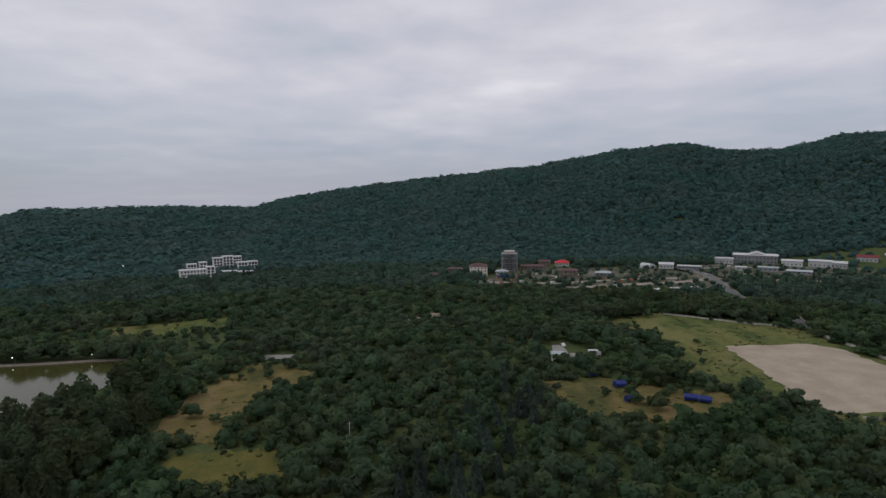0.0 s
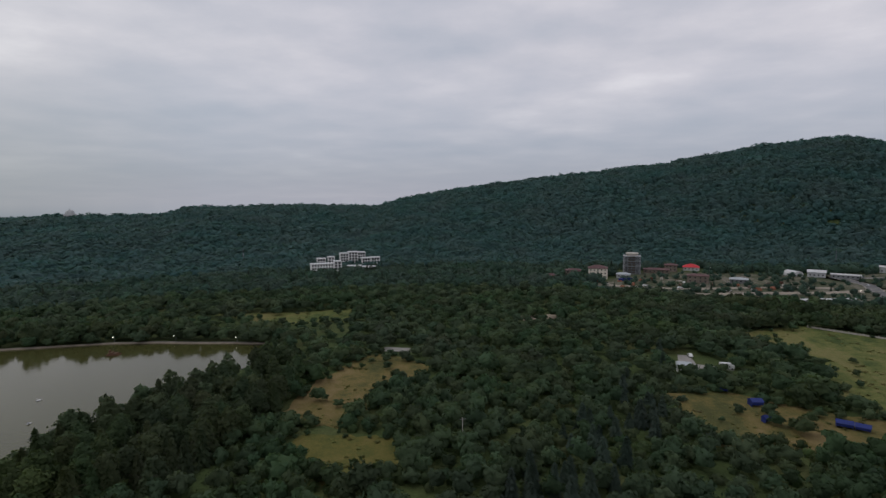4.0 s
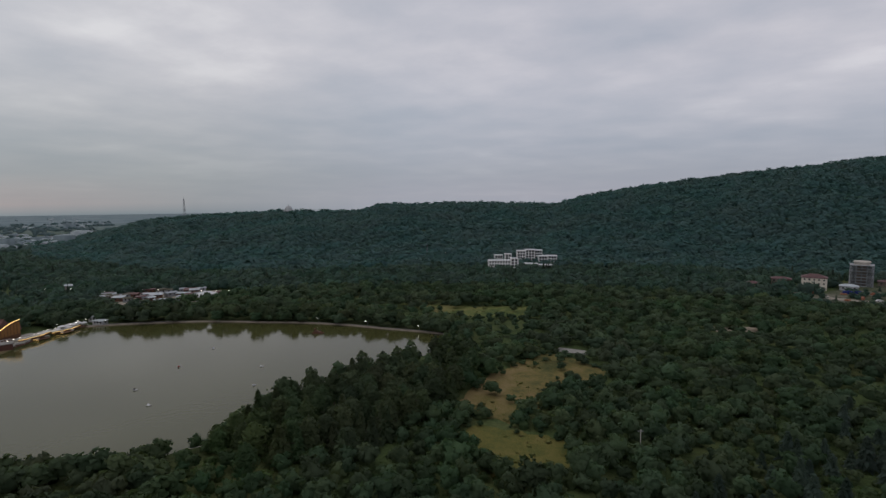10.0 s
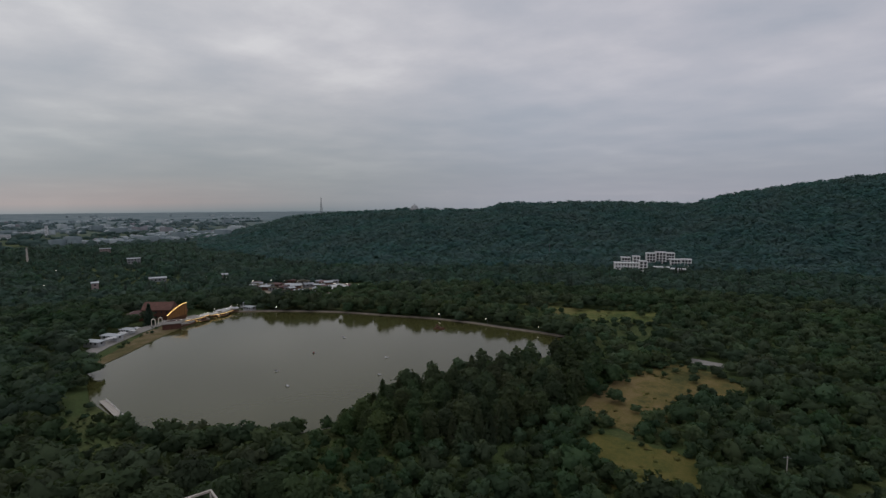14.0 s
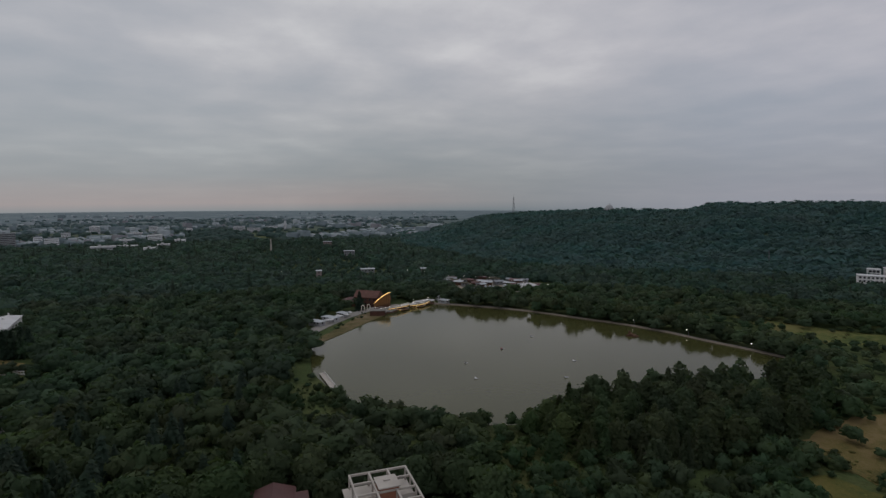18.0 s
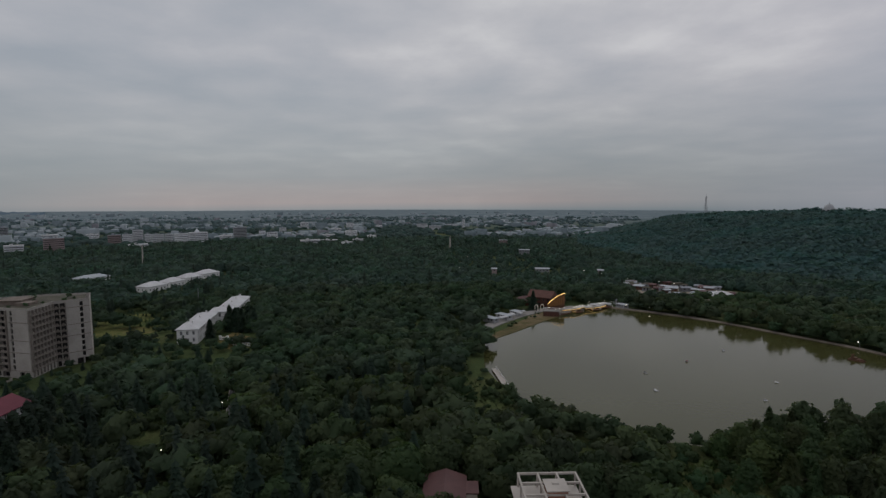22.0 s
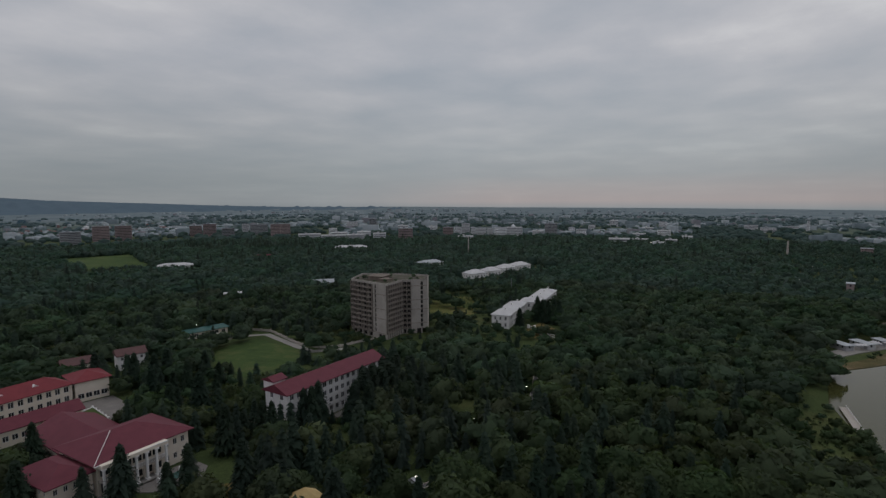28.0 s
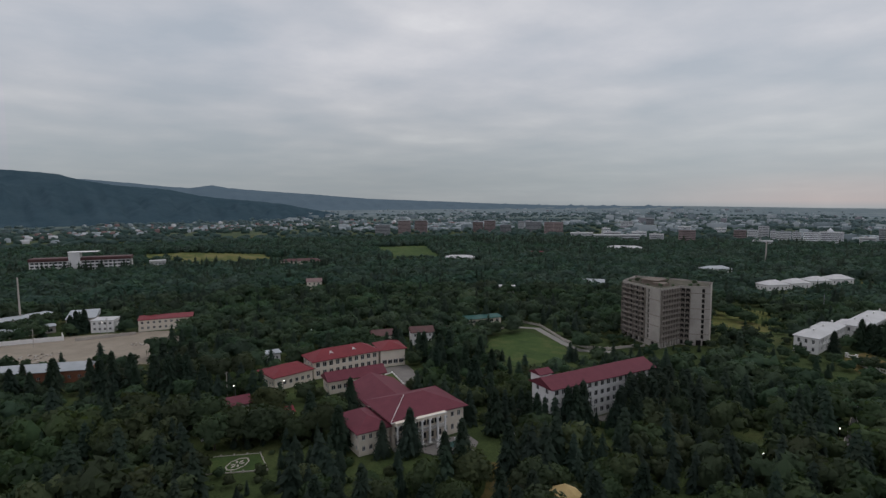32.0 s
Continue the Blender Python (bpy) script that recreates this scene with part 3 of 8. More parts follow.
def house(name, label, a, b, width, floors, fh, wall, roof, roof_kind="hip", rise=2.5, over=0.7, win=(1.2, 1.5, 1.0), bays=(8, 3, 8, 3), base=0.0, plinth=0.4, category="building",
          group="", framed=True, sides=(0, 1, 3), clear=3.0, chimneys=0, parapet=0.0, skip=None):
    """A rectangular house. a, b: the front's corners, left to right as seen from outside. bays: windows a floor on front, right end, back, left end."""
    a, b = Vector(a), Vector(b)
    length, turn = (b - a).length, math.atan2(b.y - a.y, b.x - a.x)
    ob = thing(name, Matrix.Translation((a.x, a.y, base)) @ Matrix.Rotation(turn, 4, "Z"), label, category, group)
    c = [(0, 0), (length, 0), (length, width), (0, width)]
    top = plinth + floors * fh + parapet
    bm = bmesh.new()
    every = []
    for s in range(4):
        o, e = c[s], c[(s + 1) % 4]
        run = length if s % 2 == 0 else width
        holes = grid_holes(run, plinth, floors, fh, bays[s], win[0], win[1], win[2], 0.5, 0.5) if s in sides and bays[s] else []
        if skip:
            holes = [h for h in holes if not skip(s, h)]
        facade(bm, o, e, -4.0 if base else -0.6, top, holes)
        every.append((o, e, holes))
    part("wall", bm, wall, ob)
    for o, e, holes in every:
        windows_in(ob, o, e, holes, framed=framed)
    bm = bmesh.new()
    roof_mesh(bm, 0, 0, length, width, top + 0.003, rise, roof_kind, over)
    rf = part("roof", bm, roof, ob)
    if roof_kind == "gable":
        if length >= width:
            ends = [[(x, 0, top), (x, width, top), (x, width / 2, top + rise * 0.92)] for x in (0.02, length - 0.02)]
        else:
            ends = [[(0, y, top), (length, y, top), (length / 2, y, top + rise * 0.92)] for y in (0.02, width - 0.02)]
        for e in ends:
            bm = bmesh.new()
            bm.faces.new([bm.verts.new(p) for p in e])
            part("gable", bm, wall, ob)
    for k in range(chimneys):
        bm = bmesh.new()
        x, y = length * (k + 0.6) / chimneys, width * 0.42
        box(bm, x, y, top, x + 0.7, y + 0.7, top + rise + 1.0)
        box(bm, x - 0.1, y - 0.1, top + rise + 1.0, x + 0.8, y + 0.8, top + rise + 1.15)
        part("chimney", bm, wall, rf)
    m = ob.matrix_world
    q = [(-clear, -clear - 1.5), (length + clear, -clear - 1.5), (length + clear, width + clear), (-clear, width + clear)]
    FOOTPRINTS.append([tuple((m @ Vector((*p, 0)))[:2]) for p in q])
    return ob

# ---- ground cover ----
sheet("lake", LAKE, WATER, 0.12, "still greenish-brown lake water", "lake", 0.0)
for nm, poly, mat, lab, cat in (
        ("meadow", FIELD_FAR, GRASS, "open field of yellow-green grass", "meadow"), ("meadow", MEADOW_MID, DRY, "dry ochre meadow among bushes", "meadow"), ("meadow", MEADOW_NEAR, YELLOW, "small dry yellow clearing", "meadow"),
        ("meadow", CAMP, DRY, "trampled dry grass of the camp", "meadow"), ("meadow", GRASS_EAST, GRASS, "rough green and yellow grass field", "meadow"), ("sand_lot", SAND_LOT, SAND, "bare levelled pinkish sand", "sand"),
        ("sports_field", SPORTS, LAWN, "mown green sports field", "lawn"), ("building_site", BUILD_STRIP, SITE, "rough ground of a building site", "ground"), ("yard", HALL_STRIP, SITE, "rough grass between halls", "ground"),
        ("yard", WORKS_YARD, GRAVEL, "levelled pale gravel yard", "ground")):
    sheet(nm, poly, mat, {"sand_lot": 0.16}.get(nm, 0.08), lab, cat, 1.5)


def strip(pts, wide):
    """The outline of a band along a line."""
    left, right = [], []
    for k, p in enumerate(pts):
        a, b = Vector(pts[max(0, k - 1)]), Vector(pts[min(len(pts) - 1, k + 1)])
        n = Vector((-(b - a).y, (b - a).x)).normalized() * wide / 2
        left.append((p[0] + n.x, p[1] + n.y)), right.append((p[0] - n.x, p[1] - n.y))
    return left + right[::-1]


# the lake's concrete edge and the paths beside it
def lake_edge():
    pts = LAKE[:13]
    ob = thing("embankment", pose(0, 0, 0), "low pale concrete bank along the lake", "bank", kind="structure")
    for k, (p, q) in enumerate(zip(pts, pts[1:])):
        p, q = Vector((*p, 0)), Vector((*q, 0))
        n = Vector((-(q - p).y, (q - p).x, 0)).normalized()
        bm = bmesh.new()
        sec = [(-0.8, -0.2), (0.1, 0.75), (0.6, 0.8), (0.6, -0.2)]
        rings = [[bm.verts.new(w + n * s + UP * z) for s, z in sec] for w in (p, q)]
        for i in range(3):
            bm.faces.new((rings[0][i], rings[1][i], rings[1][i + 1], rings[0][i + 1]))
        bm.faces.new(rings[0]), bm.faces.new(rings[1][::-1])
        bmesh.ops.recalc_face_normals(bm, faces=bm.faces[:])
        part("slab", bm, BALCONY, ob)


lake_edge()
SHORE_PATH = [(x - 4 if x < -300 else x, y + 3.0) for x, y in LAKE[:13]]
sheet("shore_path", strip(SHORE_PATH, 1.3), ASPHALT, 0.2, "narrow grey walk along the lake shore", "path", 0.1)
BEACH_WALK = [(-283, 55), (-296, 62), (-313, 77), (-331, 96), (-345, 116), (-350, 140)]
BEACH_GRASS = [(-272, 61), (-280, 62), (-301, 81), (-329, 103), (-343, 122), (-339, 143), (-330, 130), (-318, 112), (-306, 99), (-294, 86), (-284, 76)]
sheet("beach_bank", BEACH_GRASS, BANK, 0.3, "dry grassy slope above the lake", "bank", 0.5)
sheet("beach_walk", strip(BEACH_WALK, 8.0), PAVING, 0.34, "wide paved beach promenade", "path", 0.2)
BEACH_AREA = [(-278, 54), (-290, 55), (-316, 67), (-334, 83), (-348, 104), (-358, 130), (-354, 150), (-350, 166), (-340, 165), (-335, 140), (-272, 63)]
VILLAGE = [(-404, 200), (-366, 198), (-352, 214), (-357, 240), (-352, 256), (-342, 274), (-372, 292), (-412, 262), (-440, 225)]
sheet("village_ground", VILLAGE, GRAVEL, 0.09, "trodden gravel between the holiday huts", "ground", 2.0)
ROADS = []


def road(name, pts, wide, mat, z, label):
    ROADS.append(strip(pts, wide + 1.5))
    ob = sheet(name, strip(pts, wide), mat, z, label, "road", 0.08)
    for side in (-1, 1):
        line = strip(pts, wide + 0.5)
        half = line[: len(pts)] if side > 0 else line[len(pts):][::-1]
        for p, q in zip(half, half[1:]):
            bm = bmesh.new()
            p, q = Vector((*p, 0)), Vector((*q, 0))
            n = Vector((-(q - p).y, (q - p).x, 0)).normalized() * 0.12
            v = [bm.verts.new(w) for w in (p - n, q - n, q + n, p + n)]
            v += [bm.verts.new(w.co + UP * (z + 0.14)) for w in v]
            for f in ((4, 5, 6, 7), (0, 1, 5, 4), (1, 2, 6, 5), (2, 3, 7, 6), (3, 0, 4, 7)):
                bm.faces.new([v[i] for i in f])
            part("kerb", bm, CONCRETE_PALE, ob)


road("road", [(246, 560), (251, 512), (236, 462), (217, 395), (216, 335), (204, 300)], 9, ASPHALT, 0.22, "grey asphalt road with pale kerbs")
road("road", [(100, 441), (150, 455), (214, 470), (250, 490)], 9, GRAVEL, 0.2, "unpaved pale gravel road")
road("road", [(40, 478), (100, 466), (160, 486), (215, 492)], 6, GRAVEL, 0.2, "pale dirt road across the building site")
road("road", [(262, 478), (330, 462), (420, 452), (560, 470)], 12, GRAVEL, 0.2, "wide pale gravel road")
road("road", [(250, 556), (320, 560), (420, 545), (560, 548)], 7, ASPHALT, 0.22, "asphalt road in front of the halls")
road("park_path", [(-118, -62), (-132, -52), (-146, -46), (-170, -44), (-200, -50), (-232, -56)], 1.4, ASPHALT, 0.2, "narrow asphalt path in the park")
sheet("bare_ground", [(-24, 341), (-8, 350), (2, 356), (0, 340), (-10, 332), (-20, 326)], SAND, 0.15, "patch of bare sandy earth", "ground", 1.0)
sheet("paved_pad", [(50, 243), (56, 242), (60, 250), (74, 250), (74, 253), (60, 256), (60, 270), (55, 270)], PAVING, 0.2, "pale paved yard by the hut", "pavement", 0.2)
sheet("paved_pad", [(-86, 250), (-68, 252), (-66, 258), (-86, 257)], PAVING, 0.2, "pale concrete pad among trees", "pavement", 0.2)
sheet("car_park", [(108, 400), (146, 424), (205, 436), (201, 410), (158, 392)], ASPHALT, 0.2, "asphalt car park", "pavement", 0.2)
sheet("courtyard", [(-112, -173), (-118, -164), (-130, -178), (-135, -198), (-124, -201.5), (-113, -203), (-113, -184)], FLAGS, 0.2, "grey asphalt courtyard", "pavement", 0.1)
sheet("courtyard_lawn", [(-114.8, -190.8), (-123.6, -192.8), (-119.6, -179.2), (-114.6, -179.0)], LAWN, 0.26, "small square lawn with a pale kerb", "lawn", 0.05)
sheet("forecourt", [(-88, -131), (-109, -127), (-108, -120), (-102, -116), (-92, -122)], FLAGS, 0.2, "paved forecourt of the sanatorium", "pavement", 0.1)
sheet("flower_plot", [(-37, -152), (-51, -144), (-53, -155), (-40, -162)], LAWN, 0.2, "square lawn with a pale flower pattern", "lawn", 0.1)
sheet("meadow", [(-270, -62), (-300, -62), (-318, -74), (-300, -80), (-292, -76)], DRY, 0.2, "dry grass slope under the palace", "meadow", 1.0)
sheet("meadow", [(-330, -120), (-380, -140), (-372, -170), (-318, -160), (-300, -135)], GRASS, 0.1, "yellowing grass with young trees", "meadow", 2.0)
sheet("meadow", [(-76, -90), (-90, -98), (-102, -108), (-108, -102), (-98, -92), (-86, -84)], DRY, 0.1, "brownish bare grass below spruces", "meadow", 1.5)
sheet("meadow", [(-418, -732), (-376, -588), (-425, -545), (-511, -690)], LAWN, 0.1, "bright green playing field", "lawn", 2.0)
sheet("meadow", [(-110, -835), (-190, -830), (-262, -735), (-256, -668), (-196, -672), (-130, -740)], GRASS, 0.1, "long strip of pale green field", "meadow", 3.0)
sheet("meadow", [(-12, -236), (-60, -222), (-76, -222), (-78, -236), (-40, -250)], LAWN, 0.1, "green lawn behind spruces", "lawn", 1.0)

# ---- the sanatorium: a group of red-roofed houses ----
MAIN_A, MAIN_B = (-85.0, -132.6), (-109.8, -129.3)


def sanatorium():
    ln = (Vector(MAIN_B) - Vector(MAIN_A)).length

    def not_portico(s, h):
        return s == 0 and h[0] < 17.0

    ob = house("sanatorium_hall", "cream two-storey sanatorium hall with a columned portico and crimson roof", MAIN_A, MAIN_B, 19.0, 2, 4.1, CREAM, ROOF_RED, "hip", 3.6, 1.2,
               (1.1, 1.7, 1.2), (10, 6, 0, 5), group="sanatorium houses", skip=not_portico)
    # the portico stands in front of the left part: columns, arches, a gallery
    cols = [0.6 + 2.72 * k for k in range(7)]
    bm = bmesh.new()
    box(bm, 0.0, -2.6, 8.0, 17.4, -0.003, 8.9)
    part("entablature", bm, CREAM, ob)
    bm = bmesh.new()
    box(bm, 0.2, -2.3, 4.2, 17.2, -0.003, 4.5)
    part("gallery_floor", bm, CONCRETE_PALE, ob)
    bm = bmesh.new()
    box(bm, -0.4, -3.4, -0.3, 17.8, -0.003, 0.35)
    box(bm, 0.4, -3.9, -0.3, 17.0, -3.4, 0.2)
    part("steps", bm, PAVING, ob)
    for x in cols:
        bm = bmesh.new()
        rod(bm, (x, -2.2, 0.35), (x, -2.2, 8.0), 0.42, 0.36, 12)
        box(bm, x - 0.55, -2.75, 0.35, x + 0.55, -1.65, 0.7)
        box(bm, x - 0.52, -2.7, 7.6, x + 0.52, -1.7, 8.0)
        part("column", bm, WHITEWASH, ob)
    for x0, x1 in zip(cols, cols[1:]):
        # an arched panel of the ground floor arcade
        bm = bmesh.new()
        c, r = (x0 + x1) / 2, 0.95
        arc = [(c + r * math.cos(q), 2.55 + r * math.sin(q)) for q in np.linspace(0, math.pi, 13)]
        rim = [(x1 - 0.1, 0.35), (c + r, 0.35), *arc, (c - r, 0.35), (x0 + 0.1, 0.35), (x0 + 0.1, 4.2), (x1 - 0.1, 4.2)]
        front = [bm.verts.new((x, -1.3, z)) for x, z in rim]
        back = [bm.verts.new((x, -1.0, z)) for x, z in rim]
        bm.faces.new(front), bm.faces.new(back[::-1])
        for k in range(len(rim)):
            bm.faces.new((front[k], back[k], back[(k + 1) % len(rim)], front[(k + 1) % len(rim)]))
        bmesh.ops.recalc_face_normals(bm, faces=bm.faces[:])
        part("arch", bm, CREAM, ob)
        bm = bmesh.new()
        box(bm, x0 + 0.2, -0.06, 1.0, x1 - 0.2, -0.01, 3.4)
        part("glazing", bm, GLASS, ob)
        bm = bmesh.new()
        box(bm, x0 + 0.2, -0.06, 5.2, x1 - 0.2, -0.01, 7.6)
        part("glazing", bm, GLASS, ob)
        bm = bmesh.new()
        box(bm, x0, -2.25, 5.4, x1, -2.05, 5.52)
        rail = part("balustrade_rail", bm, WHITEWASH, ob)
        bm = bmesh.new()
        rod(bm, (0, 0, 0), (0, 0, 0.9), 0.08, 0.07, 6)
        first_one = part("baluster", bm, WHITEWASH, rail)
        for k in range(6):
            m = pose(x0 + 0.3 + (x1 - x0 - 0.6) * k / 5, -2.15, 4.5)
            if k:
                share("baluster", first_one.data, rail, m)
            else:
                first_one.matrix_local = m
    # white verge boards along the hip
    bm = bmesh.new()
    rod(bm, (-1.1, -1.1, 8.95), (8.2, 9.0, 12.5), 0.09, 0.09, 6)
    rod(bm, (-1.15, -1.2, 8.72), (17.4, -2.8, 8.95), 0.14, 0.14, 6)
    part("verge_board", bm, WHITEWASH, ob)
    house("sanatorium_wing", "cream side wing with a crimson hipped roof", (-74.6, -134.8), (-84.6, -133.8), 16.0, 2, 3.3, CREAM, ROOF_RED, "hip", 2.8, 0.9, (1.0, 1.5, 1.0), (4, 0, 0, 6), group="sanatorium houses")
    house("sanatorium_gallery", "low cream hall under a broad crimson roof", (-89.0, -148.0), (-106.2, -144.7), 30.0, 1, 4.6, CREAM, ROOF_RED, "gable", 3.6, 0.9, (1.2, 1.6, 1.2), (0, 6, 0, 6), group="sanatorium houses")
    house("sanatorium_dining_hall", "low cream dining hall with a crimson roof", (-91.0, -186.6), (-113.6, -182.4), 8.0, 1, 4.6, CREAM, ROOF_RED, "gable", 2.6, 0.8, (1.6, 1.8, 1.2), (9, 3, 0, 3), group="sanatorium houses")
    lh = house("sanatorium_long_house", "long cream two-storey house with red roof and dormers", (-94.0, -206.5), (-124.0, -204.2), 12.0, 2, 3.5, CREAM, ROOF_BRIGHT, "hip", 3.2, 0.9, (1.7, 2.1, 0.9), (10, 3, 0, 3), group="sanatorium houses")
    for x in (9.0, 19.5):
        bm = bmesh.new()
        v = [bm.verts.new(p) for p in ((x - 1.3, 2.6, 9.05), (x + 1.3, 2.6, 9.05), (x, 2.6, 10.0), (x, 5.2, 10.0))]
        for f in ((0, 1, 2), (0, 2, 3), (1, 3, 2)):
            bm.faces.new([v[i] for i in f])
        part("dormer", bm, WHITEWASH, lh)
    house("sanatorium_head_house", "cream corner house with glazed ground floor and red roof", (-124.4, -203.0), (-135.0, -199.6), 13.0, 2, 3.6, CREAM, ROOF_BRIGHT, "hip", 2.4, 0.9, (2.1, 1.9, 0.8), (4, 3, 0, 3), group="sanatorium houses",
          skip=lambda s, h: s == 0 and h[2] > 3.0)
    house("sanatorium_low_wing", "cream low wing with a stepped red roof", (-76.0, -203.2), (-92.6, -204.8), 13.0, 1, 4.9, CREAM, ROOF_BRIGHT, "hip", 2.6, 0.9, (1.3, 1.6, 1.4), (6, 2, 0, 5), group="sanatorium houses")
    house("outbuilding", "small white outbuilding with a flat grey roof", (-84.5, -241.5), (-93.0, -240.0), 6.0, 1, 3.8, WHITEWASH, ROOF_GREY, "flat", 0.3, 0.6, (0.9, 1.2, 1.2), (4, 2, 0, 1))
    house("shed", "long low shed with a dull red roof", (-50.4, -190.4), (-62.3, -188.8), 6.0, 1, 2.7, WHITEWASH, ROOF_RED, "shed", 1.2, 0.4, (0.9, 0.9, 1.2), (0, 1, 0, 1))
    house("shed", "low shed with an orange-red roof", (-41.5, -174.5), (-71.0, -172.5), 5.0, 1, 2.4, WHITEWASH, ROOF_BRIGHT, "gable", 1.3, 0.4, (0.9, 0.9, 1.2), (0, 1, 0, 1))


sanatorium()
dorm = house("dormitory", "long white four-storey dormitory with a crimson roof", (-134.0, -113.0), (-180.5, -105.2), 10.6, 4, 3.05, WHITEWASH, ROOF_RED, "gable", 2.6, 0.9, (1.6, 1.75, 0.85), (16, 3, 0, 2), clear=2.0)
bm = bmesh.new()
box(bm, 1.0, 7.6, 12.6, 6.0, 12.6, 15.2)
stair = part("stair_head", bm, WHITEWASH, dorm)
bm = bmesh.new()
roof_mesh(bm, 1.0, 7.6, 6.0, 12.6, 15.2, 1.2, "gable", 0.5)
part("stair_roof", bm, ROOF_RED, stair)
bm = bmesh.new()
box(bm, 9.0, -2.2, 3.2, 14.0, -0.01, 3.45)
for x in (9.2, 13.8):
    rod(bm, (x, -2.0, 0), (x, -2.0, 3.2), 0.12, 0.12)
part("porch", bm, BALCONY, dorm)
sheet("forecourt", [(-150, -109), (-166, -107), (-170, -98), (-152, -99)], FLAGS, 0.2, "paved yard before the dormitory", "pavement", 0.2)
FOOTPRINTS.append([(-148, -110), (-168, -107), (-170, -97), (-150, -98)])

# ---- the white palace-like house ----
PAL_A, PAL_B = (-294.4, -88.0), (-336.0, -88.8)


def palace():
    wings = ((PAL_A, PAL_B, 10.2, 2, 3.6, (14, 0, 0, 3), 1.7, 3, "white neoclassical wing with pale hipped roof and pilasters"), ((-336.8, -81.8), (-350.2, -82.2), 11.5, 2, 3.8, (4, 0, 0, 3), 1.7, 1, "taller white middle wing of the palace"),
             ((-351.0, -80.4), (-388.0, -80.8), 11.0, 2, 3.7, (12, 3, 0, 2), 1.8, 3, "long white rear wing of the palace"))
    for k, (a, b, width, floors, fh, bays, rise, chimneys, label) in enumerate(wings):
        ob = house("white_palace", label, a, b, width, floors, fh, WHITEWASH, ROOF_WHITE, "hip", rise, 0.7, (1.15, 2.0, 0.8), bays, group="palace wings", chimneys=chimneys, clear=2.0)
        ln, top = (Vector(b) - Vector(a)).length, 0.4 + floors * fh
        # cornice and string course in thin mouldings
        for z, out, h in ((top - 0.75, 0.28, 0.35), (0.4 + fh - 0.1, 0.16, 0.22)):
            for x0, y0, x1, y1 in ((-out, -out, ln + out, -0.003), (-out, 0.0, -0.003, width)):
                bm = bmesh.new()
                box(bm, x0, y0, z, x1, y1, z + h)
                part("moulding", bm, WHITEWASH, ob)
        # pilasters between the windows of the end wall and the long front
        for q in range(bays[3] + 1):
            bm = bmesh.new()
            y = width * q / bays[3]
            y = min(max(y, 0.35), width - 0.35)
            box(bm, -0.22, y - 0.3, 0, -0.003, y + 0.3, top - 0.76)
            box(bm, -0.3, y - 0.42, 0, -0.003, y + 0.42, 0.5)
            part("pilaster", bm, WHITEWASH, ob)
        for q in range(0, bays[0] + 1, 2):
            bm = bmesh.new()
            x = min(max(0.5 + (ln - 1.0) * q / bays[0], 0.35), ln - 0.35)
            box(bm, x - 0.25, -0.2, 0, x + 0.25, -0.003, top - 0.76)
            part("pilaster", bm, WHITEWASH, ob)


palace()


def balustrade(name, label, pts):
    ob = thing(name, pose(0, 0, 0), label, "balustrade")
    for p, q in zip(pts, pts[1:]):
        p, q = Vector((*p, 0)), Vector((*q, 0))
        bm = bmesh.new()
        n = Vector((-(q - p).y, (q - p).x, 0)).normalized() * 0.25
        for z0, z1 in ((0.0, 0.5), (1.35, 1.6)):
            v = [bm.verts.new(w + UP * z) for z in (z0, z1) for w in (p - n, q - n, q + n, p + n)]
            for f in ((3, 2, 1, 0), (4, 5, 6, 7), (0, 1, 5, 4), (1, 2, 6, 5), (2, 3, 7, 6), (3, 0, 4, 7)):
                bm.faces.new([v[i] for i in f])
        part("rail", bm, WHITEWASH, ob)
        k = max(2, int((q - p).length / 1.2))
        bm = bmesh.new()
        for i in range(k):
            w = p + (q - p) * (i + 0.5) / k
            rod(bm, w + UP * 0.5, w + UP * 1.35, 0.16, 0.12, 6)
        part("balusters", bm, WHITEWASH, ob)
        bm = bmesh.new()
        box(bm, p.x - 0.5, p.y - 0.5, 0, p.x + 0.5, p.y + 0.5, 2.0)
        box(bm, p.x - 0.6, p.y - 0.6, 2.0, p.x + 0.6, p.y + 0.6, 2.2)
        part("pier", bm, WHITEWASH, ob)


balustrade("stair_balustrade", "white curved stair balustrade on the slope", [(-300.1, -78.2), (-299.8, -74.4), (-290.1, -70.0), (-285.1, -66.7), (-292.9, -66.3), (-286.7, -63.0), (-284.6, -59.7)])

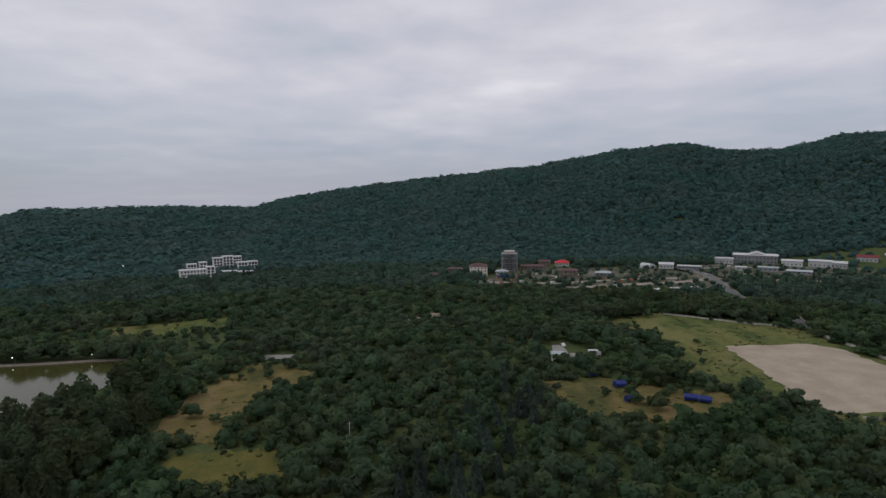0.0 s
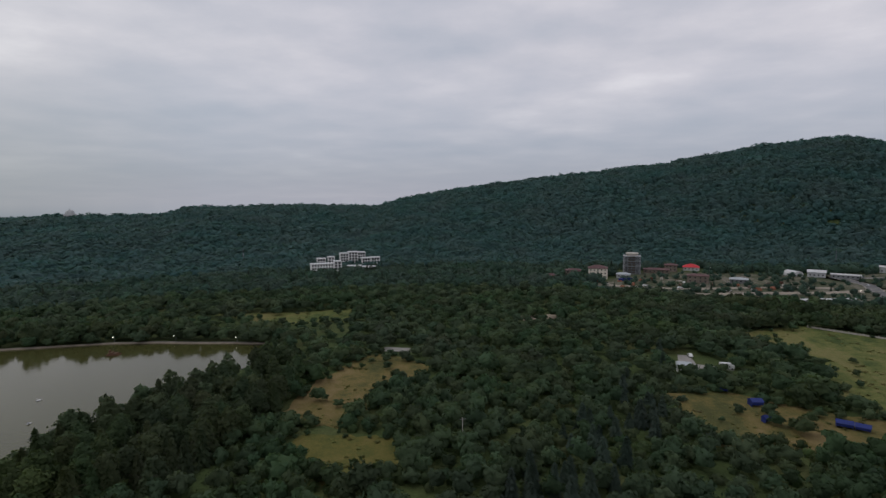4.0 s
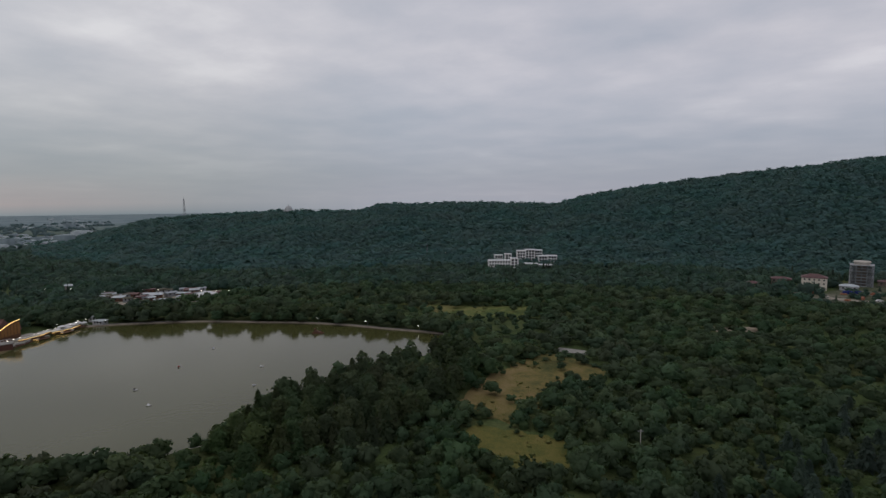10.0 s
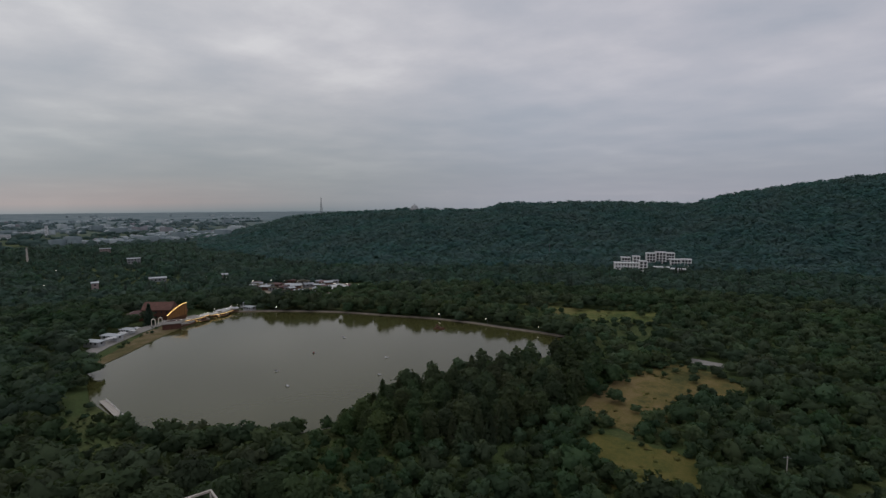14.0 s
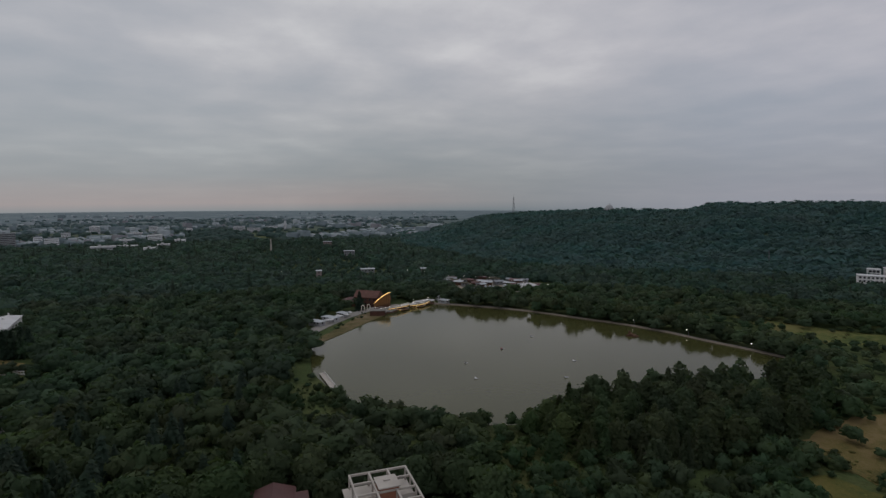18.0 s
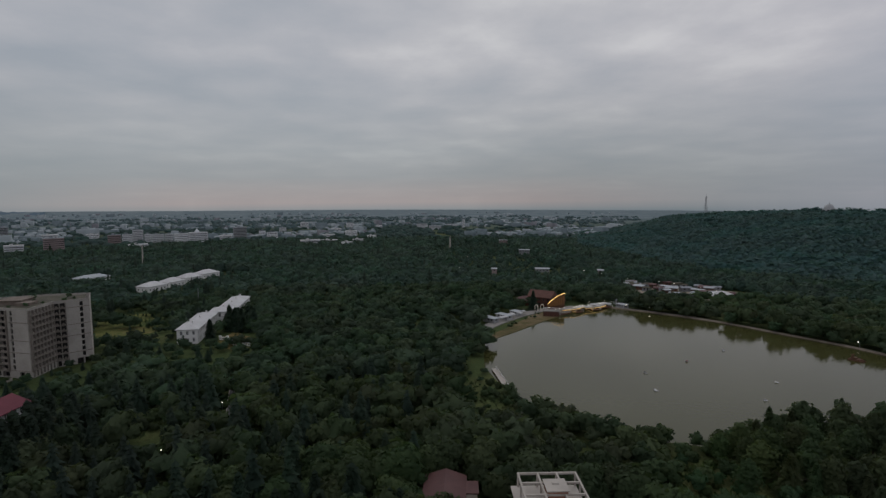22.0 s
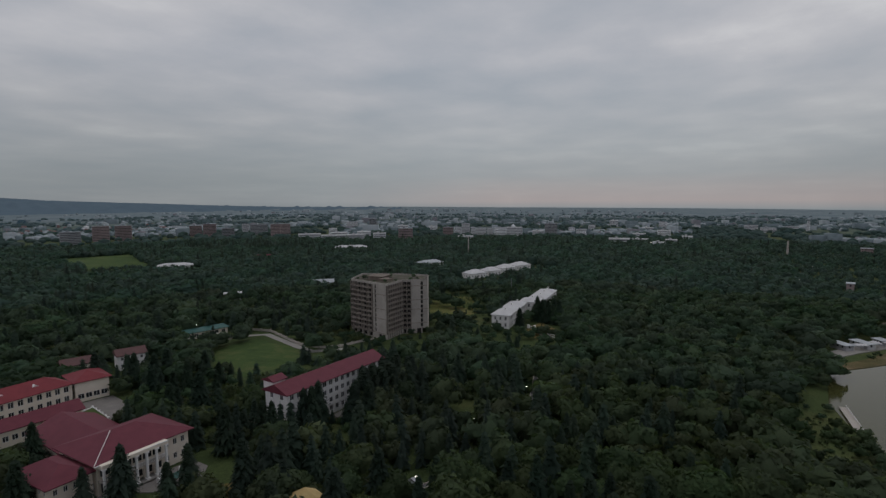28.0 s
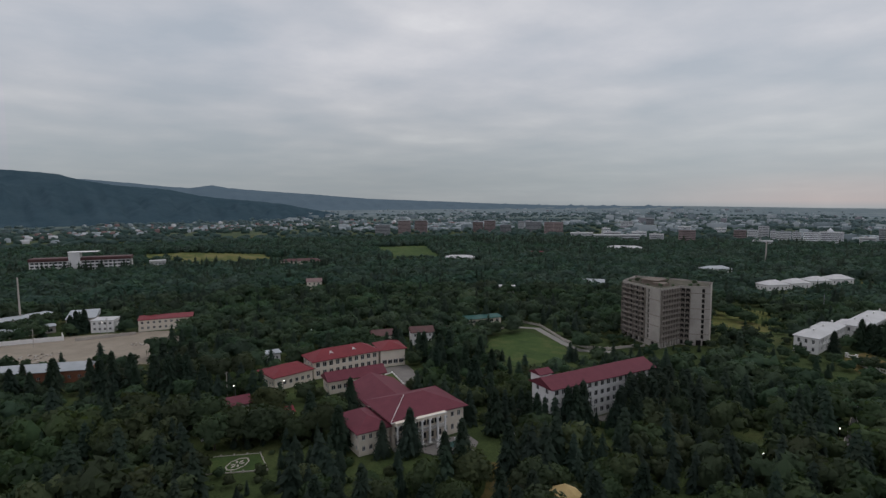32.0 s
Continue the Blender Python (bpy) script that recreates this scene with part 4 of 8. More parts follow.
# ---- the abandoned concrete tower ----
def tower():
    ring = [(-256.5, -168.6), (-249.8, -150.3), (-246.2, -140.8), (-262.4, -139.4), (-264.6, -135.0), (-270.2, -127.8), (-285, -134), (-284, -152), (-277, -174)]
    c = Vector((-262, -148, 0))
    ob = thing("concrete_tower", Matrix.Translation(c), "abandoned grey-brown concrete tower block with open balconies", "building")
    loc = [(x - c.x, y - c.y) for x, y in ring]
    fh, z0, floors, top = 2.60, 3.2, 10, 30.1
    bm = bmesh.new()
    bays = {0: (4, 0.5, 0.7), 2: (7, 0.8, 0.4), 3: (2, 0.2, 0.2)}
    for k in range(len(loc)):
        o, e = loc[k], loc[(k + 1) % len(loc)]
        run = math.dist(o, e)
        holes = []
        if k in bays:
            n, lead, tail = bays[k]
            span = (run - lead - tail) / n
            holes = [(lead + span * i + 0.22, lead + span * (i + 1) - 0.22, z0 + fh * f + 0.3, z0 + fh * f + fh - 0.25) for f in range(floors) for i in range(n)]
            holes += [(lead + span * i + 0.5, lead + span * (i + 1) - 0.5, 0.2, 2.6) for i in range(n)]
        elif k in (1, 4):
            s = 0.9 if k == 1 else run * 0.58
            holes = [(s, s + 1.3, z0 + fh * f + 0.4, z0 + fh * f + 2.3) for f in range(floors)]
            holes += [(run - 6.0, run - 3.6, 0.0, 2.7), (run - 3.0, run - 0.7, 0.0, 2.7)]
        facade(bm, o, e, -1.0, top, holes, 1.3 if k in bays else 0.5)
        if k in bays:
            u = (Vector(e) - Vector(o)).normalized()
            nrm = Vector((u.y, -u.x))
            turn = math.atan2(u.y, u.x)
            n, lead, tail = bays[k]
            span = (run - lead - tail) / n
            for i in range(n + 1):
                at = Vector(o) + u * (lead + span * i)
                post = bmesh.new()
                box(post, -0.16, -0.85, z0 - 0.4, 0.16, -0.004, top - 1.0)
                part("pier", post, TOWER_GRID, ob).matrix_local = pose(at.x, at.y, 0, 0, 0, math.degrees(turn))
            for f in range(floors):
                for i in range(n):
                    at = Vector(o) + u * (lead + span * (i + 0.5))
                    BALCONIES.append((ob, pose(at.x, at.y, z0 + fh * f, 0, 0, math.degrees(turn)), span))
    part("wall", bm, CONCRETE, ob)
    for k in (1, 4, 5):
        o, e = Vector((*loc[k], 0)), Vector((*loc[k + 1], 0))
        u = (e - o).normalized()
        out = Vector((u.y, -u.x, 0))
        for f in range(floors):
            bm = bmesh.new()
            z = z0 + fh * f
            p, q = o + out * 0.002, e + out * 0.002
            v = [bm.verts.new(w + UP * h) for h in (z - 0.14, z + 0.14) for w in (p, q, q + out * 0.07, p + out * 0.07)]
            for fc in ((3, 2, 1, 0), (4, 5, 6, 7), (3, 2, 6, 7), (0, 3, 7, 4), (2, 1, 5, 6)):
                bm.faces.new([v[i] for i in fc])
            bmesh.ops.recalc_face_normals(bm, faces=bm.faces[:])
            part("floor_band", bm, TOWER_GRID if (f * 7 + k) % 5 in (1, 2) else CONCRETE, ob)
    bm = bmesh.new()
    inner = [(x * 0.93, y * 0.93) for x, y in loc]
    bm.faces.new([bm.verts.new((x, y, 29.7)) for x, y in inner])
    part("roof_slab", bm, MOSSY, ob)
    # Added near-black lining: its colour stands for the shade inside the open floors.
    bm = bmesh.new()
    lo, hi = [bm.verts.new((x * 0.86, y * 0.86, 0)) for x, y in loc], [bm.verts.new((x * 0.86, y * 0.86, 29.6)) for x, y in loc]
    for k in range(len(loc)):
        bm.faces.new((lo[k], lo[(k + 1) % len(lo)], hi[(k + 1) % len(lo)], hi[k]))
    part("shade_lining", bm, SHADE, ob)
    bm = bmesh.new()
    box(bm, -6, -11, 29.7, 3, -2, 31.5)
    box(bm, 0, -3, 29.7, 6, 3, 31.0)
    box(bm, -6.5, -11.5, 31.5, 3.5, -1.5, 31.8)
    part("roof_house", bm, BALCONY, ob)
    for k in range(len(loc)):
        bm = bmesh.new()
        a, b = Vector((*loc[k], top)), Vector((*loc[(k + 1) % len(loc)], top))
        rod(bm, a, b, 0.13, 0.13, 6)
        part("coping", bm, CONCRETE, ob)
    FOOTPRINTS.append(grown(ring, 4))
    return ob


BALCONIES = []
TOWER = tower()


def balcony_parts():
    for ob, m, span in BALCONIES:
        key = round(span, 2)
        if key not in BALCONY_MESHES:
            bm = bmesh.new()
            box(bm, -span / 2 + 0.17, -0.75, -0.12, span / 2 - 0.17, -0.003, 0.1)
            front = [(-span / 2 + 0.17, 0.1), (span / 2 - 0.17, 0.1), (span / 2 - 0.17, 0.2), (0.16, 1.3), (-0.16, 1.3), (-span / 2 + 0.17, 0.2)]
            near, back = ([bm.verts.new((x, y, z)) for x, z in front] for y in (-0.75, -0.64))
            bm.faces.new(near), bm.faces.new(back[::-1])
            for q in range(6):
                bm.faces.new((near[q], back[q], back[(q + 1) % 6], near[(q + 1) % 6]))
            bmesh.ops.recalc_face_normals(bm, faces=bm.faces[:])
            me = bpy.data.meshes.new("balcony")
            bm.to_mesh(me), bm.free()
            me.materials.append(TOWER_GRID)
            BALCONY_MESHES[key] = me
        share("balcony", BALCONY_MESHES[key], ob, m)


BALCONY_MESHES = {}
balcony_parts()

# ---- the unfinished concrete frame close by ----
def frame_house():
    a = Vector((-114.3, 33.0, 0))
    ob = thing("unfinished_house", Matrix.Translation(a) @ Matrix.Rotation(math.atan2(12.9, 1.6) , 4, "Z"), "unfinished pale concrete frame house with open roof beams", "building")
    # local x runs along the far edge, -y towards the drone
    ln, dp = 13.0, 22.0
    for f in range(4):
        bm = bmesh.new()
        z = 0.2 + 3.1 * f
        box(bm, -1.6, -dp, z - 0.12, ln + 0.3, 0.5, z + 0.12)
        part("floor_slab", bm, CONCRETE_PALE, ob)
    xs, ys = (0, 4.4, 8.7, ln), (0, -4.2, -9.0, -13.5, -18.0, -dp + 0.3)
    for f in range(4):
        for x in xs:
            for y in ys:
                bm = bmesh.new()
                z = 0.32 + 3.1 * f
                box(bm, x - 0.2, y - 0.2, z, x + 0.2, y + 0.2, z + 2.86)
                part("column", bm, CONCRETE_PALE, ob)
    for x in xs:
        bm = bmesh.new()
        box(bm, x - 0.2, ys[-1] - 0.2, 12.49, x + 0.2, 0.2, 12.95)
        part("roof_beam", bm, CONCRETE_PALE, ob)
    for y in ys:
        for x0, x1 in zip(xs, xs[1:]):
            bm = bmesh.new()
            box(bm, x0 + 0.2, y - 0.2, 12.49, x1 - 0.2, y + 0.2, 12.94)
            part("roof_beam", bm, CONCRETE_PALE, ob)
    bm = bmesh.new()
    facade(bm, (5.0, -9.0), (9.2, -9.0), 9.62, 13.4, [])
    facade(bm, (9.2, -9.0), (9.2, -4.4), 9.62, 13.4, [])
    facade(bm, (9.2, -4.4), (5.0, -4.4), 9.62, 13.4, [])
    facade(bm, (5.0, -4.4), (5.0, -9.0), 9.62, 13.4, [(1.0, 2.0, 9.8, 11.8)])
    head = part("stair_head", bm, BRICK, ob)
    bm = bmesh.new()
    box(bm, 4.7, -9.3, 13.4, 9.5, -4.1, 13.65)
    box(bm, 6.4, -6.6, 13.65, 7.8, -5.6, 13.95)
    part("hatch_roof", bm, CONCRETE_PALE, head)
    for x0, y0, x1, y1 in ((0.2, -8.9, 4.2, -8.6), (9.4, -8.9, ln - 0.2, -8.6), (4.3, -13.4, 4.6, -9.3)):
        bm = bmesh.new()
        box(bm, x0, y0, 9.62, x1, y1, 11.2)
        part("low_wall", bm, CONCRETE, ob)
    m = ob.matrix_world
    FOOTPRINTS.append([tuple((m @ Vector((*p, 0)))[:2]) for p in ((-5, 4), (ln + 4, 4), (ln + 4, -dp - 6), (-5, -dp - 6))])


frame_house()
house("low_house", "low house with a dull brown-red roof among trees", (-119.5, 11.8), (-117.6, 21.0), 12.5, 1, 4.0, CREAM, ROOF_DULL, "gable", 1.8, 0.6, (0.9, 1.2, 1.2), (2, 3, 0, 3))
house("low_house", "small annex with a flat brownish roof", (-122.5, 21.6), (-121.9, 25.2), 5.0, 1, 4.0, CREAM, ROOF_DULL, "flat", 0.3, 0.4, (0.9, 1.2, 1.2), (1, 1, 0, 0))


def gazebo():
    ob = thing("gazebo", pose(-99.4, -79.6, 0), "octagonal gazebo with a straw-yellow shingled roof", "gazebo")
    pts = [(4.0 * math.cos(k * math.tau / 8), 4.0 * math.sin(k * math.tau / 8)) for k in range(8)]
    rng = random.Random(4)
    for k in range(8):
        p, q = pts[k], pts[(k + 1) % 8]
        bm = bmesh.new()
        v = [bm.verts.new((*p, 4.6)), bm.verts.new((*q, 4.6)), bm.verts.new((0, 0, 7.0)), bm.verts.new((p[0] * 0.98, p[1] * 0.98, 4.4)), bm.verts.new((q[0] * 0.98, q[1] * 0.98, 4.4))]
        bm.faces.new((v[0], v[1], v[2])), bm.faces.new((v[3], v[4], v[1], v[0]))
        part("roof_panel", bm, ROOF_YELLOW, ob)
        bm = bmesh.new()
        rod(bm, (p[0] * 0.85, p[1] * 0.85, 0), (p[0] * 0.85, p[1] * 0.85, 4.6), 0.14, 0.12)
        part("post", bm, TIMBER, ob)
    bm = bmesh.new()
    rod(bm, (0, 0, 0), (0, 0, 0.25), 4.0, 4.0, 8)
    part("floor_slab", bm, PAVING, ob)
    FOOTPRINTS.append([(-105, -85), (-93, -85), (-92, -72), (-104, -72)])


gazebo()

# ---- a lesser house, its front turned to the camera ----
def facing(x, y, long, skew=0.0):
    """The front corners of a house at (x, y) that faces the camera above the origin, turned by skew degrees."""
    d = math.hypot(x, y)
    u = Matrix.Rotation(radians(skew), 2) @ Vector((y / d, -x / d))
    c = Vector((x, y))
    return c - u * long / 2, c + u * long / 2


def banded(name, label, x, y, long, width, floors, fh, wall, roof, skew=0.0, group="", gap=1.3, top=0.6, clear=4.0, category="building"):
    """A far block of flats: recessed window bands on each storey of the front and the ends, slabs between."""
    a, b = facing(x, y, long, skew)
    turn = math.atan2(b.y - a.y, b.x - a.x)
    z = float(land(x, y))
    ob = thing(name, Matrix.Translation((a.x, a.y, z)) @ Matrix.Rotation(turn, 4, "Z"), label, category, group)
    h = floors * fh + 0.8 + top
    bm = bmesh.new()
    c = [(0, 0), (long, 0), (long, width), (0, width)]
    for s in range(4):
        run = long if s % 2 == 0 else width
        holes = []
        if s != 2:
            bays = max(1, round(run / 24.0))
            holes = grid_holes(run, 0.8, floors, fh, bays, run / bays - 1.3, gap, 0.9)
        facade(bm, c[s], c[(s + 1) % 4], -5.0, h, holes, 0.5)
        windows_in(ob, c[s], c[(s + 1) % 4], holes, 0.3, framed=False)
    part("wall", bm, wall, ob)
    bm = bmesh.new()
    box(bm, -0.3, -0.3, h + 0.003, long + 0.3, width + 0.3, h + 0.4)
    box(bm, long * 0.3, width * 0.3, h + 0.4, long * 0.3 + 4, width * 0.3 + 4, h + 2.6)
    part("roof", bm, roof, ob)
    FOOTPRINTS.append([tuple((ob.matrix_world @ Vector((*p, 0)))[:2]) for p in ((-clear, -clear - 8), (long + clear, -clear - 8), (long + clear, width + clear), (-clear, width + clear))])
    return ob


def plain(name, label, x, y, long, width, floors, wall, roof, kind="gable", rise=1.8, skew=0.0, group="", bays=None, fh=3.0, clear=4.0, sides=(0, 1, 3)):
    a, b = facing(x, y, long, skew)
    n = bays or max(1, int(long / 3.5))
    return house(name, label, a, b, width, floors, fh, wall, roof, kind, rise, 0.5, (1.2, 1.3, 1.0), (n, max(1, int(width / 4)), 0, max(1, int(width / 4))), base=float(land(x, y)), group=group, framed=False, clear=clear, sides=sides)


# ---- the white hotel at the foot of the ridge ----
HOTEL = "hotel blocks"
for az, d, w, roof_z, deep, win in ((24.8, 556, 23, 10.8, 11, 8), (23.25, 560, 8, 12.6, 9, 2), (24.9, 592, 9, 12.4, 9, 3), (23.9, 596, 7, 13.4, 9, 2), (22.55, 602, 9.5, 16.4, 10, 3), (21.65, 606, 10.5, 17.4, 10, 3), (20.8, 604, 8.5, 17.0, 10, 3),
                                    (20.3, 588, 9.5, 12.4, 10, 3), (19.35, 586, 9.5, 13.0, 10, 3), (21.6, 556, 14, 4.6, 8, 4), (20.1, 552, 13, 4.0, 8, 4)):
    x, y = -d * math.sin(radians(az)), d * math.cos(radians(az))
    roof_z -= 1.6 if deep > 8 else -1.8
    a, e = facing(x, y, w, 6 if deep > 8 else -4)
    fl = max(1, math.ceil((roof_z - float(land(x, y)) + 0.5) / 2.9))
    house("hotel_block", "white hotel block with a row of square windows" if win == 8 else "low white hotel annexe with a flat roof" if deep == 8 else "white stepped hotel block with balconies", a, e, deep, fl, 2.9, WHITEWASH, ROOF_WHITE, "flat", 0.4, 0.4, (1.5 if win == 8 else 2.2, 1.6 if win == 8 else 2.1, 0.8 if win == 8 else 0.4), (win, 2, 0, 2), base=roof_z - fl * 2.9, group=HOTEL, framed=False, clear=1.0)

# ---- the building site ----
def slab_tower():
    a, b = facing(68, 552, 14)
    ob = thing("tower_shell", Matrix.Translation((a.x, a.y, 0)) @ Matrix.Rotation(math.atan2(b.y - a.y, b.x - a.x), 4, "Z"), "unfinished concrete tower of open floors", "building")
    for f in range(8):
        bm = bmesh.new()
        box(bm, -1.2, -1.2, f * 2.45 - 0.15, 15.2, 15.2, f * 2.45 + 0.25)
        part("floor_slab", bm, GREY_FAR, ob)
    for f in range(7):
        for x in (0.0, 3.5, 7, 10.5, 14.0):
            for y in (0.0, 7, 14.0):
                bm = bmesh.new()
                box(bm, x - 0.35, y - 0.35, f * 2.45 + 0.25, x + 0.35, y + 0.35, f * 2.45 + 2.3)
                part("column", bm, GREY_FAR, ob)
    bm = bmesh.new()
    box(bm, 3.6, 3.6, 0, 10.4, 10.4, 17)
    part("core", bm, BALCONY, ob)
    bm = bmesh.new()
    rod(bm, (7, 7, 17.2), (7, 7, 19.6), 5.4, 5.4, 20)
    rod(bm, (7, 7, 19.6), (7, 7, 20.3), 6.2, 5.6, 20)
    part("roof_room", bm, CONCRETE_PALE, ob)
    FOOTPRINTS.append([(55, 535), (90, 535), (90, 580), (50, 580)])


slab_tower()
plain("guest_house", "cream three-storey guest house with balconies and brown roof", 34, 515, 17, 12, 3, CREAM, ROOF_DULL, "hip", 2.6, bays=5)
for x, y, w, d, fl, wl, rf, lab in ((12, 520, 14, 9, 2, BALCONY, ROOF_DULL, "brown brick house under construction"), (57, 522, 12, 8, 1, WHITE_FAR, ROOF_GREY, "small low white house with grey roof"), (92, 560, 24, 10, 1, BALCONY, ROOF_DULL, "long brick house with brown roof"),
                                (108, 575, 12, 9, 2, BALCONY, ROOF_DULL, "brick house with brown roof"), (116, 500, 17, 11, 2, BALCONY, ROOF_DULL, "half-built dark grey two-storey house"), (150, 505, 14, 9, 1, GREY_FAR, ROOF_GREY, "low grey shed with a flat roof"),
                                (-8, 505, 10, 8, 1, BRICK, ROOF_DULL, "small brick hut with dark roof")):
    plain("site_house", lab, x, y, w, d, fl, wl, rf, "hip", 1.4, group="houses of the building site")
plain("pavilion", "open pavilion with a bright red tent roof", 129, 585, 15, 11, 1, WHITE_FAR, ROOF_SCARLET, "hip", 3.0)


def material_stacks():
    """Crates, tarpaulin heaps and blocks lying about the building site."""
    rng = random.Random(17)
    for k in range(46):
        x, y = rng.uniform(0, 190), rng.uniform(468, 520)
        bm = bmesh.new()
        w, d, h = rng.uniform(1.5, 5.5), rng.uniform(1.2, 3), rng.uniform(0.8, 2.6)
        box(bm, -w / 2, -d / 2, -0.2, w / 2, d / 2, h * 0.7)
        box(bm, -w * 0.4, -d * 0.42, h * 0.7, w * 0.3, d * 0.4, h)
        blue = k % 9 == 0
        ob = part("site_crate", bm, (BLUE, TIMBER, CONCRETE_PALE, BALCONY, BRICK)[0 if blue else 1 + k % 4])
        ob.matrix_world = pose(58 + rng.uniform(-8, 8) if blue else x, 508 + rng.uniform(-4, 4) if blue else y, 0.1, 0, 0, rng.uniform(0, 180))
        tagged(ob, "low crate under a blue tarpaulin" if blue else "weathered crate lying on rough ground", "crate", "crates of the site")


material_stacks()


def market_stalls():
    """Rows of pale-roofed stalls beside the car park."""
    rng = random.Random(23)
    model = thing("market_stall", pose(0, 0, 0), "small stall with a pale sheet roof", "stall", "market stalls")
    bm = bmesh.new()
    box(bm, -2.2, -1.4, -0.1, 2.2, 1.4, 2.2)
    part("body", bm, GREY_FAR, model)
    bm = bmesh.new()
    roof_mesh(bm, -2.5, -1.8, 2.5, 1.8, 2.25, 0.5, "shed", 0.1, 0.08)
    part("roof", bm, ROOF_WHITE, model)
    rows = []
    for k in range(30):
        u = (k % 15) / 14
        rows.append(pose(120 + 82 * u + rng.uniform(-1.5, 1.5), 396 + 22 * u + (k // 15) * 11 + rng.uniform(-1, 1), 0.1, 0, 0, 15 + rng.uniform(-8, 8)))
    model.matrix_world = rows[0]
    for m in rows[1:]:
        copy_thing(model, m)


market_stalls()

# ---- the halls beyond the road ----
for x, y, w, d, fl, fh, rise, lab in ((342, 592, 43, 22, 2, 4.2, 1.4, "large white hall with a raised roof light"), (309, 594, 18, 13, 1, 4.6, 1.0, "white side hall beside the large one"), (366, 566, 19, 14, 1, 5.0, 1.2, "white side hall with ribbed walls"), (389, 557, 20, 14, 1, 5.6, 1.2, "white hall with a sloping roof"),
                                    (402, 548, 14, 11, 1, 4.5, 1.8, "white house with a steep roof"), (230, 556, 14, 11, 1, 4.0, 1.8, "white store with a rounded roof"), (250, 548, 22, 9, 1, 2.8, 0.6, "long low white store"), (470, 560, 18, 10, 1, 3.0, 1.5, "low grey store by the road"),
                                    (318, 528, 17, 8, 1, 3.0, 1.0, "low pale shop row along the road"), (334, 505, 20, 8, 1, 2.6, 1.2, "low pale shop row along the road"), (296, 536, 10, 8, 1, 2.6, 1.0, "small kiosk by the road"), (440, 560, 18, 12, 1, 4.5, 2.0, "white house with red roof")):
    hall = plain("hall", lab, x, y, w, d, fl, GREY_FAR if "low" in lab or w == 43 else WHITE_FAR, ROOF_BRIGHT if "red" in lab else ROOF_GREY if "low pale" in lab else ROOF_WHITE, "gable" if rise > 1.1 else "flat", rise, fh=fh, group="halls")
    if w == 43:
        bm = bmesh.new()
        roof_mesh(bm, 15, 2, 31, 22, 9.2, 3.0, "gable", 0.3, 0.2)
        part("roof_light", bm, ROOF_WHITE, hall)
bm = bmesh.new()
for k in range(22):
    t0, t1 = math.pi * k / 22, math.pi * (k + 1) / 22
    v = [bm.verts.new((5.5 * math.cos(q), y, 5.0 * math.sin(q))) for q, y in ((t0, -7), (t1, -7), (t1, 7), (t0, 7))]
    bm.faces.new(v)
for y in (-7, 7):
    bm.faces.new([bm.verts.new((5.5 * math.cos(q), y, 5.0 * math.sin(q))) for q in np.linspace(0, math.pi, 14)])
arched = part("arched_store", bm, ROOF_WHITE)
arched.matrix_world = pose(214, 565, 0, 0, 0, 20)
tagged(arched, "white arched sheet-metal store", "building")

# ---- huts and restaurants by the lake ----
def village():
    rng = random.Random(31)
    n = 0
    while n < 44:
        x, y = rng.uniform(-436, -342), rng.uniform(200, 292)
        if not bool(inside(np.array([x]), np.array([y]), VILLAGE)[0]):
            continue
        n += 1
        plain("holiday_hut", "small holiday hut with a grey sheet roof" if n % 4 < 2 else "small hut with a dark roof", x, y, rng.uniform(4.5, 9), rng.uniform(3.5, 5), 1, GREY_FAR if n % 2 else TIMBER, (ROOF_GREY, ROOF_TOWN, ROOF_DULL, MOSSY)[n % 4], rng.choice(("gable", "flat", "shed")), rng.uniform(0.5, 1.2),
              rng.uniform(-30, 30), "holiday huts", bays=2, fh=2.5, clear=0.5, sides=(0,))
    plain("round_hall", "white marquee with a shallow pointed roof", -351, 250, 15, 12, 1, WHITE_FAR, ROOF_WHITE, "hip", 3.0)


village()


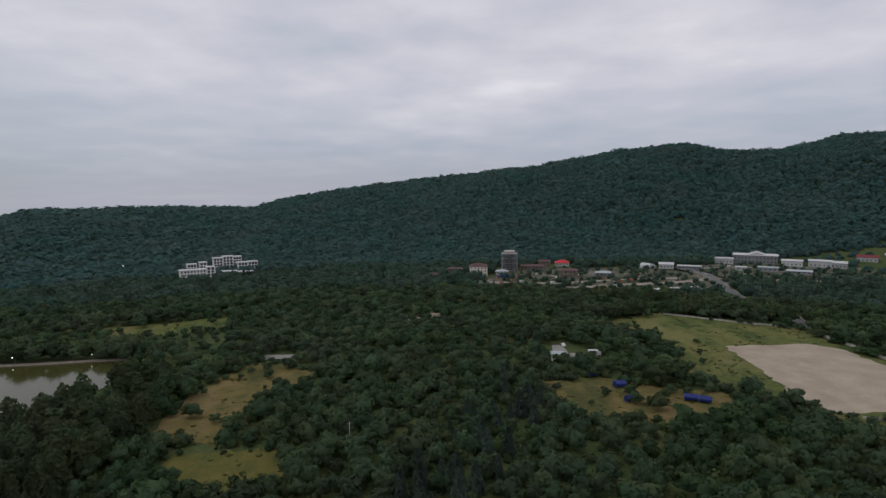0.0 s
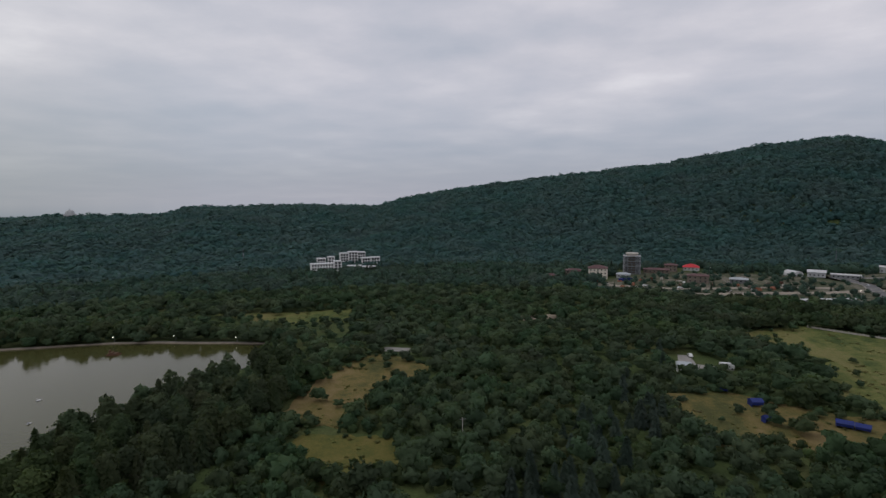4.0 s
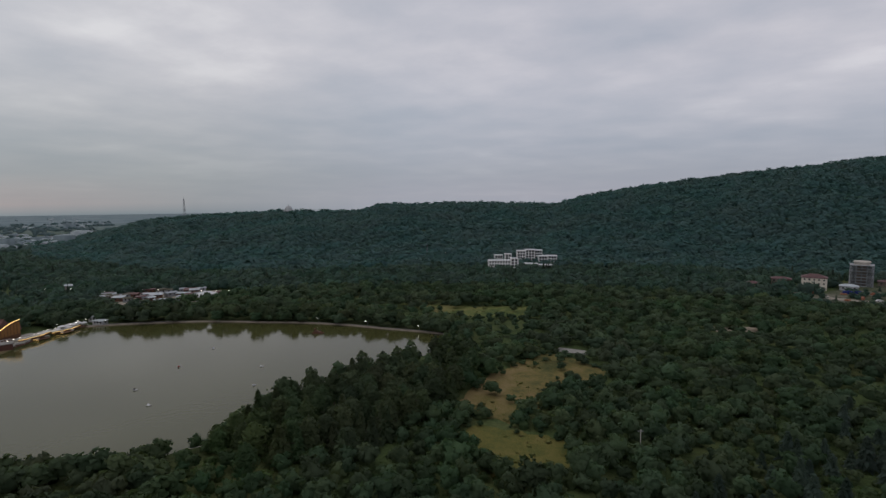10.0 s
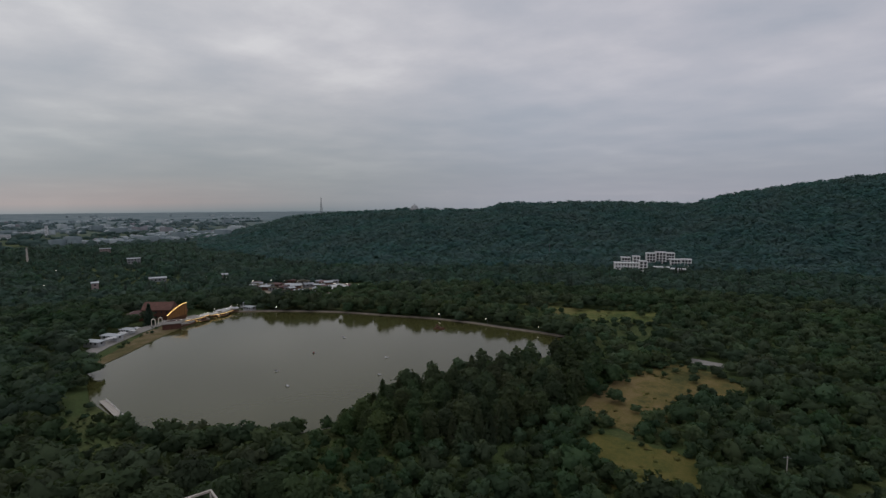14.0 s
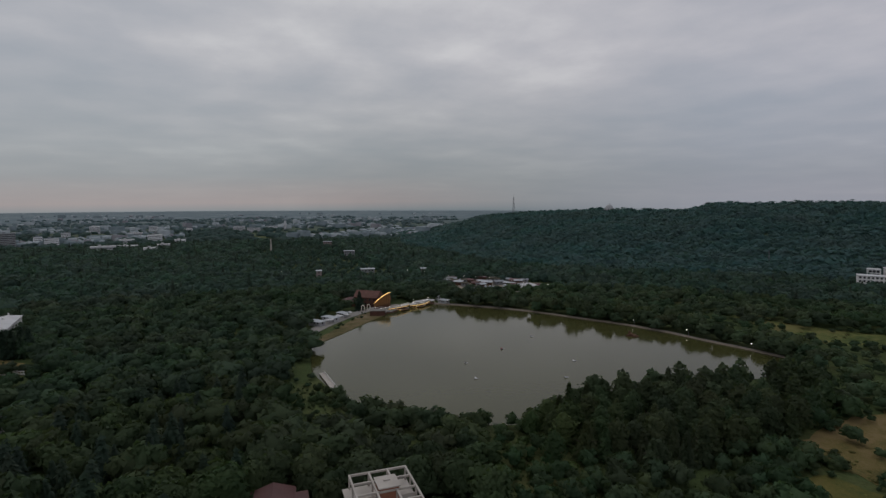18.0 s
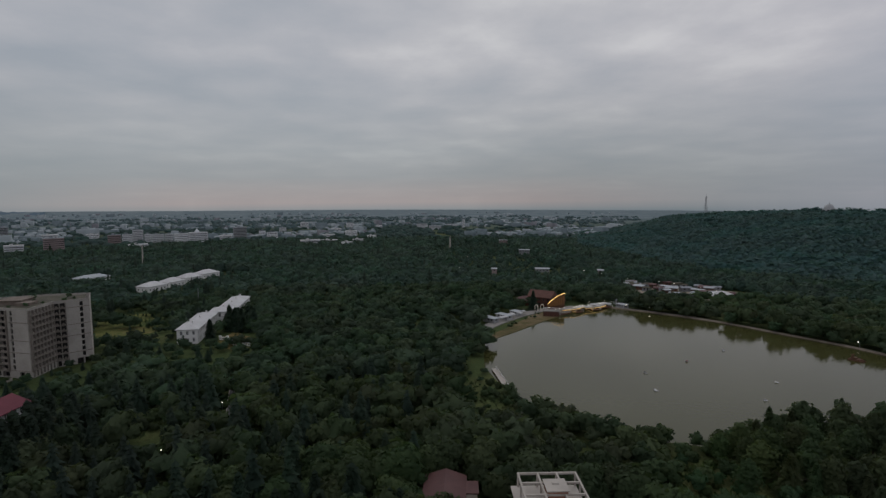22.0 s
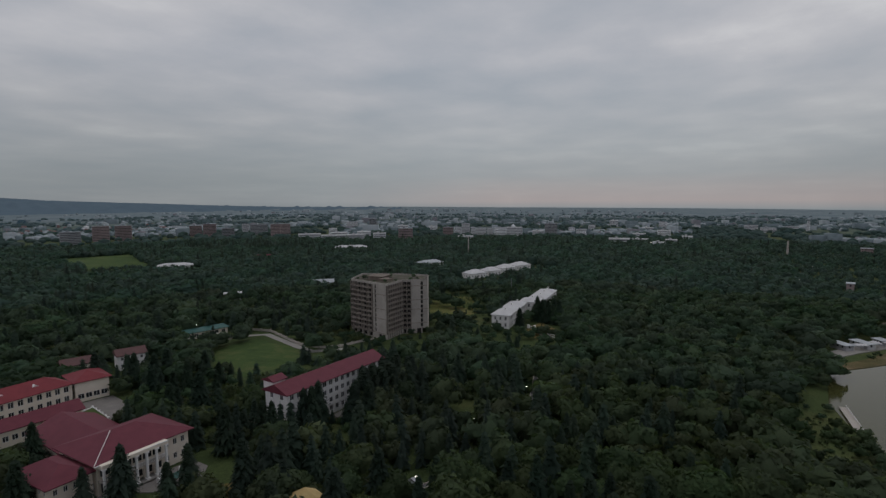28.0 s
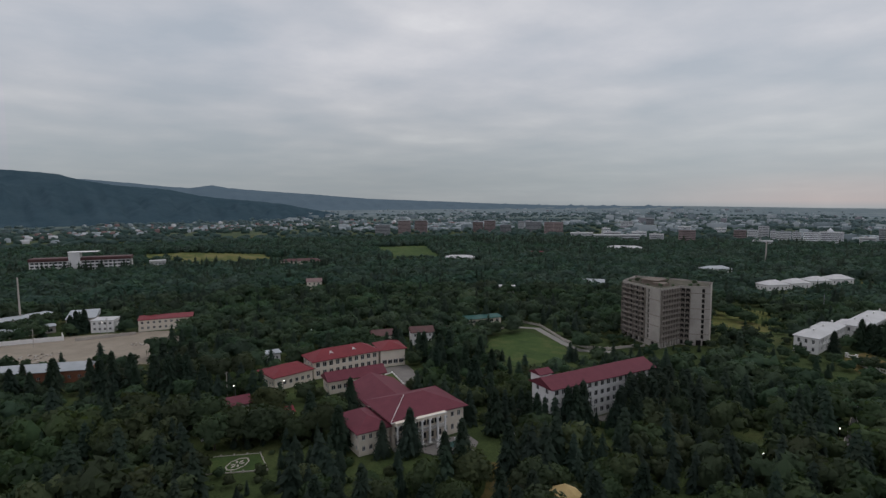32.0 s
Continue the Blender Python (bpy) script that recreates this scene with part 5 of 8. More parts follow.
def restaurant():
    plain("restaurant", "brick restaurant with a steep russet roof", -356, 117, 17, 11, 2, RUSSET, THATCH, "gable", 4.0, -25, bays=5)
    plain("restaurant", "long timber restaurant hall with russet roof", -353, 127, 14, 9, 1, TIMBER, THATCH, "gable", 3.6, 10, bays=5, fh=3.4)
    plain("restaurant", "low dark house with a brown roof", -361, 108, 11, 9, 1, TIMBER, ROOF_DULL, "hip", 2.5, 0, bays=3)
    ob = thing("lit_arch", pose(-342, 126, 0), "tall timber arch outlined by a string of warm lights", "arch")
    bm = bmesh.new()
    pts = [(4.2 - 0.8 * k, -9.0 + 1.75 * k, 4.4 + 6.4 * math.sin(radians(10 + 10 * k))) for k in range(9)]
    for p, q in zip(pts, pts[1:]):
        rod(bm, p, q, 0.15, 0.15, 6)
    part("string_light", bm, LAMP_WARM, ob)
    for p, q in zip(pts, pts[1:]):
        bm = bmesh.new()
        v = [bm.verts.new(w) for w in ((p[0] - 0.2, p[1], 0), (q[0] - 0.2, q[1], 0), (q[0] - 0.2, q[1], q[2] - 0.5), (p[0] - 0.2, p[1], p[2] - 0.5))]
        w = [bm.verts.new(k.co + Vector((-0.3, 0, 0))) for k in v]
        bm.faces.new(v), bm.faces.new(w[::-1])
        for i in range(4):
            bm.faces.new((v[i], w[i], w[(i + 1) % 4], v[(i + 1) % 4]))
        part("screen_panel", bm, TIMBER, ob)
        if p[2] > 5.5:
            bm = bmesh.new()
            m0, m1 = Vector(p).lerp(Vector(q), 0.15), Vector(p).lerp(Vector(q), 0.85)
            v = [bm.verts.new(w) for w in ((m0.x - 0.17, m0.y, 3.4), (m1.x - 0.17, m1.y, 3.4), (m1.x - 0.17, m1.y, m1.z - 1.0), (m0.x - 0.17, m0.y, m0.z - 1.0))]
            w = [bm.verts.new(k.co + Vector((0.12, 0, 0))) for k in v]
            bm.faces.new(v[::-1]), bm.faces.new(w)
            for i in range(4):
                bm.faces.new((v[i], v[(i + 1) % 4], w[(i + 1) % 4], w[i]))
            part("lit_window", bm, LAMP_AMBER, ob, "window glowing amber")
    for k, (x, y, w, d) in enumerate(((-330, 122, 9, 5), (-335, 135, 10, 6), (-341, 149, 12, 6), (-346, 160, 9, 7))):
        a, b = facing(x, y, w, -55)
        t = thing("terrace", Matrix.Translation((a.x, a.y, 0)) @ Matrix.Rotation(math.atan2(b.y - a.y, b.x - a.x), 4, "Z"), "timber terrace over the water with white railings", "terrace")
        bm = bmesh.new()
        box(bm, 0, -d / 2, 0.6, w, d / 2, 0.85)
        part("deck", bm, TIMBER, t)
        for s in (-d / 2, d / 2 - 0.1):
            bm = bmesh.new()
            box(bm, 0, s, 1.6, w, s + 0.1, 1.75)
            for q in range(int(w) + 1):
                box(bm, q * w / int(w) - 0.05, s, 0.85, q * w / int(w) + 0.05, s + 0.1, 1.6)
            part("railing", bm, WHITEWASH, t)
        for q in range(4):
            bm = bmesh.new()
            rod(bm, (w * (q + 0.5) / 4, -d / 2 + 0.6, -0.4), (w * (q + 0.5) / 4, -d / 2 + 0.6, 0.6), 0.15, 0.15)
            part("pile", bm, TIMBER, t)
        if k in (1, 2):
            bm = bmesh.new()
            box(bm, 0.3, -d / 2 - 0.08, 0.68, w - 0.3, -d / 2 - 0.003, 0.76)
            part("light_strip", bm, LAMP_WARM, t, "warm light strip along the deck")
    for x, y, w in ((-322, 82, 10), (-315, 72, 9), (-331, 92, 6), (-340, 168, 7), (-352, 172, 8)):
        plain("kiosk", "long white beach kiosk with a flat pale roof", x, y, w, 4.5, 1, WHITE_FAR, ROOF_GREY, "flat", 0.3, -45, "beach kiosks", bays=3, fh=2.3, clear=0.5)
    sign = thing("sign", pose(-378, 140, 0), "blue glowing sign on a pole", "sign")
    bm = bmesh.new()
    rod(bm, (0, 0, 0), (0, 0, 7), 0.12, 0.1)
    part("pole", bm, STEEL, sign)
    bm = bmesh.new()
    box(bm, -0.7, -0.1, 7, 0.7, 0.1, 7.7)
    part("board", bm, LAMP_BLUE, sign).matrix_local = pose(0, 0, 0, 0, 0, 70)
    for x, y in ((-341.5, 110.5), (-342.5, 114.8)):
        gate = thing("gate_arch", pose(x, y, 0.3, 0, 0, 70), "white plastered entrance arch of the restaurant", "arch", "entrance arches")
        bm = bmesh.new()
        for s in (-1, 1):
            box(bm, 0.95 * s - 0.22, -0.4, 0, 0.95 * s + 0.22, 0.4, 3.0)
        part("pillar", bm, CREAM, gate)
        bm = bmesh.new()
        ring = [[bm.verts.new((r * math.cos(q), yy, 3.0 + r * math.sin(q))) for q in np.linspace(0, math.pi, 9)] for r, yy in ((0.73, -0.4), (1.17, -0.4), (1.17, 0.4), (0.73, 0.4))]
        for i in range(4):
            for j in range(8):
                bm.faces.new((ring[i][j], ring[(i + 1) % 4][j], ring[(i + 1) % 4][j + 1], ring[i][j + 1]))
        part("arch_ring", bm, CREAM, gate)


restaurant()


def curved_deck(name, label, pts, wide, z, lit):
    """A deck with a swept, boat-like edge: boards, a deep fascia, a white rail on posts and, where lit, a string of lamps below the edge."""
    ob = thing(name, pose(0, 0, 0), label, "terrace", "curved decks")
    outer = [Vector((*p, 0)) for p in pts]
    inner = []
    for k, p in enumerate(outer):
        a, b = outer[max(0, k - 1)], outer[min(len(outer) - 1, k + 1)]
        n = Vector((-(b - a).y, (b - a).x, 0)).normalized()
        inner.append(p + n * wide)
    for k in range(len(outer) - 1):
        bm = bmesh.new()
        q = [outer[k], outer[k + 1], inner[k + 1], inner[k]]
        lo, hi = [bm.verts.new(v + UP * (z - 0.25)) for v in q], [bm.verts.new(v + UP * z) for v in q]
        bm.faces.new(hi), bm.faces.new(lo[::-1])
        for i in range(4):
            bm.faces.new((lo[i], lo[(i + 1) % 4], hi[(i + 1) % 4], hi[i]))
        bmesh.ops.recalc_face_normals(bm, faces=bm.faces[:])
        part("deck_panel", bm, FLAGS, ob)
    for k in range(len(outer) - 1):
        d = (outer[k + 1] - outer[k])
        out = Vector((d.y, -d.x, 0)).normalized()
        for name_, z0, z1, o0, o1, mat in (("fascia", z - 1.0, z - 0.05, 0.01, 0.16, TIMBER), ("handrail", z + 0.95, z + 1.07, -0.1, 0.04, WHITEWASH)) + ((("light_string", z - 0.02, z + 0.10, 0.17, 0.25, LAMP_WARM),) if lit else ()):
            bm = bmesh.new()
            q = [outer[k] + out * o0, outer[k + 1] + out * o0, outer[k + 1] + out * o1, outer[k] + out * o1]
            lo, hi = [bm.verts.new(v + UP * z0) for v in q], [bm.verts.new(v + UP * z1) for v in q]
            bm.faces.new(hi), bm.faces.new(lo[::-1])
            for i in range(4):
                bm.faces.new((lo[i], lo[(i + 1) % 4], hi[(i + 1) % 4], hi[i]))
            bmesh.ops.recalc_face_normals(bm, faces=bm.faces[:])
            part(name_, bm, mat, ob)
        for i in range(3):
            p = outer[k] + d * (i + 0.5) / 3 - out * 0.03
            bm = bmesh.new()
            rod(bm, p + UP * z, p + UP * (z + 0.95), 0.05, 0.05, 6)
            part("rail_post", bm, WHITEWASH, ob)
    for k in range(1, len(outer) - 1):
        bm = bmesh.new()
        rod(bm, outer[k].lerp(inner[k], 0.3) + UP * -0.5, outer[k].lerp(inner[k], 0.3) + UP * (z - 0.25), 0.18, 0.18)
        part("pile", bm, TIMBER, ob)


def bow(p, q, bulge, n=7):
    """Points of a shallow arc from p to q."""
    p, q = Vector(p), Vector(q)
    side = Vector(((q - p).y, -(q - p).x)).normalized()
    return [tuple(p.lerp(q, k / (n - 1)) + side * bulge * math.sin(math.pi * k / (n - 1))) for k in range(n)]


curved_deck("curved_terrace", "boat-shaped upper terrace with white rail and a string of warm lights", bow((-329.5, 124.0), (-339.0, 143.5), 2.6), 6.0, 2.6, True)
curved_deck("curved_terrace", "lower boat-shaped terrace over the water with white rail", bow((-327.0, 120.0), (-331.5, 131.0), 2.0), 4.5, 1.3, False)
curved_deck("curved_terrace", "long lakeside terrace with a swept edge", bow((-337.0, 142.5), (-343.5, 160.0), 2.2), 6.5, 1.7, True)
bar = house("lakeside_bar", "low brown lakeside bar with a flat terrace roof", (-327.5, 121.0), (-331.0, 112.0), 6.0, 1, 2.9, RUSSET, FLAGS, "flat", 0.3, 0.5, (1.5, 1.3, 0.9), (4, 2, 0, 2), clear=1.0)
for q in range(9):
    bm = bmesh.new()
    x = -0.3 + 1.27 * q
    rod(bm, (x, -0.35, 3.6), (x, -0.35, 4.5), 0.05, 0.05, 6)
    part("rail_post", bm, WHITEWASH, bar)
bm = bmesh.new()
box(bm, -0.4, -0.42, 4.5, 10.0, -0.3, 4.6)
part("handrail", bm, WHITEWASH, bar)


def parasol_model():
    ob = thing("parasol", pose(0, 0, 0), "square white parasol on the beach terrace", "parasol", "parasols")
    bm = bmesh.new()
    rod(bm, (0, 0, 0), (0, 0, 2.6), 0.05, 0.04)
    part("pole", bm, STEEL, ob)
    bm = bmesh.new()
    top = bm.verts.new((0, 0, 3.1))
    ring = [bm.verts.new(p) for p in ((-1.5, -1.5, 2.3), (1.5, -1.5, 2.3), (1.5, 1.5, 2.3), (-1.5, 1.5, 2.3))]
    for k in range(4):
        bm.faces.new((ring[k], ring[(k + 1) % 4], top))
    part("canopy", bm, ROOF_WHITE, ob)
    return ob


PARASOL = parasol_model()
rng_p = random.Random(8)
first = True
for k in range(26):
    f = k / 25
    x, y = (-333 - 14 * f + rng_p.uniform(-3, 3), 124 + 40 * f + rng_p.uniform(-2, 2)) if k > 8 else (-316 - 14 * k / 8 + rng_p.uniform(-2, 2), 80 + 18 * k / 8 + rng_p.uniform(-2, 2))
    m = pose(x, y, 0.3, 0, 0, rng_p.uniform(0, 90))
    if first:
        PARASOL.matrix_world, first = m, False
    else:
        copy_thing(PARASOL, m)

# ---- the works yard ----
house("workshop", "long low workshop with a pale blue-grey sheet roof", (22, -284), (-19.5, -265), 10, 1, 4.6, BRICK, ROOF_GREY, "gable", 2.2, 0.7, (1.3, 1.3, 1.4), (12, 2, 0, 2), clear=2.0)
house("workshop", "two-storey white yard house with flat roof", (-30.5, -361), (-41, -355.5), 10, 2, 3.2, WHITEWASH, ROOF_WHITE, "flat", 0.3, 0.3, (1.3, 1.4, 1.0), (4, 3, 0, 3), clear=2.0)
house("workshop", "two-storey cream house with a bright red roof edge", (-52, -347), (-79, -339), 10, 2, 3.0, CREAM, ROOF_BRIGHT, "shed", 0.7, 0.4, (1.3, 1.3, 0.9), (9, 3, 0, 3), clear=2.0)
house("workshop", "tall shed with a pale blue-grey roof", (-20, -377), (-34, -373), 14, 1, 6.0, CONCRETE_PALE, ROOF_GREY, "shed", 2.5, 0.4, (1.3, 1.3, 3.0), (3, 3, 0, 3), clear=2.0)
house("workshop", "old grey workshop with a flat roof", (24, -392), (-17, -408), 12, 1, 5.0, CONCRETE, ROOF_GREY, "flat", 0.4, 0.4, (2.0, 1.6, 1.6), (10, 3, 0, 3), clear=2.0)
house("workshop", "grey store with a ribbed roof", (28, -372), (-15, -376), 6, 1, 3.4, CONCRETE, ROOF_GREY, "shed", 0.6, 0.6, (2.6, 2.0, 0.3), (10, 1, 0, 1), clear=2.0)


def long_wall(name, label, pts, h, mat, thick=0.35, step=6.0, category="wall"):
    ob = thing(name, pose(0, 0, 0), label, category)
    for p, q in zip(pts, pts[1:]):
        p, q = Vector((*p, 0)), Vector((*q, 0))
        k = max(1, int((q - p).length / step))
        n = Vector((-(q - p).y, (q - p).x, 0)).normalized() * thick / 2
        for i in range(k):
            a, b = p + (q - p) * (i / k), p + (q - p) * ((i + 0.97) / k)
            bm = bmesh.new()
            v = [bm.verts.new(w + UP * z) for z in (-0.2, h) for w in (a - n, b - n, b + n, a + n)]
            for f in ((4, 5, 6, 7), (0, 1, 5, 4), (1, 2, 6, 5), (2, 3, 7, 6), (3, 0, 4, 7)):
                bm.faces.new([v[j] for j in f])
            part("panel", bm, mat, ob)
            bm = bmesh.new()
            box(bm, a.x - thick * 0.8, a.y - thick * 0.8, -0.2, a.x + thick * 0.8, a.y + thick * 0.8, h + 0.35)
            part("post", bm, mat, ob)


long_wall("yard_wall", "white painted yard wall", [(20, -360), (1.5, -356), (-17, -351), (-17, -362)], 2.4, WHITEWASH)
long_wall("yard_wall", "pale concrete yard wall", [(-22, -345), (-50, -341)], 1.6, CONCRETE_PALE)
long_wall("terrace_wall", "low white terrace wall round the sports field", [(-236, -229), (-238, -211), (-222, -179), (-220, -164), (-226, -156), (-246, -148)], 1.2, CONCRETE_PALE)
long_wall("terrace_wall", "low white wall beside the field", [(-200, -222), (-221, -219), (-236, -229)], 1.2, CONCRETE_PALE)
sheet("field_path", strip([(-200, -224), (-222, -221), (-232, -208), (-218, -176), (-214, -164), (-226, -150)], 4.0), PAVING, 0.16, "pale path round the sports field", "path", 0.1)
FOOTPRINTS.append(strip([(-196, -232), (-226, -226), (-230, -208), (-214, -172), (-208, -160), (-232, -148)], 16.0))
house("field_pavilion", "long low pavilion with a teal-green roof", (-194, -243), (-227, -232), 6, 1, 3.0, CREAM, GREEN_TARP, "shed", 0.8, 0.8, (2.0, 1.8, 0.5), (9, 1, 0, 1), clear=1.0)
house("side_house", "small grey-roofed house behind spruces", (-140, -236), (-152, -231), 9, 1, 4.4, CREAM, ROOF_DULL, "gable", 2.2, 0.6, (1.1, 1.4, 1.2), (4, 2, 0, 2), clear=1.0)
house("side_house", "white house with a brown roof behind spruces", (-156, -224), (-166, -219), 9, 2, 3.0, WHITEWASH, ROOF_DULL, "gable", 2.2, 0.6, (1.1, 1.4, 1.0), (4, 2, 0, 2), clear=1.0)
bm = bmesh.new()
rod(bm, (0, 0, -0.5), (0, 0, 29), 0.6, 0.4, 14)
chimney = part("boiler_chimney", bm, CONCRETE_PALE)
chimney.matrix_world = pose(0.5, -412, 0)
tagged(chimney, "tall pale boiler chimney beside the workshop", "chimney")

# ---- between the park and the town ----
spa = house("spa_hotel", "long white spa hotel with a dark red roof storey", (-9, -676), (-94, -650), 14, 4, 3.3, WHITEWASH, ROOF_DULL, "flat", 3.0, 0.6, (3.2, 1.8, 0.7), (22, 3, 0, 3), framed=False, clear=6.0)
bm = bmesh.new()
box(bm, 34, -2, 0, 44, 8, 22)
box(bm, 33.5, -2.5, 22, 60, 8.5, 22.6)
part("stair_tower", bm, WHITEWASH, spa)
for x, y, w, d, fl, wl, rf, kd, lab in (
        (-127, -690, 16, 8, 1, WHITE_FAR, ROOF_WHITE, "flat", "low white house in the trees"), (-246, -566, 42, 12, 2, CREAM, ROOF_DULL, "hip", "long house with a dull red roof"), (-192, -416, 12, 9, 2, CREAM, ROOF_VALLEY, "gable", "small house with an orange-brown roof"),
        (-401, -478, 34, 14, 2, WHITEWASH, ROOF_WHITE, "hip", "white villa with a pale roof"), (-526, -474, 28, 10, 1, CREAM, ROOF_RED, "hip", "long low house with a red roof"), (-378, -278, 20, 10, 1, WHITE_FAR, ROOF_GREY, "gable", "small house with a grey roof"),
        (-300, -300, 12, 8, 1, WHITE_FAR, ROOF_WHITE, "flat", "small white roof among trees"), (-647, -424, 44, 16, 2, WHITE_FAR, ROOF_WHITE, "hip", "white house with broad roofs")):
    plain("park_house", lab, x, y, w, d, fl, wl, rf, kd, 2.4, group="houses in the park", clear=8.0)
for x, y, w in ((-474, -171, 17), (-497, -163, 15), (-524, -157, 16), (-550, -149, 18)):
    plain("sanatorium_row", "white row house with a pale hipped roof", x, y, w + 2, 13, 1, WHITEWASH, ROOF_WHITE, "hip", 3.2, 42, "row houses", fh=4.0, clear=1.0)
plain("park_house", "white house with pale roof and gable", -522, -240, 26, 12, 2, WHITEWASH, ROOF_GREY, "hip", 2.4, 30, "houses in the park")
# Where h is 9, pink light on the house is painted as its wall colour.
for x, y, w, h in ((-508, 122, 5, 9), (-523, 175, 26, 4), (-703, 210, 26, 8), (-477, 216, 5, 9), (-892, 230, 20, 9)):
    plain("roadside_house", "pale roadside house with a flat roof" if h < 8 else "taller house with terraces", x, y, min(w, 14), 8, max(1, h // 4), PINK_FAR if h == 9 else GREY_FAR, ROOF_GREY, "flat", 0.5, group="roadside houses", clear=4.0)

# ---- the town ----
TOWN = "town blocks"
office = banded("office_block", "white eight-storey office block with a small roof turret", -966, -279, 29, 14, 7, 2.9, TOWN_WHITE, ROOF_WHITE, 8, gap=0.9)
bm = bmesh.new()
box(bm, 9, 4, 21.5, 17, 10, 24.0)
rod(bm, (13, 7, 24.0), (13, 7, 28.0), 3.4, 0.4, 8)
part("turret", bm, TOWN_WHITE, office)
for x, y, w, fl, wl, label in (
        (-659, -970, 27, 9, PINK_FAR, "reddish block of flats with pale stripes"), (-685, -945, 27, 9, PINK_FAR, "reddish block of flats with pale stripes"), (-814, -906, 23, 7, PINK_FAR, "reddish brick block of flats"), (-833, -888, 25, 8, PINK_FAR, "reddish brick block of flats"),
        (-873, -739, 38, 8, PINK_FAR, "broad pinkish block of flats"), (-849, -443, 25, 7, PINK_FAR, "dull pinkish block of flats"), (-967, -412, 19, 6, PINK_FAR, "dull pinkish block of flats"), (-585, -939, 30, 7, GREY_FAR, "dark grey unfinished block"),
        (-802, -807, 23, 6, GREY_FAR, "dark grey block among trees"), (-902, -821, 35, 7, GREY_FAR, "broad grey block of flats"), (-1100, -659, 17, 9, GREY_FAR, "slim grey tower block"), (-1081, -237, 24, 8, GREY_FAR, "tall grey block of flats")):
    banded("tower_block", label, x, y, w, 13, fl, 2.9, wl, ROOF_TOWN, 0, TOWN, gap=1.0)
for x, y, w, fl in ((-932, -886, 15, 6), (-1026, -416, 16, 5), (-1057, -410, 17, 7), (-1027, -383, 9, 5), (-1015, -362, 21, 5), (-1019, -344, 13, 5), (-987, -311, 26, 6), (-1167, -760, 28, 5), (-1094, -180, 20, 4), (-1152, -209, 13, 4), (-1281, -187, 15, 4), (-1453, -40, 19, 5), (-1425, 148, 28, 4), (-1379, 176, 31, 3), (-1476, 268, 6, 7), (-1471, 234, 30, 3)):
    banded("town_block", "pale weathered block of flats in the town", x, y, w, 13, fl, 3.0, TOWN_WHITE, ROOF_TOWN, 0, TOWN, gap=0.9)
for x, y, w, fl in ((-901, -350, 27, 2), (-1055, -257, 21, 3), (-1141, -525, 21, 3), (-1134, -598, 25, 3), (-782, -503, 29, 4), (-824, -481, 22, 4), (-796, -557, 43, 3), (-809, -619, 40, 3), (-965, -677, 17, 3), (-893, -88, 31, 3), (-937, -61, 27, 2), (-876, -29, 18, 2), (-941, -13, 18, 2), (-1165, -30, 25, 3), (-1043, 11, 18, 2), (-1095, -72, 24, 2), (-1491, -161, 21, 5), (-1463, 35, 19, 2), (-1326, -69, 25, 2), (-860, -590, 30, 3), (-900, -560, 26, 3)):
    banded("town_hall_block", "low white town building with broad pale roof", x, y, w, 15, fl, 3.1, TOWN_WHITE, ROOF_WHITE, 0, TOWN, gap=1.0)


def valley_houses():
    """Small gabled houses with gardens along the foot of the far hill."""
    rng = np.random.default_rng(31)
    for mat, word, want in ((ROOF_VALLEY, "reddish-roofed", 130), (TOWN_PALE_HAZE, "pale", 150), (WHITE_FAR, "white", 26)):
        vs, fs, n = [], [], 0
        while n < want:
            a = rng.uniform(136, 190)
            d = rng.normal(1330 if a > 170 else 1500, 70) if rng.random() < 0.72 else rng.uniform(1350, 1900)
            x, y = -d * math.sin(radians(a)), d * math.cos(radians(a))
            if noise.noise(Vector((x / 110, y / 110, 9))) < -0.08:
                continue
            w, dp, h = rng.uniform(7, 13), rng.uniform(6, 8), rng.uniform(3.0, 5.5)
            t = rng.uniform(0, math.pi)
            c, s = math.cos(t), math.sin(t)
            p = [(x + c * u - s * v, y + s * u + c * v) for u, v in ((-w / 2, -dp / 2), (w / 2, -dp / 2), (w / 2, dp / 2), (-w / 2, dp / 2))]
            top = [((p[0][0] + p[3][0]) / 2, (p[0][1] + p[3][1]) / 2), ((p[1][0] + p[2][0]) / 2, (p[1][1] + p[2][1]) / 2)]
            b = len(vs)
            vs += [(*q, -2.0) for q in p] + [(*q, h) for q in p] + [(*q, h + 2.4) for q in top]
            for i in range(4):
                j = (i + 1) % 4
                fs += [(b + i, b + j, b + 4 + j), (b + i, b + 4 + j, b + 4 + i)]
            fs += [(b + 4, b + 5, b + 9), (b + 4, b + 9, b + 8), (b + 6, b + 7, b + 8), (b + 6, b + 8, b + 9), (b + 5, b + 6, b + 9), (b + 7, b + 4, b + 8)]
            n += 1
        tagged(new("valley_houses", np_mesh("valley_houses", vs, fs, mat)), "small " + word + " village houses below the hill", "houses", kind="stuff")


valley_houses()


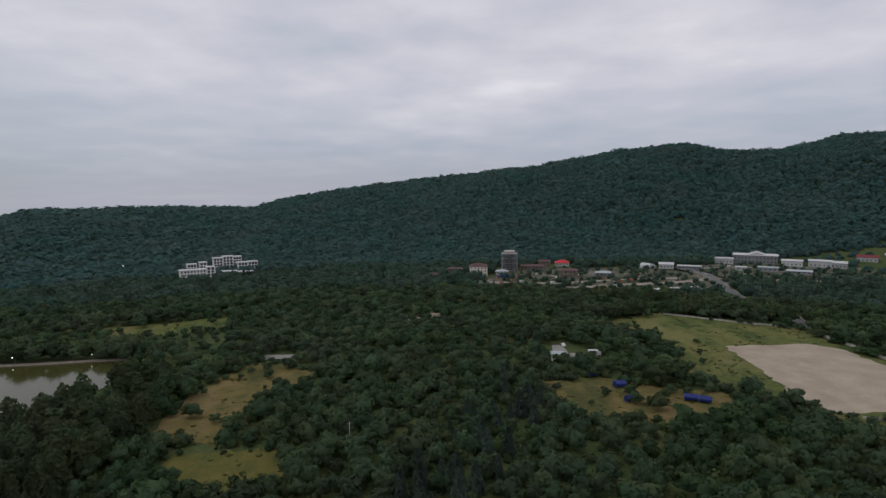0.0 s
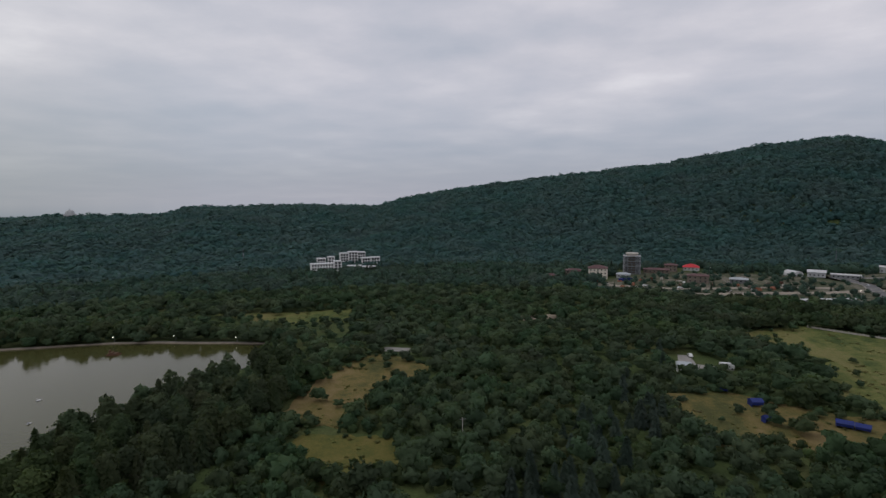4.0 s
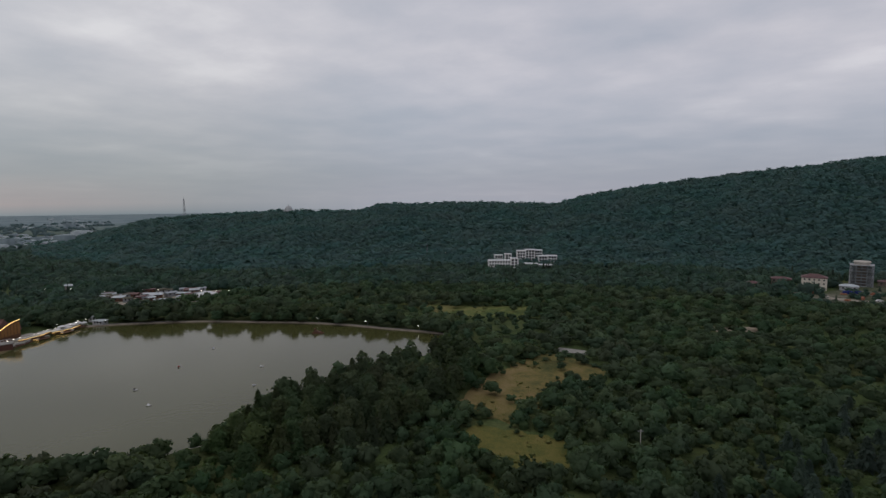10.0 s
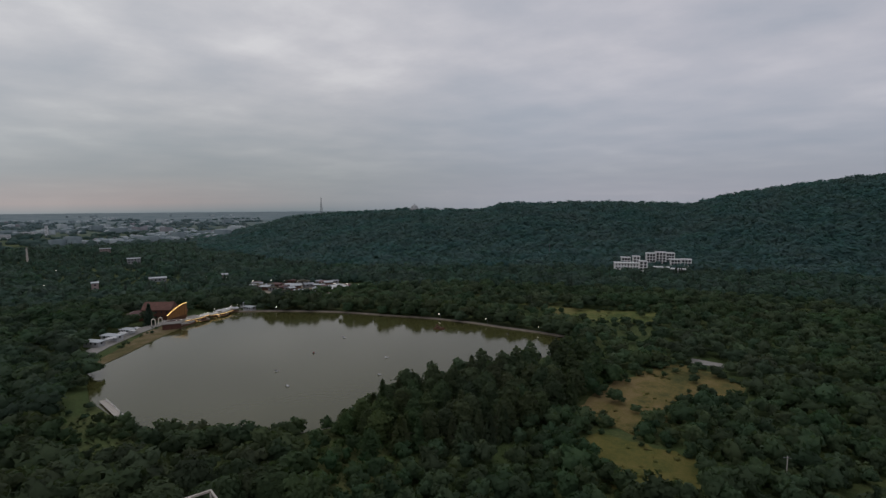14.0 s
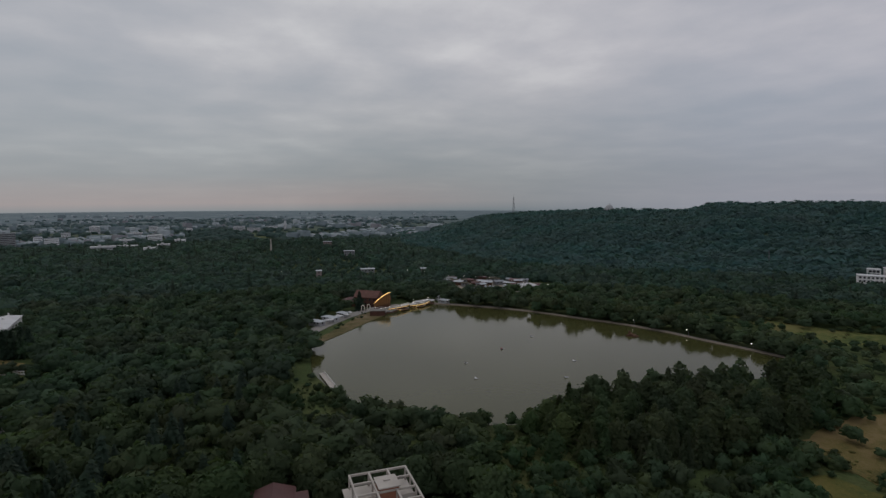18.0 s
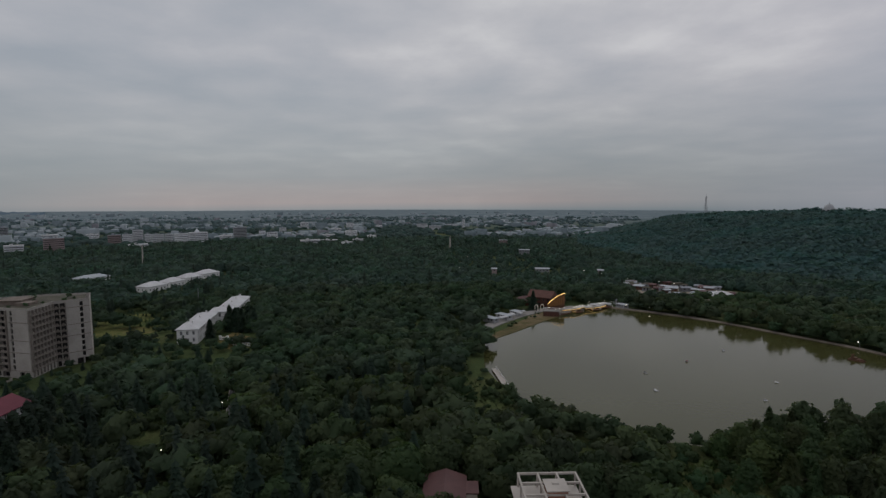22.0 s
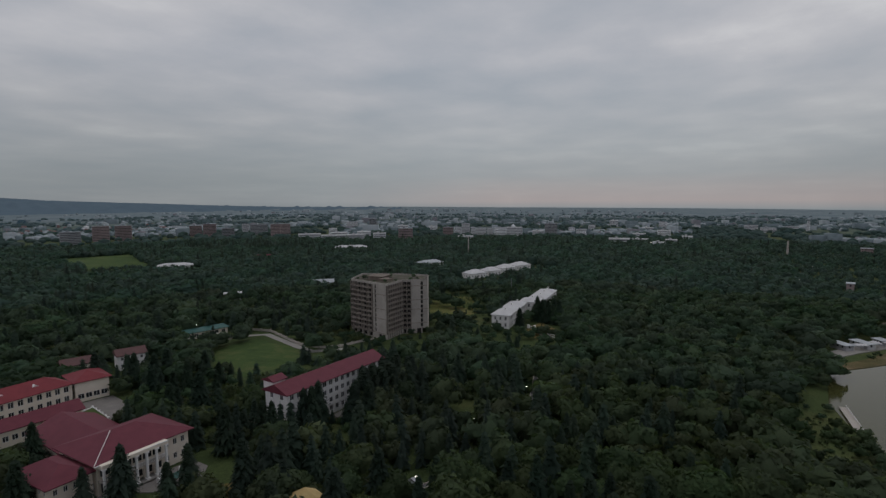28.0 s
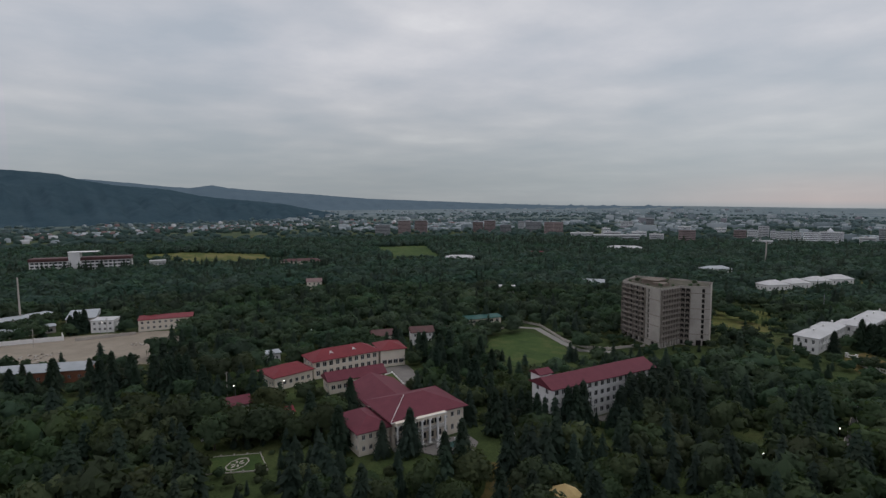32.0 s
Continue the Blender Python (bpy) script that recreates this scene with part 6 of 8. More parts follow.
def distant_town():
    """Thousands of far houses over the plain."""
    rng = np.random.default_rng(77)
    mats = ((TOWN_PALE_HAZE, "pale"), (TOWN_GREY_HAZE, "grey"), (TOWN_ROSE_HAZE, "reddish"))
    for k, (mat, word) in enumerate(mats):
        vs, fs, n = [], [], 0
        want = (620, 640, 120)[k]
        while n < want:
            a = rng.uniform(64, 158)
            d = 1120 * math.exp(rng.uniform(0, 1) ** 1.7 * math.log(3.2))
            x, y = -d * math.sin(radians(a)), d * math.cos(radians(a))
            if noise.noise(Vector((x / 300, y / 300, 3))) < (0.08 if a < 92 else -0.04 if a < 125 else 0.10):
                continue
            tall = rng.random() < (0.10 if a < 140 else 0.03)
            w, dp, h = (rng.uniform(20, 46), rng.uniform(11, 14), rng.uniform(8, 16)) if tall else (rng.uniform(8, 20), rng.uniform(7, 12), rng.uniform(3.5, 7))
            t = radians(rng.choice([0, 90]) + rng.normal() * 8 + 20)
            z = float(land(x, y))
            c, s = math.cos(t), math.sin(t)
            p = [(x + c * u - s * v, y + s * u + c * v) for u, v in ((-w / 2, -dp / 2), (w / 2, -dp / 2), (w / 2, dp / 2), (-w / 2, dp / 2))]
            ridge = [((p[0][0] + p[3][0]) / 2, (p[0][1] + p[3][1]) / 2), ((p[1][0] + p[2][0]) / 2, (p[1][1] + p[2][1]) / 2)]
            b = len(vs)
            vs += [(*q, z - 4) for q in p] + [(*q, z + h) for q in p] + [(*q, z + h + (0.6 if tall else 2.5)) for q in ridge]
            for i in range(4):
                j = (i + 1) % 4
                fs += [(b + i, b + j, b + 4 + j), (b + i, b + 4 + j, b + 4 + i)]
            fs += [(b + 4, b + 5, b + 9), (b + 4, b + 9, b + 8), (b + 6, b + 7, b + 8), (b + 6, b + 8, b + 9), (b + 5, b + 6, b + 9), (b + 7, b + 4, b + 8)]
            n += 1
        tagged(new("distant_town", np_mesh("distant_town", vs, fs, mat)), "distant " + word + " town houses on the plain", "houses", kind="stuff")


distant_town()


# ---- far wooded hills beyond the town ----
def far_hill(name, label, profile, near, far, mat):
    prof = np.array(profile)
    az = np.arange(prof[0, 0], prof[-1, 0] + 0.01, 0.35)
    el = np.interp(az, prof[:, 0], prof[:, 1])
    rng = np.random.default_rng(len(profile))
    rows = []
    for k in range(9):
        u = k / 8
        d = near + (far - near) * u
        top = 75 + far * np.tan(np.radians(el))
        folds = (np.sin(az * 1.7 + 5 * u) + 0.6 * np.sin(az * 4.1 - 7 * u) + 0.4 * np.sin(az * 9.3 + 11 * u)) * 11 * math.sin(math.pi * u)
        z = top * (u ** 1.1) + folds + rng.normal(0, 1, len(az)) * 0.7 * u - 4 * (1 - u)
        rows.append(np.stack([-d * np.sin(np.radians(az)), d * np.cos(np.radians(az)), z], -1))
    v = np.concatenate(rows)
    n = len(az)
    tris = [t for i in range(8) for j in range(n - 1) for t in ((i * n + j, i * n + j + 1, (i + 1) * n + j + 1), (i * n + j, (i + 1) * n + j + 1, (i + 1) * n + j))]
    tagged(new(name, np_mesh(name, v, tris, mat, smooth=True)), label, "hills", kind="structure")


# Both hill colours include the blue of distance haze, stronger on the farther ridge.
FAR_WOOD_HAZE = surface("hazy_far_wood", (0.036, 0.068, 0.088), (0.066, 0.104, 0.126), 0.95, 0.010, 0.07, 0.9, deep=8.0, spec=0.0)
FAR_HILL_HAZE = surface("hazy_far_hills", (0.105, 0.150, 0.185), (0.130, 0.178, 0.212), 0.95, 0.006, 0.05, 0.3, deep=8.0, spec=0.0)
far_hill("backdrop_hills", "dark wooded hill beyond the houses, bluish with painted haze", [(148, -2.1), (152, -1.7), (155.4, -1.03), (158.1, -0.49), (160.8, -0.18), (163.4, 0.05), (165.9, 0.39), (168.3, 0.93), (171, 1.18), (172.8, 1.32), (175.3, 1.79), (176.9, 2.25), (178.8, 2.44), (181, 2.54), (190, 2.5), (205, 1.5), (220, -1.5)], 1900, 2900, FAR_WOOD_HAZE)
far_hill("backdrop_hills", "distant hills, pale blue with painted haze", [(118, -0.95), (130, -0.82), (137.2, -0.58), (139, -0.48), (143.2, -0.31), (149.6, -0.03), (155.3, 0.46), (160.75, 0.87), (163.2, 1.1), (164.6, 1.36), (165.35, 1.25), (166.5, 1.09), (168.3, 1.19), (171, 1.49), (174.5, 1.8), (180, 2.1), (200, 2.0), (222, -0.9)], 3700, 4800, FAR_HILL_HAZE)

# ---- trees ----
def unit_ball(levels):
    bm = bmesh.new()
    bmesh.ops.create_icosphere(bm, subdivisions=levels, radius=1.0)
    v = np.array([w.co for w in bm.verts])
    f = np.array([[w.index for w in q.verts] for q in bm.faces])
    bm.free()
    return v, f


BALL_1, BALL_2 = unit_ball(1), unit_ball(2)


def upper(ball, above):
    """The part of a ball that is seen from above."""
    v, f = ball
    return v, f[v[f][:, :, 2].mean(1) > above]


DOME, BOUGH, TUFT = upper(BALL_2, -0.25), upper(BALL_1, -0.5), upper(BALL_1, -0.3)


def lump(ball, rng, centre, size, rough=0.22, freq=1.6):
    """A ball made knobbly like the body of a crown."""
    v, f = ball
    off = rng.uniform(-50, 50, 3)
    d = np.array([noise.fractal(Vector(p * freq + off), 1.0, 2.0, 3) for p in v])
    soft = v / size
    return v * (1 + rough * d)[:, None] * size + centre, f, soft / np.linalg.norm(soft, axis=1)[:, None]


def leaves(rng, n, centre, size, leaf, spread=1.08):
    """Small three-cornered sprays lying loosely on the body."""
    d = rng.normal(size=(n, 3))
    d[:, 2] = np.abs(d[:, 2]) * 1.1 - 0.30
    d /= np.linalg.norm(d, axis=1)[:, None]
    p = d * rng.uniform(0.8, spread, (n, 1)) * size + centre
    t = rng.normal(size=(n, 3))
    t -= d * (t * d).sum(1)[:, None] * 0.6
    t /= np.linalg.norm(t, axis=1)[:, None]
    u = np.cross(t, d + rng.normal(size=(n, 3)) * 0.35)
    u /= np.linalg.norm(u, axis=1)[:, None]
    s = leaf * rng.uniform(0.6, 1.4, (n, 1))
    v = np.stack([p - u * s * 0.6 - t * s * 0.4, p + u * s * 0.6 - t * s * 0.4, p + t * s * 0.7], 1).reshape(-1, 3)
    f = np.arange(3 * n).reshape(-1, 3)
    flip = np.einsum("ij,ij->i", np.cross(v[1::3] - v[0::3], v[2::3] - v[0::3]), d) < 0
    f[flip] = f[flip][:, ::-1]
    own = np.cross(v[1::3] - v[0::3], v[2::3] - v[0::3])
    own /= np.linalg.norm(own, axis=1)[:, None]
    own[flip] *= -1
    soft = d * 0.58 + own * 0.42
    return v, f, np.repeat(soft / np.linalg.norm(soft, axis=1)[:, None], 3, 0)


def joined(pieces, lean=0.45):
    """One crown of many pieces; its shading leans to that of the whole crown."""
    vs, fs, ns, k = [], [], [], 0
    for v, f, n in pieces:
        vs.append(v), fs.append(f + k), ns.append(n)
        k += len(v)
    v, n = np.concatenate(vs), np.concatenate(ns)
    whole = v - (0, 0, 0.3)
    n = n * (1 - lean) + whole / np.linalg.norm(whole, axis=1)[:, None] * lean
    return v, np.concatenate(fs), n / np.linalg.norm(n, axis=1)[:, None]


def broad_crown(rng, detail):
    """A broadleaf crown of unit height, about one wide: one rounded, billowing body with boughs swelling out of it under a coat of sprays, in four grades of detail."""
    wide = rng.uniform(0.42, 0.52)
    if detail < 0:
        # a clump on the plain
        return joined([lump(TUFT, rng, (0, 0, 0.42), np.array((wide * 0.95, wide * 0.95, 0.55)), 0.5, 2.0)])
    if detail == 0:
        # far off: a rough body under a coat of sprays
        out = [lump(TUFT, rng, (0, 0, 0.40), np.array((wide * 0.82, wide * 0.82, 0.50)), 0.5, 2.0)]
        out.append(leaves(rng, 44, np.array((0, 0, 0.42)), np.array((wide, wide, 0.55)), 0.19, 1.12))
        return joined(out, 0.35)
    lobes, sprays, leaf, core, body = ((11, 92, 0.068, BOUGH, DOME), (5, 30, 0.118, TUFT, BOUGH))[2 - detail]
    out = [lump(body, rng, (0, 0, 0.46), np.array((wide * 0.66, wide * 0.66, 0.38)), 0.4, 2.2)]
    turn = rng.uniform(0, math.tau)
    for k in range(lobes):
        a = turn + k * 2.39996 + rng.uniform(-0.4, 0.4)
        h = (k + rng.uniform(0.2, 0.8)) / lobes
        r = wide * math.sqrt(max(0.02, 1 - (1.45 * h - 0.5) ** 2)) * rng.uniform(0.50, 0.72)
        c = np.array((r * math.cos(a), r * math.sin(a), 0.30 + 0.46 * h + rng.uniform(-0.05, 0.06)))
        s = np.array((1, 1, rng.uniform(0.75, 1.0))) * wide * rng.uniform(0.34, 0.56)
        out.append(lump(core, rng, c, s * 0.72, 0.5, 2.6))
        out.append(leaves(rng, sprays, c, s, leaf, 1.15))
    return joined(out)


def fir_crown(rng, detail):
    """A conifer of unit height: drooping boughs in whorls round a stem."""
    rows, per = ((19, 12), (10, 8), (4, 5))[2 - detail]
    vs, fs, k = [], [], 0
    for r in range(rows):
        z = 0.10 + 0.86 * r / rows
        reach = 0.27 * (1 - z) ** 0.8 * rng.uniform(0.85, 1.15) + 0.012
        for b in range(per):
            a = math.tau * (b + rng.uniform(-0.4, 0.4)) / per + r
            l = reach * rng.uniform(0.7, 1.2)
            w = l * rng.uniform(1.1, 1.8) * math.pi / per
            c, s = math.cos(a), math.sin(a)
            tip = (l * c, l * s, z - l * rng.uniform(0.25, 0.55))
            mid = np.array((0.55 * l * c, 0.55 * l * s, z + 0.015))
            side = np.array((-s, c, 0)) * w * 0.5
            vs += [(0, 0, z + 0.05), mid + side - (0, 0, 0.02), tip, mid - side - (0, 0, 0.02), mid + (0, 0, 0.012)]
            fs += [(k, k + 4, k + 1), (k, k + 3, k + 4), (k + 4, k + 2, k + 1), (k + 4, k + 3, k + 2)]
            k += 5
            for q in range((3, 1, 0)[2 - detail]):
                # hanging twigs that fray the bough
                u, o = rng.uniform(0.45, 1.05), rng.uniform(-0.6, 0.6) * w
                p = np.array((u * l * c - s * o, u * l * s + c * o, z - 0.25 * u * l))
                t = rng.uniform(0.012, 0.03)
                vs += [p + (t * c, t * s, 0.008), p + (-t * s, t * c, -0.01), p - (0, 0, rng.uniform(0.02, 0.045))]
                fs.append((k, k + 1, k + 2))
                k += 3
    cone = [(0.11 * math.cos(q), 0.11 * math.sin(q), 0.08) for q in np.linspace(0, math.tau, 6, endpoint=False)] + [(0, 0, 1.0)]
    fs += [(k + q, k + (q + 1) % 6, k + 6) for q in range(6)]
    v = np.array([tuple(w) for w in vs] + cone)
    n = np.stack([v[:, 0], v[:, 1], 0.20 + 0.5 * np.hypot(v[:, 0], v[:, 1]) + rng.uniform(-0.05, 0.05, len(v))], -1)
    return v, np.array(fs), n / np.linalg.norm(n, axis=1)[:, None]


def pine_crown(rng, detail):
    """A park pine of unit height: a ragged, feathery crown in loose whorls, rounded at the top."""
    n = (10, 6, 3)[2 - detail]
    out = []
    for q in range(n):
        z = 0.24 + 0.68 * q / n
        r = 0.06 + 0.15 * math.sin(math.pi * min(1.0, 0.30 + 0.66 * q / n)) * rng.uniform(0.85, 1.15)
        for b in range(2 if detail else 1):
            a = q * 2.4 + b * math.pi + rng.uniform(-0.4, 0.4)
            c = np.array((0.45 * r * math.cos(a), 0.45 * r * math.sin(a), z + rng.uniform(-0.03, 0.03)))
            s = np.array((r, r, rng.uniform(0.07, 0.11)))
            out.append(lump(TUFT, rng, c, s * 0.7, 0.5, 2.2))
            out.append(leaves(rng, (52, 13, 9)[2 - detail], c, s, (0.050, 0.095, 0.15)[2 - detail], 1.3))
    out.append(leaves(rng, (30, 10, 5)[2 - detail], np.array((0, 0, 0.93)), np.array((0.035, 0.035, 0.07)), (0.045, 0.07, 0.1)[2 - detail], 1.2))
    return joined(out, 0.3)


def trunk_bmesh(rng, h, r, bare, limbs=5):
    bm = bmesh.new()
    rod(bm, (0, 0, -0.3), (0.02 * h, 0, bare * h), r * 1.25, r * 0.8, 6)
    rod(bm, (0.02 * h, 0, bare * h), (0, 0.02 * h, h * 0.8), r * 0.8, r * 0.2, 6)
    for k in range(limbs):
        a = k * 2.4 + rng.uniform(0, 1)
        z = h * (bare + 0.08 * k)
        rod(bm, (0.015 * h, 0, z), (h * 0.25 * math.cos(a), h * 0.25 * math.sin(a), z + h * 0.16), r * 0.45, r * 0.12, 4)
    return bm


RNG = np.random.default_rng(11)
CROWNS = {}
for kind_name, maker in (("broad", broad_crown), ("fir", fir_crown), ("pine", pine_crown)):
    for detail in (2, 1, 0):
        CROWNS[kind_name, detail] = [maker(RNG, detail) for _ in range(6 if detail else 7)]
CROWNS["broad", -1] = [broad_crown(RNG, -1) for _ in range(6)]


def scatter(x0, y0, x1, y1, gap, seed):
    """A jittered grid of places."""
    rng = np.random.default_rng(seed)
    x, y = np.meshgrid(np.arange(x0, x1, gap), np.arange(y0, y1, gap * 0.9))
    x = x + (np.arange(x.shape[0]) % 2)[:, None] * gap / 2
    x, y = x + rng.uniform(-0.42, 0.42, x.shape) * gap, y + rng.uniform(-0.42, 0.42, y.shape) * gap
    return np.stack([x.ravel(), y.ravel()], 1)


def cleared(p):
    """Which places are taken by water, meadow, roads, buildings or gaps left for the camera's view."""
    bad = np.zeros(len(p), bool)
    for poly in CLEAR:
        bad |= inside(p[:, 0], p[:, 1], poly)
    half = inside(p[:, 0], p[:, 1], [(-330, -120), (-380, -140), (-372, -170), (-318, -160), (-300, -135)])
    return bad | (half & (np.random.default_rng(5).random(len(p)) < 0.6))


def lowness(p):
    """A factor on the height of trees: lowered where they would hide shore, fields or buildings from the camera."""
    f = np.ones(len(p))
    for poly, k in LOW:
        f = np.where(inside(p[:, 0], p[:, 1], poly), k, f)
    return f


def wood(name, p, kind_name, detail, heights, mat, label, seed, flat=1.0, sink=0.0):
    """Many trees as one mesh."""
    if not len(p):
        return
    rng = np.random.default_rng(seed)
    which = rng.integers(0, len(CROWNS[kind_name, detail]), len(p))
    hs = rng.uniform(*heights, len(p)) * lowness(p) * (1 + 0.16 * np.sin(p[:, 0] / 19 + 2 * np.sin(p[:, 1] / 27)) * np.sin(p[:, 1] / 15 + np.sin(p[:, 0] / 22)))
    base = land(p[:, 0], p[:, 1])
    vs, fs, ts, ns, k = [], [], [], [], 0
    for c, (v, f, soft) in enumerate(CROWNS[kind_name, detail]):
        q = np.where(which == c)[0]
        if not len(q):
            continue
        a = rng.uniform(0, math.tau, len(q))
        w = hs[q] * flat * rng.uniform(0.85, 1.2, len(q))
        ca, sa = np.cos(a) * w, np.sin(a) * w
        x = v[None, :, 0] * ca[:, None] - v[None, :, 1] * sa[:, None] + p[q, 0][:, None]
        y = v[None, :, 0] * sa[:, None] + v[None, :, 1] * ca[:, None] + p[q, 1][:, None]
        z = v[None, :, 2] * hs[q][:, None] + (base[q] - sink * hs[q])[:, None]
        vs.append(np.stack([x, y, z], -1).reshape(-1, 3))
        ca, sa = np.cos(a)[:, None], np.sin(a)[:, None]
        ns.append(np.stack([soft[None, :, 0] * ca - soft[None, :, 1] * sa, soft[None, :, 0] * sa + soft[None, :, 1] * ca, np.broadcast_to(soft[None, :, 2], (len(q), len(v)))], -1).reshape(-1, 3))
        fs.append((f[None] + (np.arange(len(q)) * len(v))[:, None, None]).reshape(-1, 3) + k)
        ts.append(np.repeat(rng.uniform(0, 1, len(q)), len(v)))
        k += len(q) * len(v)
    me = np_mesh(name, np.concatenate(vs), np.concatenate(fs), mat, np.concatenate(ts), True, np.concatenate(ns))
    tagged(new(name, me), label, "trees", kind="stuff")


def tree_models(kind_name, mat, height, r, bare, label, category, group):
    made = []
    for v, f, soft in CROWNS[kind_name, 2]:
        ob = thing({"broad": "broadleaf_tree", "fir": "spruce_tree", "pine": "pine_tree"}[kind_name], pose(0, 0, 0), label, category, group)
        part("trunk", trunk_bmesh(random.Random(3), height, r, bare), BARK, ob)
        crown = new("crown", np_mesh("crown", v * height, f, mat, None, True, soft))
        crown.parent = ob
        made.append(ob)
    return made


def plant(models, p, heights, model_height, seed, full=False):
    """Single trees: the models themselves, then copies."""
    rng = np.random.default_rng(seed)
    low = np.ones(len(p)) if full else lowness(p)
    for k, (x, y) in enumerate(p):
        h = rng.uniform(*heights) / model_height * low[k]
        w = h * rng.uniform(0.95, 1.3)
        m = Matrix.LocRotScale((x, y, float(land(x, y))), Euler((0, 0, rng.uniform(0, math.tau))), (w, w, h))
        if k < len(models):
            models[k].matrix_world = m
        else:
            copy = copy_thing(models[k % len(models)], m)
            copy.matrix_world = m


def distance(p):
    return np.hypot(p[:, 0], p[:, 1])


def bearing(p):
    return azimuth(p[:, 0], p[:, 1])


# Lawns and yards, and gaps cleared so that buildings show from the camera.
OPEN_GROUND = [
    [(-42, -176), (-68, -172), (-68, -187), (-46, -189)], [(-76, -192), (-92, -196), (-94, -203), (-74, -202)],
    [(-84, -131), (-112, -127), (-114, -114), (-100, -104), (-86, -116)],
    [(-68, -132), (-84, -132), (-86, -120), (-66, -124)],
    [(-110, -160), (-134, -176), (-136, -200), (-122, -206), (-92, -206), (-92, -196), (-112, -190)],
    [(-190, -188), (-214, -172), (-188, -150), (-160, -156)],
    [(-294, -85), (-326, -80), (-318, -68), (-296, -64), (-288, -74)], [(-368, -163), (-384, -164), (-376, -147), (-354, -122), (-335, -114), (-338, -128), (-348, -147)],
    [(-150, -74), (-164, -62), (-182, -62), (-176, -74)],
    [(-132, -58), (-116, -62), (-108, -72), (-126, -70)],
    [(-76, -90), (-90, -98), (-102, -108), (-108, -102), (-98, -92), (-86, -84)],
    [(-36, -150), (-52, -142), (-54, -156), (-39, -164)],
    [(-12, -236), (-60, -222), (-76, -222), (-78, -236), (-40, -250)],
    [(-418, -732), (-376, -588), (-425, -545), (-511, -690)], [(-110, -835), (-190, -830), (-262, -735), (-256, -668), (-196, -672), (-130, -740)],
    [(-199, 51), (-226, 50), (-230, 54), (-199, 58)], [(48, 272), (60, 272), (76, 256), (76, 246), (62, 236), (48, 236)], [(-88, 260), (-64, 260), (-64, 248), (-84, 246)]]
LOW = [([(-34, -156), (-64, -156), (-70, -176), (-40, -178)], 0.45), ([(-70, -176), (-92, -184), (-92, -198), (-70, -194)], 0.6), ([(-215, 40), (-170, 38), (-125, 62), (-112, 96), (-146, 104), (-160, 78), (-180, 66), (-215, 56)], 0.78),
       ([(-112, -104), (-60, -112), (-62, -134), (-112, -128)], 0.6), ([(-134, -110), (-182, -102), (-176, -84), (-128, -92)], 0.55),
       ([(-300, -110), (-300, -56), (-240, -46), (-240, -100)], 0.62), ([(-276, -172), (-232, -172), (-206, -128), (-250, -108), (-276, -124)], 0.5),
       ([(-90, -190), (-60, -185), (-50, -140), (-70, -132), (-88, -150)], 0.6), ([(60, -300), (60, -220), (-60, -215), (-60, -275)], 0.75),
       ([(-190, -190), (-140, -176), (-120, -150), (-140, -140), (-176, -160)], 0.7), ([(-118, 26), (-88, 20), (-84, 60), (-118, 52)], 0.5), ([(-343, -157), (-330, -126), (-325, -109), (-283, -95), (-287, -112), (-300, -137)], 0.35), ([(-234, 54), (-194, 54), (-186, 44), (-196, 36), (-224, 38)], 0.3), ([(-430, -195), (-600, -165), (-570, -110), (-420, -150)], 0.4), ([(-376, -588), (-425, -545), (-375, -480), (-330, -520)], 0.4), ([(-100, -722), (-330, -664), (-295, -590), (-92, -640)], 0.36), ([(-470, 100), (-470, 190), (-900, 240), (-900, 90)], 0.55), ([(-206, 34), (-168, 32), (-176, 64), (-206, 64)], 0.42), (BUILD_STRIP, 0.5), (HALL_STRIP, 0.5), ([(-232, 302), (-120, 304), (-106, 262), (-226, 258)], 0.6), ([(-22, -104), (-42, -98), (-54, -142), (-36, -150)], 0.45)]
CLEAR = [LAKE, strip(SHORE_PATH, 2.4), FIELD_FAR, MEADOW_MID, MEADOW_NEAR, CAMP, GRASS_EAST, SAND_LOT, SPORTS, WORKS_YARD, BEACH_AREA, VILLAGE] + OPEN_GROUND + ROADS + FOOTPRINTS
PINES = [(-122, 226), (-131, 236), (-132, 200), (-140, 170), (-146, 142), (-142, 116), (-138, 98), (-118, 92), (-98, 118), (-96, 160), (-102, 205)]
SPRUCES_MID = [(-18, 112), (12, 124), (26, 156), (38, 200), (50, 235), (66, 268), (66, 290), (48, 284), (28, 236), (14, 196), (-2, 158), (-14, 136)]


